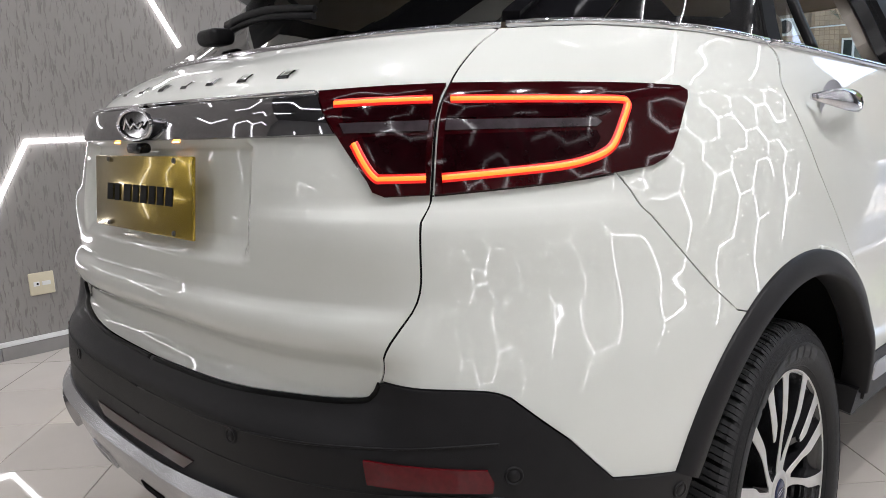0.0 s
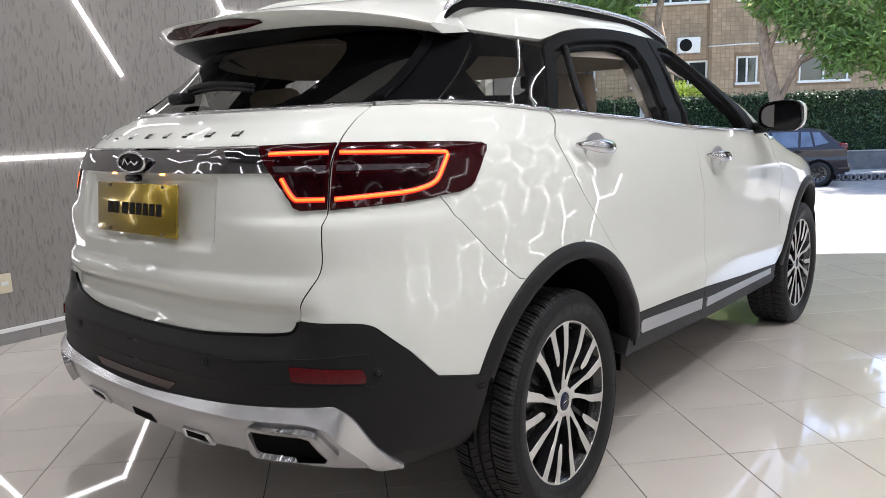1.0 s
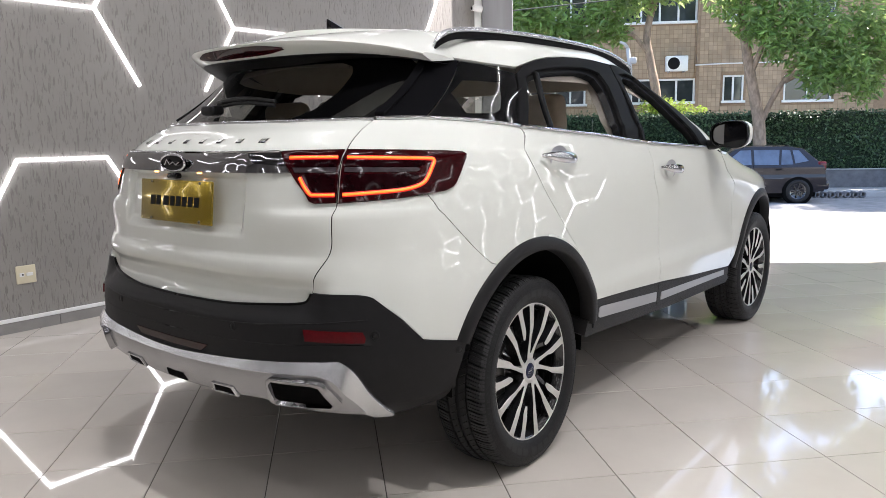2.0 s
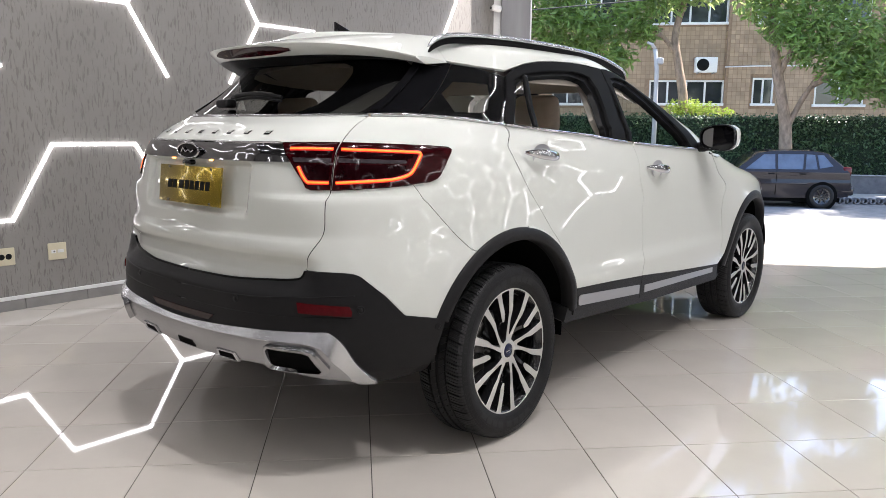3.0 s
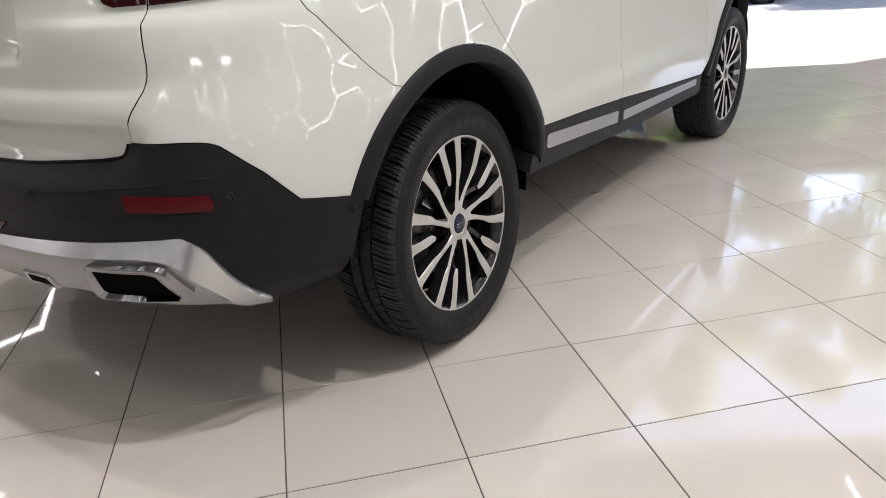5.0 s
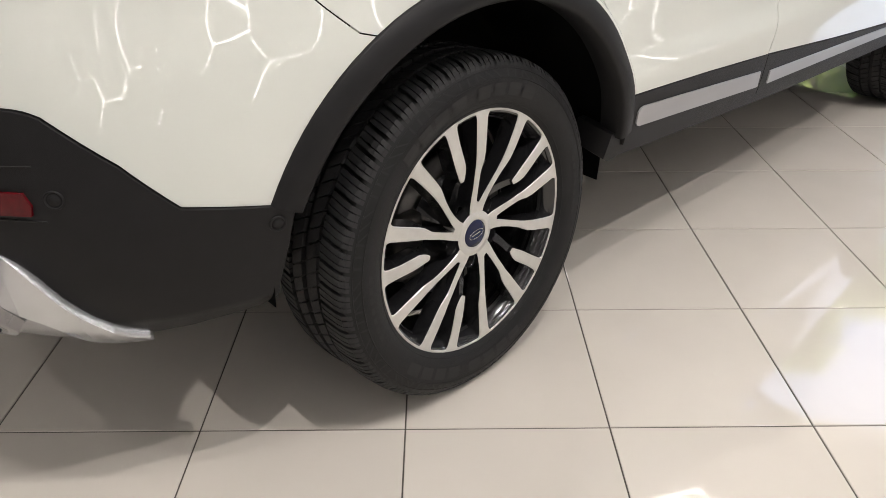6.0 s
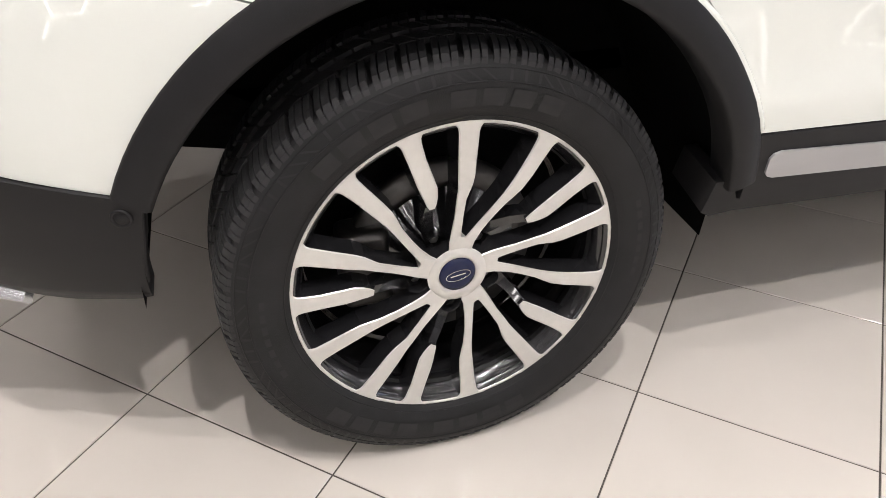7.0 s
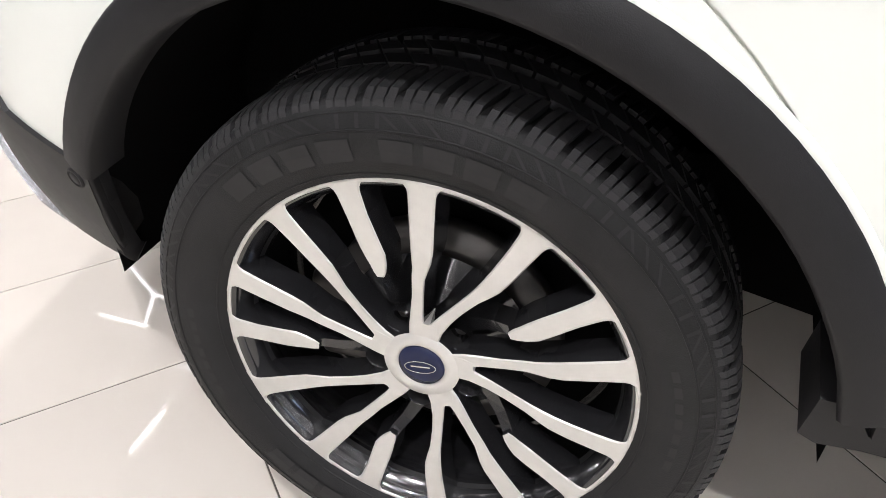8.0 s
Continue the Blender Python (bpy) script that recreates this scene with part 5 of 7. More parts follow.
def slot_rim(a, b, z0, z1, grow=0.007):
    """A raised bright edge round a slot in the skid plate."""
    ring_panel("slot_rim", [(a - grow, z0 - 0.004), (b + grow, z0 - 0.002), (b, z1 + 0.006), (a, z1 + 0.004)], [(a, z0), (b, z0 + 0.002), (b - 0.006, z1 + 0.002), (a + 0.006, z1)], SILVER, 0.019, 0.008, 3, roll=0.8)


# slots are flat black patches; the colour stands in for their shaded depth
panel("skid_slot_shade", [(0, 0.405), (0.042, 0.406), (0.036, 0.434), (0, 0.432)], SHELL, car, lift=0.016, both=True, gap=0, depth=0.004)
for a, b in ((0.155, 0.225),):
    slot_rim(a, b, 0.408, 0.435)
    panel("skid_slot_shade", [(a, 0.407), (b, 0.413), (b - 0.006, 0.438), (a + 0.006, 0.434)], SHELL, car, lift=0.016, gap=0, depth=0.004)

# roof spoiler with brake lamp
def roof_height(x, y):
    lo, hi = 1.5, 1.999
    for _ in range(30):
        v = (lo + hi) / 2
        if skin(level(v, 1, y), v).x > abs(x):
            lo = v
        else:
            hi = v
    return HEIGHT(lo)


def spoiler_row(s):
    x = 0.63 * s
    yf, ye = -0.14 + 0.05 * s * s, -0.63 + 0.36 * abs(s) ** 2.6
    z0 = roof_height(x, yf) + 0.001
    z1 = 1.577 - 0.046 * abs(s) ** 5
    out = []
    for t in (0.0, 0.2, 0.4, 0.6, 0.8, 0.94):
        out.append((x, yf + (ye - yf) * t, z0 + (z1 - z0) * t + 0.006 * math.sin(math.pi * t)))
    deep = 0.048 - 0.022 * abs(s) ** 2
    return out + [(x, ye - 0.001, z1 - 0.003), (x, ye + 0.002, z1 - 0.008), (x, ye + 0.044, z1 - deep), (x, ye + 0.052, z1 - deep - 0.002)]


def under_row(s):
    """The dark underside from the trailing edge to the glass."""
    r = spoiler_row(s)
    x, y, z = r[-1]
    return [(x, y, z), (x, y + 0.004, z - 0.003), (x, y + 0.10, z - 0.004), (x * 0.98, y + 0.22, z - 0.012)]


under = bmesh.new()
rows = [[under.verts.new(p) for p in under_row(-1 + k / 16)] for k in range(33)]
for r0, r1 in zip(rows, rows[1:]):
    for i in range(3):
        under.faces.new((r0[i], r1[i], r1[i + 1], r0[i + 1]))
bmesh.ops.recalc_face_normals(under, faces=under.faces)
bm = bmesh.new()
rows = [[bm.verts.new(p) for p in spoiler_row(-1 + k / 16)] for k in range(33)]
for r0, r1 in zip(rows, rows[1:]):
    for i in range(len(r0) - 1):
        bm.faces.new((r0[i], r1[i], r1[i + 1], r0[i + 1]))
bm.faces.new(rows[0])
bm.faces.new(rows[-1][::-1])
bmesh.ops.recalc_face_normals(bm, faces=bm.faces)
for e in bm.edges:
    e.smooth = len(e.link_faces) < 2 or e.calc_face_angle(0) < 0.5
spoiler = part("spoiler", smooth(bm), PAINT, car)
part("spoiler_underside", smooth(under), BLACK_PLASTIC, spoiler, "black underside")
bm = bmesh.new()
rows = []
for k in range(17):
    s = (-0.5 + k / 16) * 0.8
    r = spoiler_row(s)
    t = 1 - abs(s / 0.4) ** 6
    lo, up = Vector(r[8]), Vector(r[7])
    mid, half = (lo + up) / 2, (up - lo) * 0.40 * max(t, 0.25)
    rows.append([bm.verts.new(mid - half - Vector((0, 0.003, 0))), bm.verts.new(mid - Vector((0, 0.006, 0))), bm.verts.new(mid + half - Vector((0, 0.003, 0)))])
for r0, r1 in zip(rows, rows[1:]):
    for i in range(2):
        bm.faces.new((r0[i], r1[i], r1[i + 1], r0[i + 1]))
bmesh.ops.recalc_face_normals(bm, faces=bm.faces)
part("brake_lamp", smooth(bm), RED_LENS, spoiler, "dark red brake lamp")

fin = bmesh.new()
low = [fin.verts.new((sx * 0.022, y, 1.655)) for sx, y in ((-1, -0.12), (1, -0.12), (0.7, -0.03), (0.0, 0.06), (-0.7, -0.03))]
top = [fin.verts.new((sx, y, z)) for sx, y, z in ((-0.004, -0.135, 1.722), (0.004, -0.135, 1.722), (0.005, -0.07, 1.698), (0.0, 0.03, 1.668), (-0.005, -0.07, 1.698))]
fin.faces.new(low[::-1])
fin.faces.new(top)
for i in range(5):
    fin.faces.new((low[i], low[(i + 1) % 5], top[(i + 1) % 5], top[i]))
part("antenna", fin, GLOSS_BLACK, car, "black fin antenna")

for sgn in (1, -1):
    path = curve_through([(sgn * 0.60, -0.17, 1.590), (sgn * 0.605, -0.11, 1.632), (sgn * 0.61, 0.05, 1.655), (sgn * 0.615, 0.4, 1.667), (sgn * 0.615, 0.84, 1.665), (sgn * 0.61, 1.15, 1.648), (sgn * 0.605, 1.38, 1.605), (sgn * 0.60, 1.46, 1.575)], 5)
    bar_, low_ = bmesh.new(), bmesh.new()
    for bm, half, rise, drop in ((bar_, 0.017, -0.006, -0.024), (low_, 0.011, -0.022, -0.050)):
        rings = []
        for i, p in enumerate(path):
            end = min(1.0, i / 4, (len(path) - 1 - i) / 4) * 0.75 + 0.25
            rings.append([bm.verts.new((p.x + dx * half * end, p.y, p.z + (rise + drop) / 2 + dz * (rise - drop) / 2 * end)) for dx, dz in
                          ((-1, -1), (-1, 0.2), (-0.7, 0.8), (0, 1), (0.7, 0.8), (1, 0.2), (1, -1))])
        for r0, r1 in zip(rings, rings[1:]):
            for q in range(7):
                bm.faces.new((r0[q], r0[(q + 1) % 7], r1[(q + 1) % 7], r1[q]))
        bm.faces.new(rings[0])
        bm.faces.new(rings[-1][::-1])
        bmesh.ops.recalc_face_normals(bm, faces=bm.faces)
    rail = part("roof_rail", smooth(bar_), SILVER, car, "satin silver roof rail")
    # solid black band that stands in for the shadow between rail and roof
    part("rail_gap_shade", low_, FRAME, rail, "black band in place of the shade under the rail")

# wiper
for i, (r0, r1) in enumerate((((-0.115, 1.345), (0.22, 1.34)),)):
    pts = []
    for k in range(9):
        t = k / 8
        x, v = r0[0] + (r1[0] - r0[0]) * t, r0[1] + (r1[1] - r0[1]) * t
        q = X(abs(x), v)
        p = skin(*q) + skin_normal(*q) * (0.035 + 0.015 * math.sin(t * 3.14))
        pts.append((math.copysign(p.x, x), p.y, p.z))
    arm = part("wiper", tube(pts, 0.013, 8, 0.007), BLACK_PLASTIC, car)
    part("wiper_blade", tube([(p[0], p[1] - 0.004, p[2] - 0.014) for p in pts], 0.007, 6), BLACK_PLASTIC, arm)
    part("wiper_hub", smooth(box(-0.155, -0.075, -0.66, -0.60, 1.33, 1.366, 0.014, 3)), BLACK_PLASTIC, arm)


def door_handle(yc, zc, sgn):
    """Chrome grip: a bow-shaped bar standing off the door."""
    u, v = Y(yc, zc)
    base = skin(u, v)
    slope = -0.09
    bm = bmesh.new()
    rings = []
    for k in range(15):
        t = -1 + 2 * k / 14
        y = yc + 0.125 * t
        out = 0.008 + 0.034 * (1 - abs(t) ** 3)
        hh, ww = 0.006 + 0.017 * (1 - abs(t) ** 2.5), 0.004 + 0.007 * (1 - t * t)
        c = Vector((base.x + out, y, zc + slope * (y - yc)))
        rings.append([bm.verts.new((sgn * (c.x + ww * math.cos(a)), c.y, c.z + hh * math.sin(a))) for a in [2 * math.pi * q / 10 for q in range(10)]])
    for r0, r1 in zip(rings, rings[1:]):
        for q in range(10):
            bm.faces.new((r0[q], r0[(q + 1) % 10], r1[(q + 1) % 10], r1[q]))
    bm.faces.new(rings[0][::-1])
    bm.faces.new(rings[-1])
    bmesh.ops.recalc_face_normals(bm, faces=bm.faces)
    ob = part("door_handle", smooth(bm), CHROME, car, "chrome door handle")
    cup = lathe([(0.0, -0.002), (0.7, 0.001), (1.0, 0.004)], 24)
    bmesh.ops.scale(cup, vec=(1, 0.07, 0.045), verts=cup.verts)
    # grey instead of body paint, standing in for the shade in the recess
    c = part("handle_cup_shade", cup, BRUSHED, ob)
    c.location = (sgn * (base.x + 0.001), yc + 0.0, zc)
    if sgn < 0:
        c.scale = (-1, 1, 1)


for sgn in (1, -1):
    door_handle(0.205, 1.152, sgn)
    door_handle(1.25, 1.062, sgn)
    # mirror: white cap, black foot, glass facing back
    cap = bmesh.new()
    rings = []
    for k in range(9):
        t = k / 8
        y = 1.778 + 0.117 * t
        s = (1 - t ** 2.2) ** 0.5 if t < 1 else 0.02
        s = max(s, 0.15)
        ring = []
        for q in range(20):
            a = 2 * math.pi * q / 20
            c, d = math.cos(a), math.sin(a)
            r = (abs(c) ** 3.2 + abs(d) ** 3.2) ** (-1 / 3.2)
            ring.append(cap.verts.new((sgn * (1.03 + 0.02 * t + 0.098 * s * r * c), y, 1.222 + 0.01 * t + (0.07 + 0.008 * c) * s * r * d)))
        rings.append(ring)
    for r0, r1 in zip(rings, rings[1:]):
        for q in range(20):
            cap.faces.new((r0[q], r0[(q + 1) % 20], r1[(q + 1) % 20], r1[q]))
    cap.faces.new(rings[-1])
    bmesh.ops.recalc_face_normals(cap, faces=cap.faces)
    mirror = part("wing_mirror", smooth(cap), PAINT, car)
    shell = bmesh.new()
    rings = []
    for y, s in ((1.740, 0.93), (1.736, 0.985), (1.742, 1.012), (1.770, 1.02), (1.780, 0.99)):
        ring = []
        for q in range(28):
            a = 2 * math.pi * q / 28
            c, d = math.cos(a), math.sin(a)
            r = (abs(c) ** 3.2 + abs(d) ** 3.2) ** (-1 / 3.2)
            ring.append(shell.verts.new((sgn * (1.03 + 0.098 * s * r * c), y, 1.222 + (0.07 + 0.008 * c) * s * r * d)))
        rings.append(ring)
    for r0, r1 in zip(rings, rings[1:]):
        for q in range(28):
            shell.faces.new((r0[q], r0[(q + 1) % 28], r1[(q + 1) % 28], r1[q]))
    bmesh.ops.recalc_face_normals(shell, faces=shell.faces)
    part("mirror_housing", smooth(shell), GLOSS_BLACK, mirror, "gloss black housing")
    for nm, mat_, k, yy in (("mirror_bezel", GLOSS_BLACK, 0.94, 1.752), ("mirror_glass", MIRROR, 0.80, 1.748)):
        bm = bmesh.new()
        vs = []
        for q in range(20):
            a = 2 * math.pi * q / 20
            c, d = math.cos(a), math.sin(a)
            r = (abs(c) ** 3.2 + abs(d) ** 3.2) ** (-1 / 3.2) * k
            vs.append(bm.verts.new((sgn * (1.03 + 0.098 * r * c), yy + (0.30 * 0.098 * r * c + 0.012 if nm == "mirror_glass" else 0.0), 1.222 + (0.07 + 0.008 * c) * r * d)))
        f = bm.faces.new(vs)
        f.normal_update()
        if f.normal.y > 0:
            f.normal_flip()
        part(nm, bm, mat_, mirror)
    part("mirror_foot", tube([(sgn * 0.86, 1.83, 1.165), (sgn * 0.93, 1.82, 1.168), (sgn * 0.99, 1.81, 1.185)], 0.028, 10), BLACK_PLASTIC, mirror)
    part("mirror_indicator", smooth(box(sgn * 1.10 - 0.03, sgn * 1.10 + 0.022, 1.79, 1.85, 1.205, 1.225, 0.008, 2)), SMOKE, mirror)

# front lamps and grille, for the mirror and the street side
panel("head_lamp", [(2.32, 0.86), (2.62, 0.80), (2.64, 0.88), (2.35, 0.93)], SMOKE, car, lift=0.006, gap=0, depth=0.02)
panel("grille", [(2.66, 0.55), (3.0, 0.55), (3.0, 0.88), (2.68, 0.86)], GLOSS_BLACK, car, lift=0.006, both=True, gap=0, depth=0.02)

# ---- cabin ----
panel("headliner", [(0.0, 1.545), (0.5, 1.51), Y(0.3, 1.485), Y(0.7, 1.49), Y(1.1, 1.485), Y(1.35, 1.43), (2.5, 1.52), (3.0, 1.52), (3.0, 2.0), (0.0, 2.0)], HEADLINER, car, lift=-0.05, both=True, gap=0, depth=0.004, du=0.06, dv=0.05)


panel("pillar_trim", YS([(0.80, 1.16), (0.90, 1.16), (0.90, 1.50), (0.84, 1.50)]), HEADLINER, car, lift=-0.05, gap=0, depth=0.03)


def seat(x, y, wide, recline, name="seat"):
    ob = part(name, smooth(box(x - wide, x + wide, y - 0.02, y + 0.46, 0.50, 0.68, 0.06, 4)), LEATHER, car, "beige leather seat")
    back = smooth(box(-wide, wide, -0.06, 0.07, 0.0, 0.60, 0.05, 4))
    part("backrest", oriented(back, pose(x, y - 0.03, 0.62, recline, 0, 0)), LEATHER, ob)
    heads = (0.0,) if wide < 0.4 else (-0.36, 0.0, 0.36)
    for hx in heads:
        part("headrest", oriented(smooth(box(-0.13, 0.13, -0.05, 0.05, 0.0, 0.20, 0.045, 4)), pose(x + hx, y - 0.03 - math.sin(radians(recline)) * 0.62, 1.235 if wide < 0.4 else 1.20, recline * 0.6, 0, 0)), LEATHER, ob)
        for px in (-0.05, 0.05):
            part("headrest_post", tube([(x + hx + px, y - 0.19, 1.16), (x + hx + px, y - 0.20, 1.27)], 0.006, 6), CHROME, ob)


seat(0.38, 1.12, 0.25, 14)
seat(-0.38, 1.12, 0.25, 14)
seat(0.0, 0.18, 0.53, 18, "rear_bench")
part("dashboard", smooth(box(-0.72, 0.72, 1.72, 2.10, 0.72, 1.07, 0.07, 4)), DASH, car)
part("dash_trim", smooth(box(-0.70, 0.70, 1.70, 1.725, 0.86, 0.94, 0.01, 2)), LEATHER, car)
ring = [(-0.38 + 0.18 * math.cos(a), 1.60 + 0.05 * math.sin(a), 0.98 + 0.17 * math.sin(a)) for a in [2 * math.pi * k / 32 for k in range(33)]]
part("steering_wheel", tube(ring, 0.014, 8), DASH, car)
part("inner_mirror", smooth(box(-0.12, 0.12, 1.30, 1.335, 1.40, 1.465, 0.014, 3)), GLOSS_BLACK, car)
part("mirror_arm", tube([(0, 1.33, 1.44), (0, 1.40, 1.52)], 0.012, 6), GLOSS_BLACK, car)
part("cabin_floor", box(-0.80, 0.80, 0.5, 2.2, 0.36, 0.40, 0.01), DASH, car)
part("parcel_shelf", box(-0.60, 0.60, -0.62, 0.0, 1.02, 1.04, 0.008), DASH, car)
for sgn in (1, -1):
    part("door_trim", smooth(box(sgn * 0.79 - 0.03, sgn * 0.79 + 0.03, 0.56, 1.85, 0.50, 1.13, 0.025, 3)), LEATHER, car)

# ---- across the street ----
BARK = surface("bark", (0.30, 0.22, 0.155), 0.9, 0.0, 0.5, 9, bump=0.9, bump_scale=40, stretch=(1, 1, 0.4))
LEAF = surface("leaf_green", (0.11, 0.20, 0.045), 0.32, 0.0, 0.35, 1.6, island=0.6)
LEAF_DARK = surface("hedge_leaf", (0.052, 0.098, 0.036), 0.5, 0.0, 0.3, 3, island=0.4)
LEAF_PALE = surface("bush_leaf", (0.28, 0.38, 0.06), 0.5, 0.0, 0.3, 3, island=0.3)


def let_light_through(m, colour):
    t = m.node_tree
    p, out = t.nodes["Principled BSDF"], t.nodes["Material Output"]
    tr = t.nodes.new("ShaderNodeBsdfTranslucent")
    tr.inputs["Color"].default_value = (*colour, 1)
    mix = t.nodes.new("ShaderNodeMixShader")
    mix.inputs[0].default_value = 0.42
    t.links.new(p.outputs[0], mix.inputs[1])
    t.links.new(tr.outputs[0], mix.inputs[2])
    t.links.new(mix.outputs[0], out.inputs["Surface"])


let_light_through(LEAF, (0.52, 0.62, 0.24))
let_light_through(LEAF_PALE, (0.4, 0.5, 0.08))
# near-black green that stands in for the shade inside the hedge
HEDGE_SHADE = surface("hedge_shade", (0.012, 0.025, 0.010), 0.95, 0.0, 0.5, 6, bump=0.8, bump_scale=25)
STONE = surface("kerb_stone_wall", (0.17, 0.165, 0.165), 0.85, 0.0, 0.3, 5, bump=0.6, bump_scale=30, island=0.2)
BROWN_TILE = surface("brown_tile", (0.40, 0.29, 0.195), 0.5, 0.0, 0.2, 1.5, island=0.12)
TILE_JOINT = surface("tile_joint", (0.30, 0.21, 0.14), 0.9, 0.0, 0.2, 8)
DARK_PANE = surface("window_pane", (0.03, 0.035, 0.04), 0.08, 0.0, 0.3, 2, coat=0.5)
# dark glass given a pale blue base, painting in the mirrored sky
SKY_PANE = surface("car_window_sky", (0.22, 0.28, 0.38), 0.06, 0.2, 0.3, 2, coat=0.6)
WIRE = surface("cable", (0.03, 0.03, 0.03), 0.7)
GREY_METAL = surface("grey_metal", (0.30, 0.30, 0.31), 0.45, 0.4, 0.25, 4, stretch=(1, 1, 0.1))


def street_frame(s, d, z=0.0):
    """x along the street, y away from the shop."""
    p = site(s, d, z)
    return Matrix.Translation(p) @ Matrix.Rotation(math.atan2(ST.y, ST.x), 4, "Z")


def leaf_cloud(name, centres, count, size, material, parent, seed, label=""):
    """A crown: many folded leaves round clump centres (x, y, z, radius)."""
    r = random.Random(seed)
    verts, faces = [], []
    weights = [c[3] ** 2 for c in centres]
    for _ in range(count):
        cx, cy, cz, rad = r.choices(centres, weights)[0]
        d = Vector((r.gauss(0, 1), r.gauss(0, 1), r.gauss(0, 1))).normalized()
        p = Vector((cx, cy, cz)) + d * rad * 0.86 * (r.random() ** 0.45) * Vector((1, 1, 0.8)).length / 1.6
        a = Vector((r.gauss(0, 1), r.gauss(0, 1), r.gauss(-0.5, 0.6))).normalized()
        b = a.cross(Vector((r.gauss(0, 1), r.gauss(0, 1), r.gauss(0, 1)))).normalized()
        up = a.cross(b)
        k = size * r.uniform(0.6, 1.4)
        n = len(verts)
        verts += [p, p + a * k * 0.5 + b * k * 0.17 + up * k * 0.05, p + a * k - up * k * 0.12, p + a * k * 0.5 - b * k * 0.17 + up * k * 0.05]
        faces += [(n, n + 1, n + 2), (n, n + 2, n + 3)]
    me = bpy.data.meshes.new(name)
    me.from_pydata([tuple(v) for v in verts], [], faces)
    return part(name, me, material, parent, label)


def tree(base, trunk, limbs, clumps, seed, label, count=5200, size=0.16, thick=0.2):
    ob = thing("tree", label, "tree", base, group="street trees")
    pts = curve_through(trunk, 6)
    part("trunk", tube(pts, thick, 12, thick * 0.55), BARK, ob)
    for limb in limbs:
        part("limb", tube(curve_through(limb, 5), thick * 0.5, 8, thick * 0.12), BARK, ob)
    leaf_cloud("crown", clumps, count, size, LEAF, ob, seed)
    return ob


def sz(s, d, z):
    return Vector((*site(s, d).xy, z))


# the near tree behind the parked car
b = sz(7.5, 14.0, ROAD_Z + 0.13)


def local(s, d, z, origin):
    return sz(s, d, z) - origin


cl = [(*local(s, d, z, b), r) for s, d, z, r in ((6.9, 13.6, 4.3, 0.8), (7.7, 13.4, 4.2, 0.9), (8.5, 13.3, 3.9, 0.95), (9.1, 13.5, 3.4, 0.9), (8.2, 13.0, 3.1, 0.65), (8.9, 13.2, 2.7, 0.6), (7.4, 13.2, 3.5, 0.55),
                                                  (9.9, 13.6, 4.2, 1.0), (6.3, 13.8, 5.0, 0.8), (7.3, 13.6, 5.4, 1.0), (8.6, 13.8, 5.3, 1.1), (10.3, 13.8, 3.0, 0.8), (9.8, 13.3, 2.4, 0.6), (6.95, 13.2, 3.95, 0.45), (8.5, 12.9, 2.5, 0.5), (9.3, 12.9, 2.9, 0.7), (10.6, 13.2, 3.6, 0.9))]
high = random.Random(11)
cl += [(*local(high.uniform(6.0, 13.2), high.uniform(13.4, 13.8), 6.7 + 0.29 * k, b), high.uniform(1.0, 1.4)) for k in range(24)]
near_tree = tree(b, [(0, 0, 0), tuple(local(7.38, 14.0, 0.8, b)), tuple(local(7.3, 14.0, 1.6, b)), tuple(local(7.0, 13.9, 2.8, b)), tuple(local(6.75, 13.8, 4.0, b)), tuple(local(6.7, 13.8, 5.0, b))],
     [[tuple(local(7.33, 14.0, 1.3, b)), tuple(local(7.75, 13.9, 2.3, b)), tuple(local(8.3, 13.6, 3.3, b)), tuple(local(8.8, 13.4, 4.2, b))],
      [tuple(local(7.9, 13.8, 2.6, b)), tuple(local(8.7, 13.5, 3.0, b)), tuple(local(9.4, 13.5, 3.2, b))],
      [tuple(local(7.0, 13.9, 2.8, b)), tuple(local(7.3, 13.6, 3.8, b)), tuple(local(7.6, 13.4, 4.6, b))]],
     cl, 3, "street tree with pale bark and glossy green leaves", 30000, 0.24, 0.2)
for along, turn in ((10.5, 150), (21.0, 40), (31.0, 200)):
    copy_thing(near_tree, Matrix.Translation(b + ST * along + OUT * 0.6) @ Matrix.Rotation(radians(turn), 4, "Z"))
# the farther tree by the bush
b2 = sz(4.75, 16.0, 0.2)
cl = [(*local(s, d, z, b2), r) for s, d, z, r in ((2.2, 15.6, 4.3, 0.9), (1.4, 15.4, 4.6, 1.0), (3.0, 15.5, 4.9, 0.9), (2.6, 15.3, 3.6, 0.6), (0.4, 15.5, 5.0, 1.1), (4.0, 15.8, 5.6, 1.0), (5.2, 15.8, 5.9, 0.9), (-0.6, 15.6, 4.4, 0.9),
                                                   (1.6, 15.6, 3.9, 0.6), (0.6, 15.7, 3.9, 0.7), (3.4, 15.4, 4.3, 0.5), (1.2, 15.6, 6.4, 1.4), (3.2, 15.7, 7.0, 1.5), (-1.0, 15.6, 6.2, 1.3), (5.0, 15.8, 7.4, 1.3), (4.2, 15.6, 9.2, 1.4), (5.8, 15.6, 8.8, 1.1), (5.2, 15.6, 10.8, 1.3))]
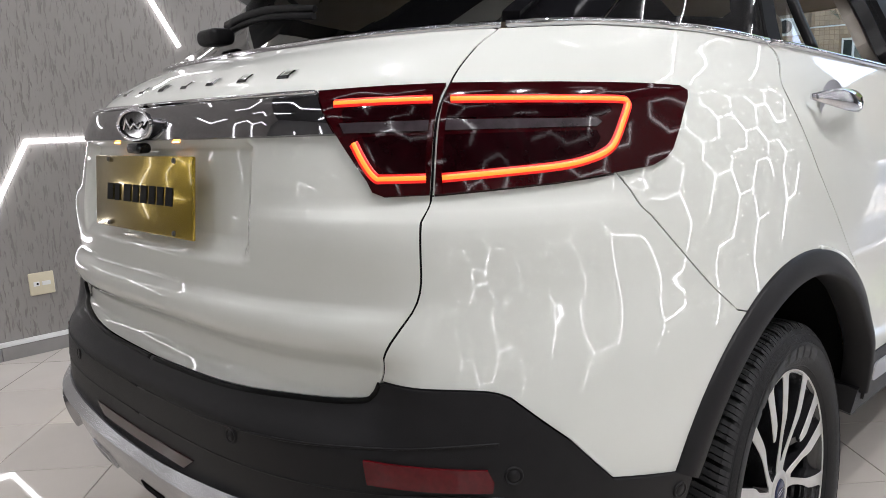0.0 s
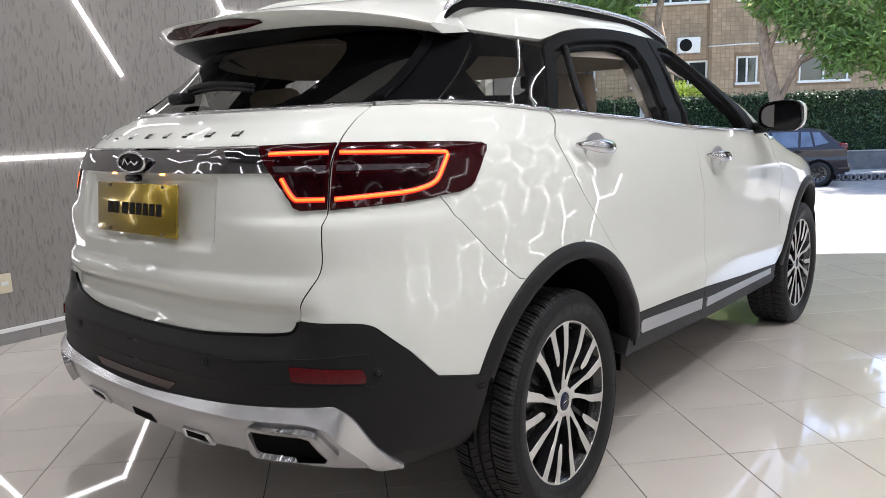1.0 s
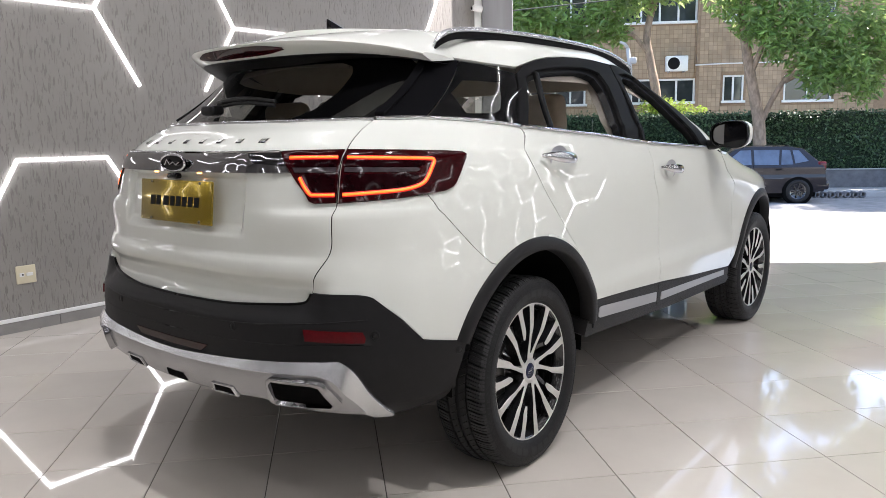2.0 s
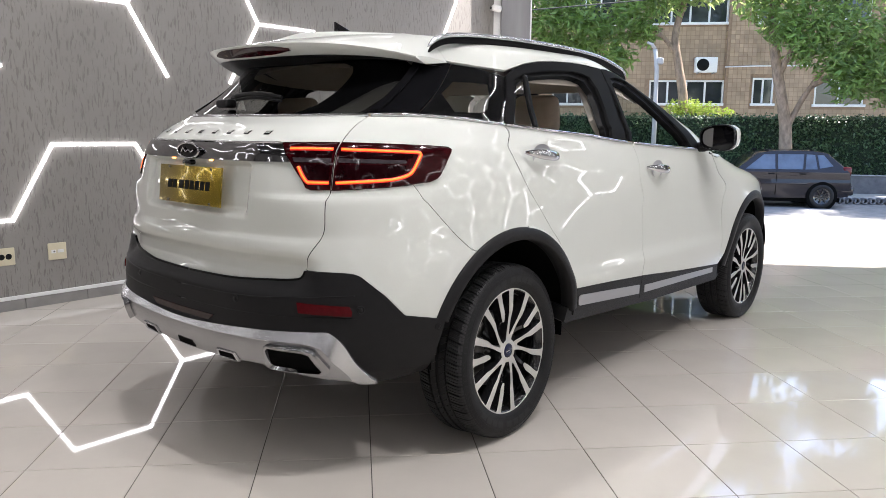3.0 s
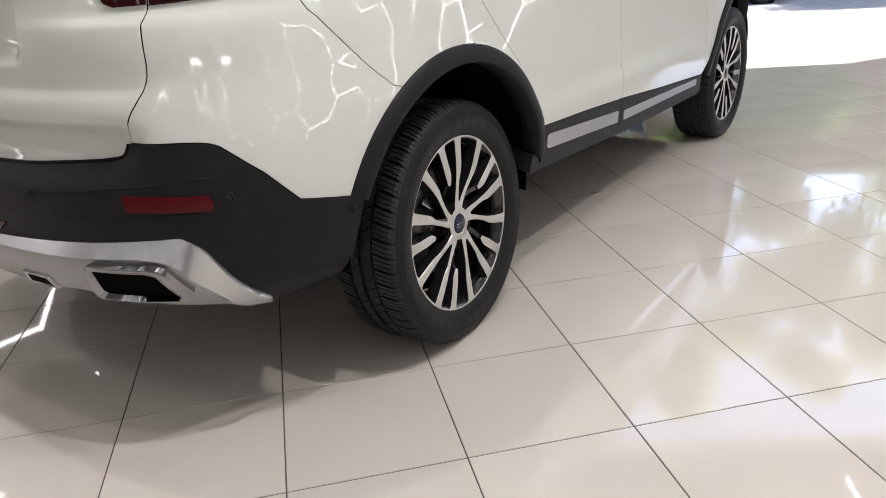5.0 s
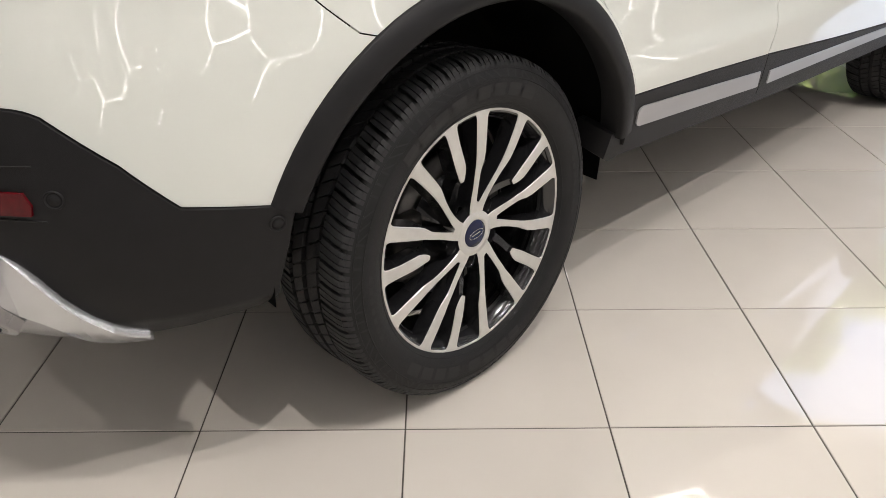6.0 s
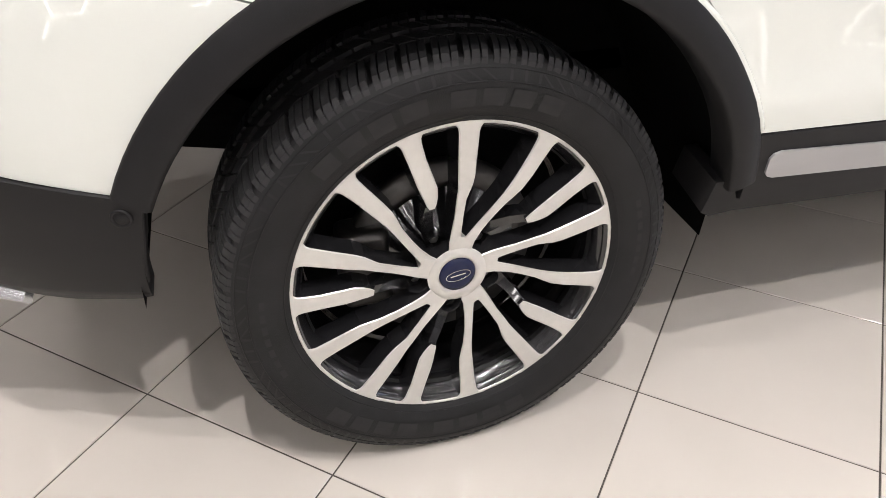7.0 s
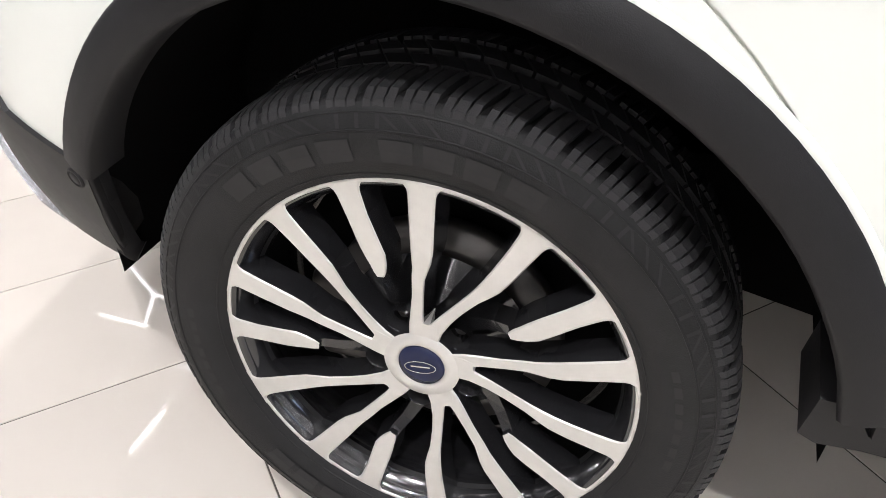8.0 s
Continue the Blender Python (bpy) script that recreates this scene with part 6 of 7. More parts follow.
tree(b2, [(0, 0, 0), tuple(local(4.75, 16, 2.2, b2)), tuple(local(4.55, 16, 3.3, b2)), tuple(local(4.4, 16, 4.3, b2)), tuple(local(4.7, 16, 5.6, b2))],
     [[tuple(local(4.5, 16, 3.6, b2)), tuple(local(3.9, 15.9, 4.3, b2)), tuple(local(3.0, 15.7, 4.8, b2)), tuple(local(2.0, 15.5, 4.7, b2))],
      [tuple(local(4.0, 15.9, 4.2, b2)), tuple(local(3.2, 15.7, 4.3, b2)), tuple(local(2.5, 15.6, 3.9, b2))],
      [tuple(local(2.4, 15.6, 4.7, b2)), tuple(local(1.5, 15.5, 4.6, b2)), tuple(local(0.6, 15.5, 4.9, b2))]],
     cl, 4, "street tree with a leaning light brown trunk", 13000, 0.28, 0.17)
bush = thing("bush", "yellow-green bush above the hedge", "bush", tuple(sz(5.0, 15.8, 1.2)))
leaf_cloud("crown", [(0, 0, 0.75, 0.45), (0.5, 0.2, 0.7, 0.35), (-0.45, -0.2, 0.75, 0.4), (0.9, 0.5, 0.6, 0.3)], 1300, 0.12, LEAF_PALE, bush, 8)
part("stems", tube([(0, 0, -0.6), (0.05, 0, 0.2), (0, 0, 0.7)], 0.03, 6, 0.01), BARK, bush)

# hedge on a low stone wall
hedge = thing("hedge", "clipped dark green hedge on a low stone wall", "hedge", tuple(sz(0, 14.8, 0)))
hedge.matrix_basis = street_frame(0, 14.8)
# box within the leaves, coloured dark for the shade between them
part("shade_core", box(-14, 60, 0.12, 0.9, 0.02, 1.70, 0.05, 1), HEDGE_SHADE, hedge)
r = random.Random(21)
verts, faces = [], []
for _ in range(36000):
    s = r.uniform(-3, 18) if r.random() < 0.72 else r.uniform(18, 44)
    if r.random() < 0.14:
        p = Vector((s, r.uniform(0.05, 0.9), 1.72 + r.gauss(0, 0.05)))
    else:
        z = r.uniform(0.0, 1.76)
        p = Vector((s, 0.08 + r.gauss(0, 0.035) + 0.04 * math.sin(s * 3.1 + z * 4), z))
    a = Vector((r.gauss(0, 0.8), r.gauss(-0.5, 0.5), r.gauss(-0.5, 0.6))).normalized()
    bb = a.cross(Vector((r.gauss(0, 1), r.gauss(0, 1), r.gauss(0, 1)))).normalized()
    k = r.uniform(0.05, 0.11) * (1 if s < 18 else 2.2)
    n = len(verts)
    verts += [p, p + a * k * 0.5 + bb * k * 0.32, p + a * k, p + a * k * 0.5 - bb * k * 0.32]
    faces += [(n, n + 1, n + 2), (n, n + 2, n + 3)]
me = bpy.data.meshes.new("leaves")
me.from_pydata([tuple(v) for v in verts], [], faces)
tagged(part("leaves", me, LEAF_DARK, hedge), kind="stuff")
low_wall = tagged(part("garden_wall", box(-14, 60, 0.0, 0.95, ROAD_Z, 0.0, 0.0), STONE), "low grey stone garden wall", "wall", kind="structure")
low_wall.matrix_basis = street_frame(0, 14.79)
coping = part("coping", box(-14, 60, -0.04, 0.96, 0.0, 0.035, 0.01, 1), CONCRETE, low_wall)

# tiled apartment block
house = thing("apartment_building", "brown tiled apartment building with white windows", "building")
house.matrix_basis = street_frame(0, 22.0)
HX0, HX1, HZ = -16.0, 66.0, 8.2
WIN = [(4.4, 7.25, 2.32, 3.26), (8.3, 9.1, 2.32, 3.35), (10.6, 12.4, 2.3, 3.3), (0.6, 3.0, 2.3, 3.3), (4.4, 7.25, 5.4, 6.5), (8.3, 9.1, 5.4, 6.5), (0.6, 3.0, 5.4, 6.5), (10.6, 12.4, 5.4, 6.5)]


def holed_wall(x0, x1, z0, z1, holes, thick):
    xs = sorted({x0, x1, *[h[0] for h in holes], *[h[1] for h in holes]})
    zs = sorted({z0, z1, *[h[2] for h in holes], *[h[3] for h in holes]})
    bm = bmesh.new()
    for a, b_ in zip(xs, xs[1:]):
        for c, d in zip(zs, zs[1:]):
            mx, mz = (a + b_) / 2, (c + d) / 2
            if not any(h[0] < mx < h[1] and h[2] < mz < h[3] for h in holes):
                box(a, b_, 0, thick, c, d, bm=bm)
    bmesh.ops.remove_doubles(bm, verts=bm.verts, dist=1e-4)
    return bm


part("wall", holed_wall(HX0, HX1, ROAD_Z, HZ, WIN, 0.3), TILE_JOINT, house)
part("rear_wall", box(HX0, HX1, 8.0, 8.3, ROAD_Z, HZ), TILE_JOINT, house)
part("roof", box(HX0 - 0.2, HX1 + 0.2, -0.4, 8.5, HZ, HZ + 0.25, 0.03), CONCRETE, house)
# wall tiles, small and proud of the joint
tv, tf = [], []
TW, TH = 0.165, 0.165
nx = int(14.5 / TW)
for i in range(nx):
    for j in range(int(6.5 / TH)):
        x, z = -0.4 + i * TW, 1.5 + j * TH
        if any(h[0] - 0.05 < x + TW and x < h[1] + 0.05 and h[2] - 0.05 < z + TH and z < h[3] + 0.05 for h in WIN):
            continue
        y = -0.012 if not 7.25 < x < 8.2 else -0.13
        n = len(tv)
        g = 0.008
        tv += [(x + g, y, z + g), (x + TW - g, y, z + g), (x + TW - g, y, z + TH - g), (x + g, y, z + TH - g)]
        tf.append((n, n + 1, n + 2, n + 3))
me = bpy.data.meshes.new("wall_tiles")
me.from_pydata(tv, [], tf)
tagged(part("wall_tiles", me, BROWN_TILE, house), kind="stuff")
part("pilaster", box(7.25, 8.2, -0.115, -0.001, ROAD_Z, HZ - 0.01), TILE_JOINT, house)
part("pipe", tube([(7.2, -0.16, 3.75), (8.3, -0.16, 3.78), (10.5, -0.1, 3.8)], 0.025, 8), WHITE_TRIM, house)
for k, (x0, x1, z0, z1) in enumerate(WIN):
    win = part("window", box(x0, x1, 0.10, 0.12, z0, z1), DARK_PANE, house)
    for bx in ((x0, x0 + 0.07), (x1 - 0.07, x1)):
        part("window_frame", box(bx[0], bx[1], 0.02, 0.10, z0, z1, 0.008, 1), WHITE_TRIM, win)
    n = 4 if x1 - x0 > 2 else 2
    for q in range(1, n):
        x = x0 + (x1 - x0) * q / n
        part("mullion", box(x - 0.035, x + 0.035, 0.03, 0.10, z0 + 0.07, z1 - 0.07, 0.008, 1), WHITE_TRIM, win)
    part("window_frame", box(x0 + 0.07, x1 - 0.07, 0.02, 0.10, z1 - 0.07, z1, 0.008, 1), WHITE_TRIM, win)
    part("window_sill", box(x0 - 0.06, x1 + 0.06, -0.10, 0.10, z0 - 0.05, z0 + 0.05, 0.01, 1), WHITE_TRIM, win)
ac = thing("air_conditioner", "white outdoor air conditioner unit on brackets", "air conditioner")
ac.matrix_basis = street_frame(6.04, 22.0, 3.52)
part("case", smooth(box(0, 0.82, -0.45, -0.13, 0.0, 0.58, 0.02, 2)), WHITE_TRIM, ac)
part("fan_grille", oriented(lathe([(0.0, 0.01), (0.2, 0.012), (0.23, 0.0), (0.23, -0.02)], 28, "z"), pose(0.28, -0.452, 0.29, 90, 0, 0)), INK, ac)
for x in (0.12, 0.7):
    part("bracket", box(x - 0.02, x + 0.02, -0.45, -0.016, -0.04, 0.0), GREY_METAL, ac)
# a pale lamp post and cables
post = thing("street_post", "weathered pale street post with an arm", "post")
post.matrix_basis = street_frame(3.7, 14.4, ROAD_Z + 0.13)
part("mast", tube([(0, 0, 0), (0, 0, 2.0), (-0.02, 0, 3.6), (-0.10, -0.02, 4.2)], 0.075, 10, 0.06), CONCRETE, post)
part("arm", tube([(-0.10, -0.02, 4.2), (-0.2, -0.05, 4.33), (-0.34, -0.1, 4.38)], 0.05, 8, 0.04), CONCRETE, post)
part("lamp_head", smooth(box(-0.05, 0.16, -0.1, 0.1, 3.75, 3.95, 0.05, 3)), CONCRETE, post)
for k, (z0, z1) in enumerate(((4.05, 5.2), (4.2, 5.9), (3.35, 4.9))):
    cable = thing("cable", "dark overhead cable across the street front", "cable")
    pts = [site(-2.5, 6.0, z0), site(2.5, 8.0, (z0 + z1) / 2 - 0.1), site(9, 10.5, z1)]
    part("wire", tube(curve_through(pts, 8), 0.012, 5), WIRE, cable)

# ---- parked cars ----
def simple_car(name, label, paint, length, height, width, profile, glass, frame_m, wheel_x, wheel_r=0.31):
    """A hatchback from its side outline: body with rounded flanks, tapering glasshouse, windows, lamps, wheels."""
    ob = thing(name, label, "car", group="parked cars")
    ob.matrix_basis = frame_m
    bm = bmesh.new()
    rows = []
    half = width / 2
    cx, cz = length / 2, 0.6
    for w, inset_ in ((-1, 0.05), (-1, 0.012), (-0.93, 0.0), (-0.5, 0.0), (0, 0), (0.5, 0.0), (0.93, 0), (1, 0.012), (1, 0.05)):
        k = 1 - inset_
        rows.append([bm.verts.new((cx + (x - cx) * k, w * half, cz + (z - cz) * k)) for x, z in profile])
    n = len(profile)
    for r0, r1 in zip(rows, rows[1:]):
        for i in range(n):
            bm.faces.new((r0[i], r0[(i + 1) % n], r1[(i + 1) % n], r1[i]))
    bm.faces.new(rows[0])
    bm.faces.new(rows[-1][::-1])
    for z in (0.45, 0.66, 0.74, 0.92, 1.15):
        bmesh.ops.bisect_plane(bm, geom=bm.verts[:] + bm.edges[:] + bm.faces[:], plane_co=(0, 0, z), plane_no=(0, 0, 1))
    for vert in bm.verts:
        top = max(0.0, (vert.co.z - 0.92) / (height - 0.92))
        low = max(0.0, (0.66 - vert.co.z) / 0.4)
        vert.co.z += 0.035 * top * (1 - (vert.co.y / half) ** 2)
        vert.co.y *= (1 - 0.22 * top) * (1 - 0.05 * low) * (0.985 if 0.7 < vert.co.z < 0.8 else 1.0)
    bmesh.ops.recalc_face_normals(bm, faces=bm.faces)
    for f in bm.faces:
        f.smooth = abs(f.normal.y) < 0.8
    body = part("body", bm, paint, ob)
    for side in (-1, 1):
        for poly in glass:
            bm = bmesh.new()
            vs = []
            for x, z in poly:
                top = max(0.0, (z - 0.92) / (height - 0.92))
                vs.append(bm.verts.new((x, side * (half * (1 - 0.22 * top) + 0.006), z)))
            bm.faces.new(vs)
            bmesh.ops.solidify(bm, geom=bm.faces[:], thickness=0.012)
            part("side_window", bm, SKY_PANE, ob)
    for wx in wheel_x:
        for side in (-1, 1):
            w = new("wheel")
            w.parent = ob
            w.matrix_basis = pose(wx, side * (half - 0.085), wheel_r, 0, 0, 90 * side)
            part("tyre", lathe([(wheel_r * 0.64, 0.08), (wheel_r * 0.7, 0.10), (wheel_r * 0.92, 0.10), (wheel_r, 0.075), (wheel_r, -0.075), (wheel_r * 0.7, -0.10)], 32), RUBBER, w)
            part("rim", lathe([(0.0, 0.06), (0.04, 0.062), (0.05, 0.05), (wheel_r * 0.5, 0.045), (wheel_r * 0.62, 0.085), (wheel_r * 0.66, 0.09)], 24), WHEEL_BLACK, w)
            for q in range(8):
                a = 45 * q
                part("spoke", bar_mesh(polar(0.04, a, 0.07), polar(wheel_r * 0.62, a + 10, 0.085), 0.018), STEEL, w)
            # black ring on the uncut flank, in place of the shaded housing
            part("arch_gap_shade", lathe([(wheel_r * 0.96, 0.086), (wheel_r * 1.18, 0.0875), (wheel_r * 1.22, 0.08), (wheel_r * 1.22, 0.0)], 32), SHELL, w)
    part("underside", box(0.25, length - 0.25, -half * 0.85, half * 0.85, 0.16, 0.32), SHELL, ob)
    return ob


def bar_mesh(a, b_, w):
    d = (b_ - a).normalized()
    s = Vector((1, 0, 0)).cross(d) * w
    bm = bmesh.new()
    vs = [bm.verts.new(p) for p in (a - s, b_ - s * 0.7, b_ + s * 0.7, a + s)]
    bm.faces.new(vs)
    bmesh.ops.solidify(bm, geom=bm.faces[:], thickness=0.015)
    return bm


CAR_BROWN = surface("dark_brown_paint", (0.014, 0.011, 0.013), 0.2, 0.0, 0.1, 3, coat=0.6, spec=0.2)
CAR_WHITE = surface("white_car_paint", (0.75, 0.75, 0.75), 0.3, 0.0, 0.03, 3, coat=1.0)
CAR_BLACK = surface("black_car_paint", (0.02, 0.022, 0.026), 0.25, 0.0, 0.1, 3, coat=1.0)
HATCH = [(0.05, 0.35), (0.0, 0.6), (0.06, 0.78), (0.35, 0.88), (1.0, 0.98), (1.55, 1.38), (1.85, 1.45), (2.9, 1.46), (3.25, 1.40), (3.68, 1.02), (3.78, 0.9), (3.82, 0.62), (3.85, 0.45), (3.78, 0.30), (3.4, 0.26), (0.4, 0.24)]
GLASS = [[(1.22, 0.99), (1.95, 0.99), (1.95, 1.37), (1.68, 1.36)], [(2.02, 0.99), (2.62, 0.99), (2.66, 1.37), (2.02, 1.37)], [(2.68, 0.99), (2.98, 1.0), (2.92, 1.36), (2.72, 1.37)], [(3.03, 1.02), (3.36, 1.08), (3.14, 1.35), (2.98, 1.36)]]
m = street_frame(4.42, 12.02, ROAD_Z)
brown = simple_car("parked_car", "dark brown hatchback parked on the road by the hedge", CAR_BROWN, 3.85, 1.46, 1.64, HATCH, GLASS, m, (0.72, 3.12), 0.31)
for side in (-1, 1):
    part("tail_lamp", smooth(box(3.58, 3.80, side * 0.74 - 0.06, side * 0.74 + 0.085, 0.84, 1.06, 0.03, 2)), RED_REFLECT, brown, "bright red tail lamp")
    for x in (1.75, 2.85):
        part("roof_bar_foot", smooth(box(x - 0.05, x + 0.05, side * 0.60 - 0.03, side * 0.60 + 0.03, 1.44, 1.49, 0.015, 2)), INK, brown)
    for x in (1.86, 2.62):
        part("door_handle", smooth(box(x - 0.08, x + 0.08, side * 0.82 - 0.02, side * 0.82 + 0.02, 0.86, 0.89, 0.01, 2)), INK, brown)
    part("door_gap", box(1.985, 1.993, side * 0.80 - 0.024, side * 0.80 + 0.024, 0.34, 0.98), SHELL, brown)
    part("side_strip", smooth(box(1.0, 2.75, side * 0.822 - 0.012, side * 0.822 + 0.012, 0.60, 0.66, 0.008, 1)), CAR_BROWN, brown)
part("rear_bumper", smooth(box(3.55, 3.90, -0.80, 0.80, 0.34, 0.58, 0.06, 3)), CAR_BROWN, brown)
bm = bmesh.new()
bm.faces.new([bm.verts.new(p) for p in ((3.31, -0.53, 1.375), (3.31, 0.53, 1.375), (3.66, 0.60, 1.065), (3.66, -0.60, 1.065))])
bmesh.ops.solidify(bm, geom=bm.faces[:], thickness=-0.016)
part("rear_window", bm, DARK_PANE, brown)
part("number_plate", box(3.895, 3.905, -0.2, 0.2, 0.56, 0.69), WHITE_TRIM, brown)

m = street_frame(6.38, 2.25, ROAD_Z)
white = simple_car("parked_car", "white hatchback standing on the road before the shop", CAR_WHITE, 3.85, 1.46, 1.68, HATCH, GLASS, m, (0.74, 3.1), 0.31)
part("grille", smooth(box(-0.02, 0.10, -0.55, 0.55, 0.50, 0.62, 0.02, 2)), GLOSS_BLACK, white)
part("lower_grille", smooth(box(0.0, 0.10, -0.6, 0.6, 0.27, 0.38, 0.02, 2)), BLACK_PLASTIC, white)
for side in (-1, 1):
    part("head_lamp", smooth(box(0.04, 0.34, side * 0.66 - 0.14, side * 0.66 + 0.14, 0.64, 0.78, 0.04, 3)), SMOKE, white, "clear head lamp")
    part("fog_lamp", smooth(box(-0.01, 0.08, side * 0.66 - 0.09, side * 0.66 + 0.09, 0.36, 0.46, 0.02, 2)), GLOSS_BLACK, white)
m = street_frame(11.4, 12.1, ROAD_Z)
dark = simple_car("parked_car", "black car with a pale bonnet reflection by the hedge", CAR_BLACK, 3.85, 1.46, 1.64, HATCH, GLASS, m, (0.72, 3.12), 0.31)
for side in (-1, 1):
    part("head_lamp", smooth(box(0.04, 0.30, side * 0.64 - 0.14, side * 0.64 + 0.14, 0.66, 0.80, 0.04, 3)), SMOKE, dark, "clear head lamp")

# hollow concrete blocks along the kerb
for k in range(7):
    blk = thing("hollow_block", "weathered hollow concrete block, coloured dark for the shade at the kerb", "block", group="kerb blocks")
    blk.matrix_basis = street_frame(8.55 + 0.2 * k, 12.72, ROAD_Z)
    bm = lathe([(0.055, -0.1), (0.055, 0.1), (0.088, 0.1), (0.088, -0.1)], 14, "z", closed=True)
    # concrete given the darker STONE colour in place of the kerb's shade
    part("ring", oriented(bm, pose(0, 0, 0.088, 90, 0, 0)), STONE, blk)

# ---- shop front ----
jamb = tagged(part("column", box(0.0, 0.34, -0.10, 0.25, -0.03, CEIL, 0.006, 1), GREY_METAL), "brushed grey metal clad column at the shop front", "column", kind="structure")
jamb.matrix_basis = street_frame(0.05, 0.0)
tagged(part("door_frame", box(-0.10, 0.045, -0.06, 0.2, -0.03, CEIL, 0.006, 1), WHITE_TRIM), "white jamb at the end of the side wall", "frame", kind="structure").matrix_basis = street_frame(0.0, 0.0)
tagged(part("lintel", box(0.0, END, -0.1, 0.2, CEIL - 0.06, CEIL - 0.002), WHITE_TRIM), "white beam over the open shop front", "beam", kind="structure").matrix_basis = street_frame(0.0, 0.0)
cctv = thing("security_camera", "small white security camera on the side wall", "camera", (-2.82, 4.62, 2.62))
part("bracket", tube([(0.0, 0, 0), (0.05, 0, 0.01), (0.07, 0.0, 0.0)], 0.014, 8), WHITE_TRIM, cctv)
part("housing", oriented(smooth(box(-0.035, 0.035, -0.06, 0.06, -0.035, 0.035, 0.025, 3)), pose(0.10, -0.02, 0.0, -10, 0, -35)), WHITE_TRIM, cctv)
part("lens", oriented(lathe([(0, 0.01), (0.016, 0.01), (0.018, 0.0)], 14, "z"), pose(0.065, -0.075, 0.0, 90, 0, -35)), GLOSS_BLACK, cctv)

# ---- fire extinguisher on its pillar ----
EX = Vector((2.598, -1.51, 0))
FIRE_RED = surface("red_enamel", (0.22, 0.008, 0.012), 0.25, 0.0, 0.15, 8, coat=0.5)
LABEL_BLUE = surface("blue_label", (0.03, 0.08, 0.25), 0.4)
LABEL_WHITE = surface("white_label", (0.34, 0.17, 0.16), 0.4, 0.0, 0.2, 30)
pillar = tagged(part("pillar", box(2.62, 2.95, -1.40, -1.07, 0.0, CEIL - 0.002, 0.01, 1), PLAIN_WALL), "plain painted pillar beside the car", "pillar", kind="structure")
ext = thing("fire_extinguisher", "red fire extinguisher with a blue and white label on a pillar", "extinguisher", (EX.x, EX.y, 0.98))
ext.rotation_euler = (0, radians(2.5), 0)
part("cylinder", lathe([(0.0, 0.0), (0.045, 0.003), (0.068, 0.016), (0.078, 0.04), (0.08, 0.07), (0.08, 0.40), (0.07, 0.44), (0.04, 0.47), (0.028, 0.48), (0.0, 0.48)], 36, "z"), FIRE_RED, ext)
part("label_band", lathe([(0.0808, 0.205), (0.0812, 0.207), (0.0812, 0.255), (0.0808, 0.257)], 36, "z"), LABEL_WHITE, ext, "pale label band")
part("label_band", lathe([(0.0808, 0.262), (0.0812, 0.264), (0.0812, 0.395), (0.0808, 0.397)], 36, "z"), LABEL_BLUE, ext, "blue label band")
part("valve", smooth(box(-0.02, 0.02, -0.02, 0.02, 0.475, 0.53, 0.008, 2)), STEEL, ext)
part("handle", smooth(box(-0.012, 0.012, -0.11, 0.03, 0.53, 0.55, 0.006, 2)), INK, ext)
part("hose", tube(curve_through([(0, 0.02, 0.50), (0.06, 0.08, 0.47), (0.095, 0.06, 0.3), (0.092, 0.05, 0.12)], 6), 0.011, 8), INK, ext)
part("hanger", box(0.03, 0.06, 0.05, 0.108, 0.40, 0.46), STEEL, ext)

# ---- floor tiles ----
def in_room(p):
    return p.x > -2.82 + 0.0 and p.x < ROOM_X and p.y > ROOM_Y and (Vector((p.x, p.y, 0)) - CORNER).dot(OUT) < 0.25


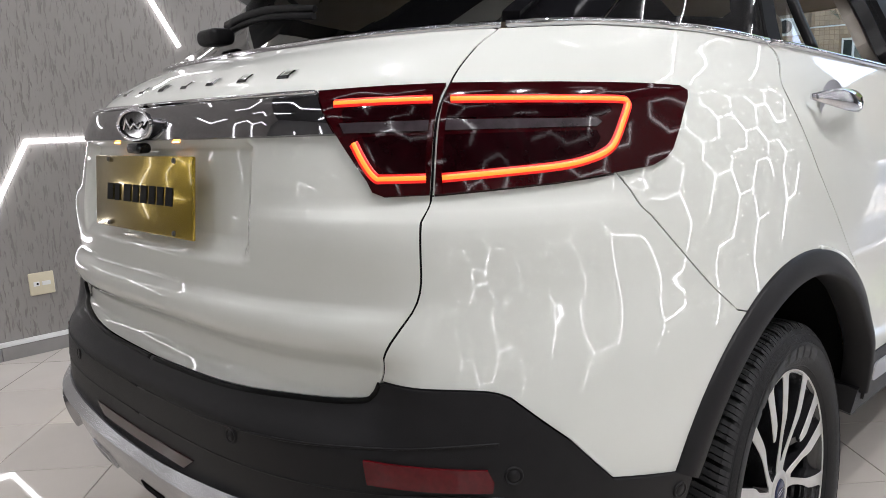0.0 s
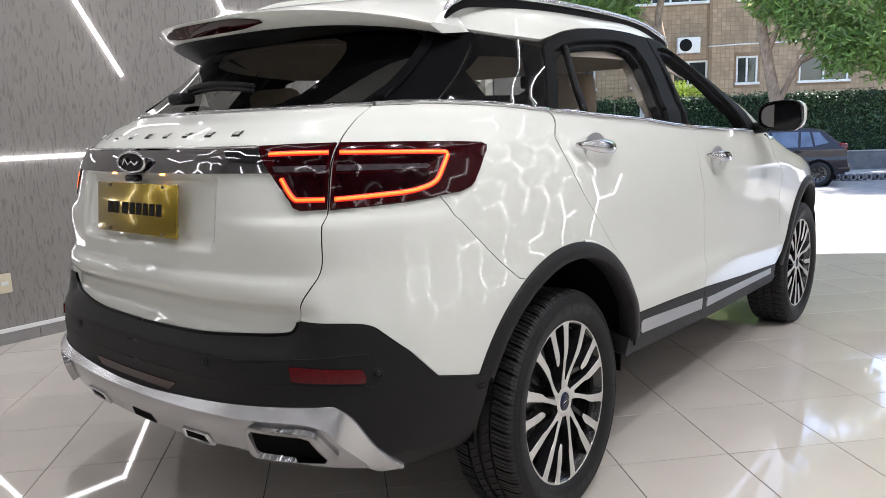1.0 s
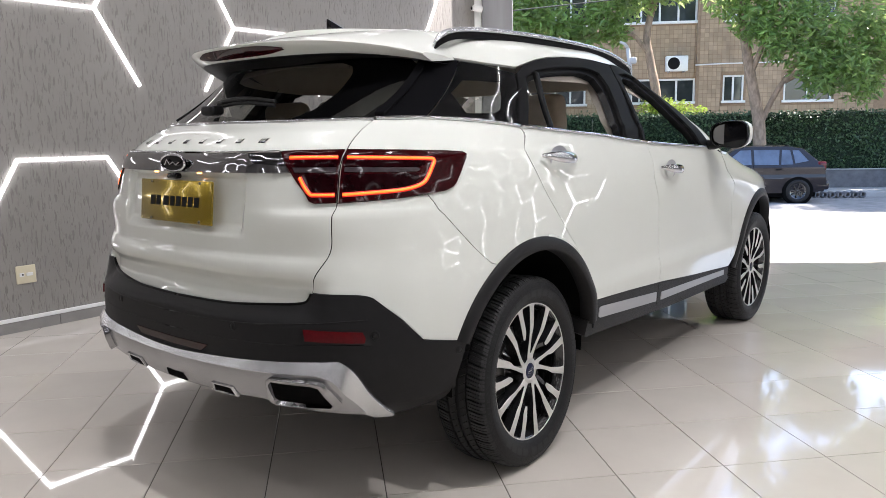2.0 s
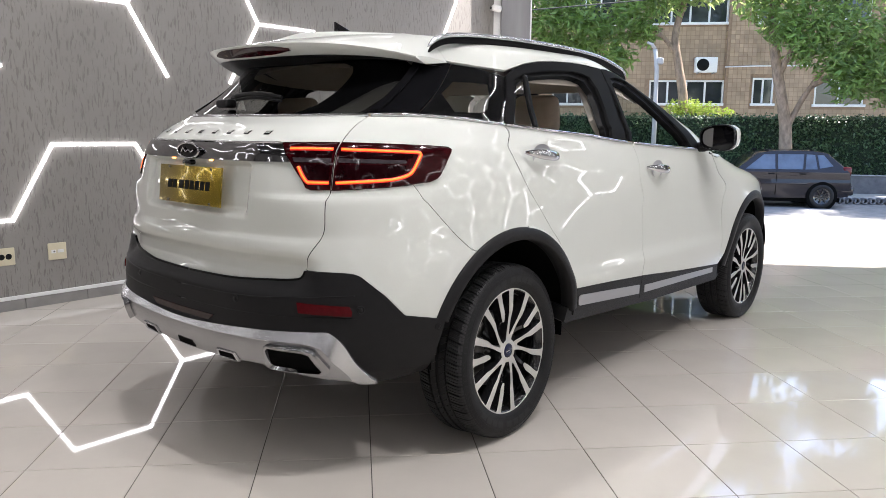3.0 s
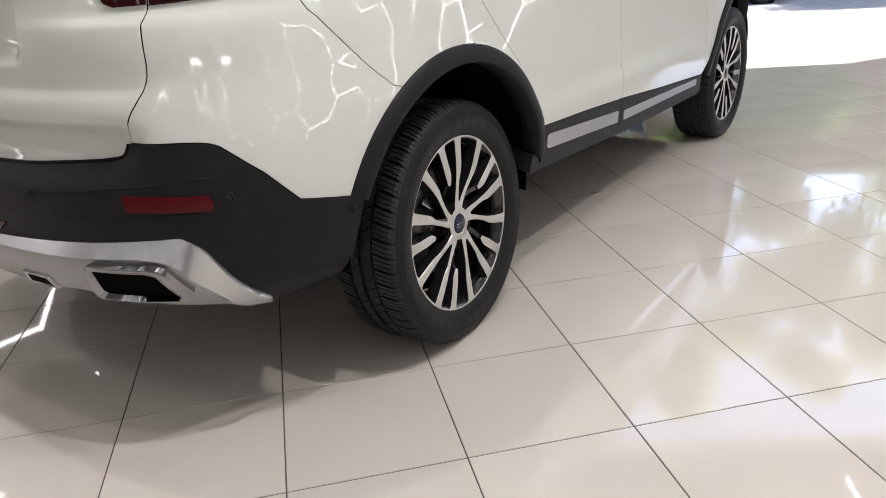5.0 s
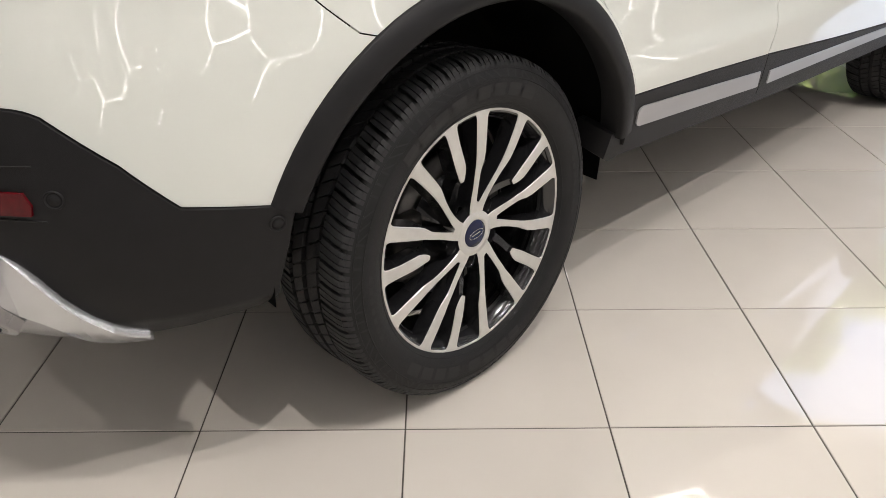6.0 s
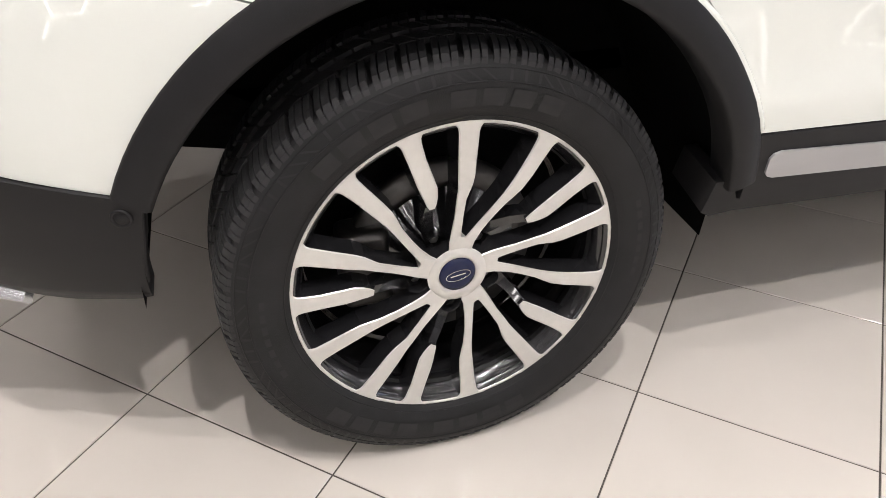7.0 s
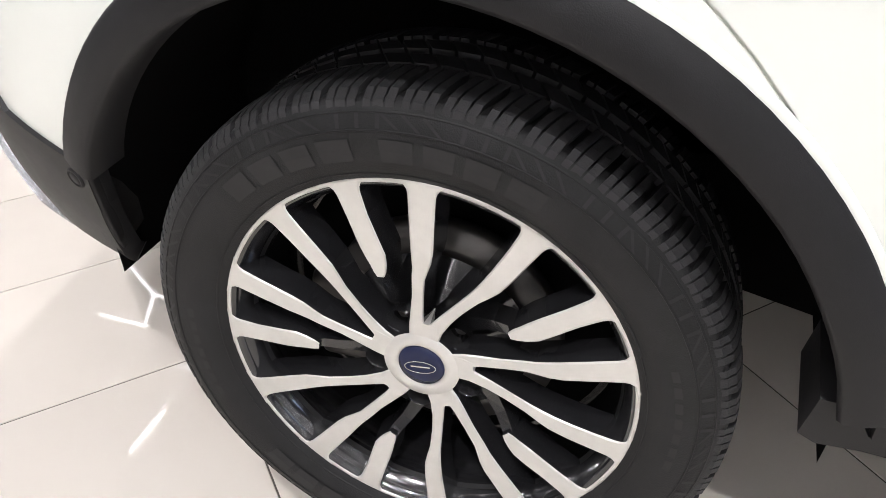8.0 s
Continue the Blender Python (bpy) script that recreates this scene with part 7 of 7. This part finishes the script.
def tile_mesh():
    bm = bmesh.new()
    h, b = 0.422 / 2 - 0.0016, 0.0012
    top = [bm.verts.new((sx * (h - b), sy * (h - b), 0.0)) for sx, sy in ((-1, -1), (1, -1), (1, 1), (-1, 1))]
    mid = [bm.verts.new((sx * h, sy * h, -0.0012)) for sx, sy in ((-1, -1), (1, -1), (1, 1), (-1, 1))]
    low = [bm.verts.new((sx * h, sy * h, -0.004)) for sx, sy in ((-1, -1), (1, -1), (1, 1), (-1, 1))]
    bm.faces.new(top)
    for q0, q1 in ((low, mid), (mid, top)):
        for i in range(4):
            bm.faces.new((q0[i], q0[(i + 1) % 4], q1[(i + 1) % 4], q1[i]))
    me = bpy.data.meshes.new("tile")
    bm.to_mesh(me)
    bm.free()
    me.materials.append(TILE)
    return me


tile = tile_mesh()
rest_v, rest_f = [], []
corners = [Vector((sx * 0.5, sy * 0.5)) for sx, sy in ((-1, -1), (1, -1), (1, 1), (-1, 1))]
spots = []
for i in range(-40, 41):
    for j in range(-40, 41):
        c = T0 + TC * (i + 0.5) + TR * (j + 0.5)
        cs = [c + TC * k.x + TR * k.y for k in corners]
        if all(in_room(p) for p in cs):
            spots.append(c)
        elif any(in_room(p) for p in cs):
            # cut pieces along the walls
            poly = [tuple(c + (p - c) * 0.9925) for p in cs]
            out = []
            for axis_n, limit in ((Vector((1, 0)), -2.82 + 0.001), (Vector((-1, 0)), -ROOM_X), (Vector((0, 1)), ROOM_Y), (-OUT.xy, -(0.25 + CORNER.xy.dot(OUT.xy)))):
                out = []
                for q in range(len(poly)):
                    a, b = Vector(poly[q - 1]), Vector(poly[q])
                    da, db = a.dot(axis_n) - limit, b.dot(axis_n) - limit
                    if (da >= 0) != (db >= 0):
                        out.append(tuple(a + (b - a) * da / (da - db)))
                    if db >= 0:
                        out.append(tuple(b))
                poly = out
                if len(poly) < 3:
                    break
            if len(poly) >= 3:
                n = len(rest_v)
                rest_v += [(p[0], p[1], 0.0) for p in poly]
                rest_f.append(list(range(n, n + len(poly))))
focus = Vector((1.2, 0.2))
spots.sort(key=lambda p: (p - focus).length)
turn = Matrix.Rotation(FLOOR_A, 4, "Z")
for c in spots[:300]:
    ob = new("tile", tile)
    ob.parent = floor
    ob.matrix_basis = Matrix.Translation((c.x, c.y, 0)) @ turn
for c in spots[300:]:
    n = len(rest_v)
    rest_v += [(*(c + (TC * k.x + TR * k.y) * 0.9925), 0.0) for k in corners]
    rest_f.append([n, n + 1, n + 2, n + 3])
rest = bpy.data.meshes.new("tiles")
rest.from_pydata(rest_v, [], rest_f)
tagged(part("tiles", rest, TILE, floor), kind="stuff")
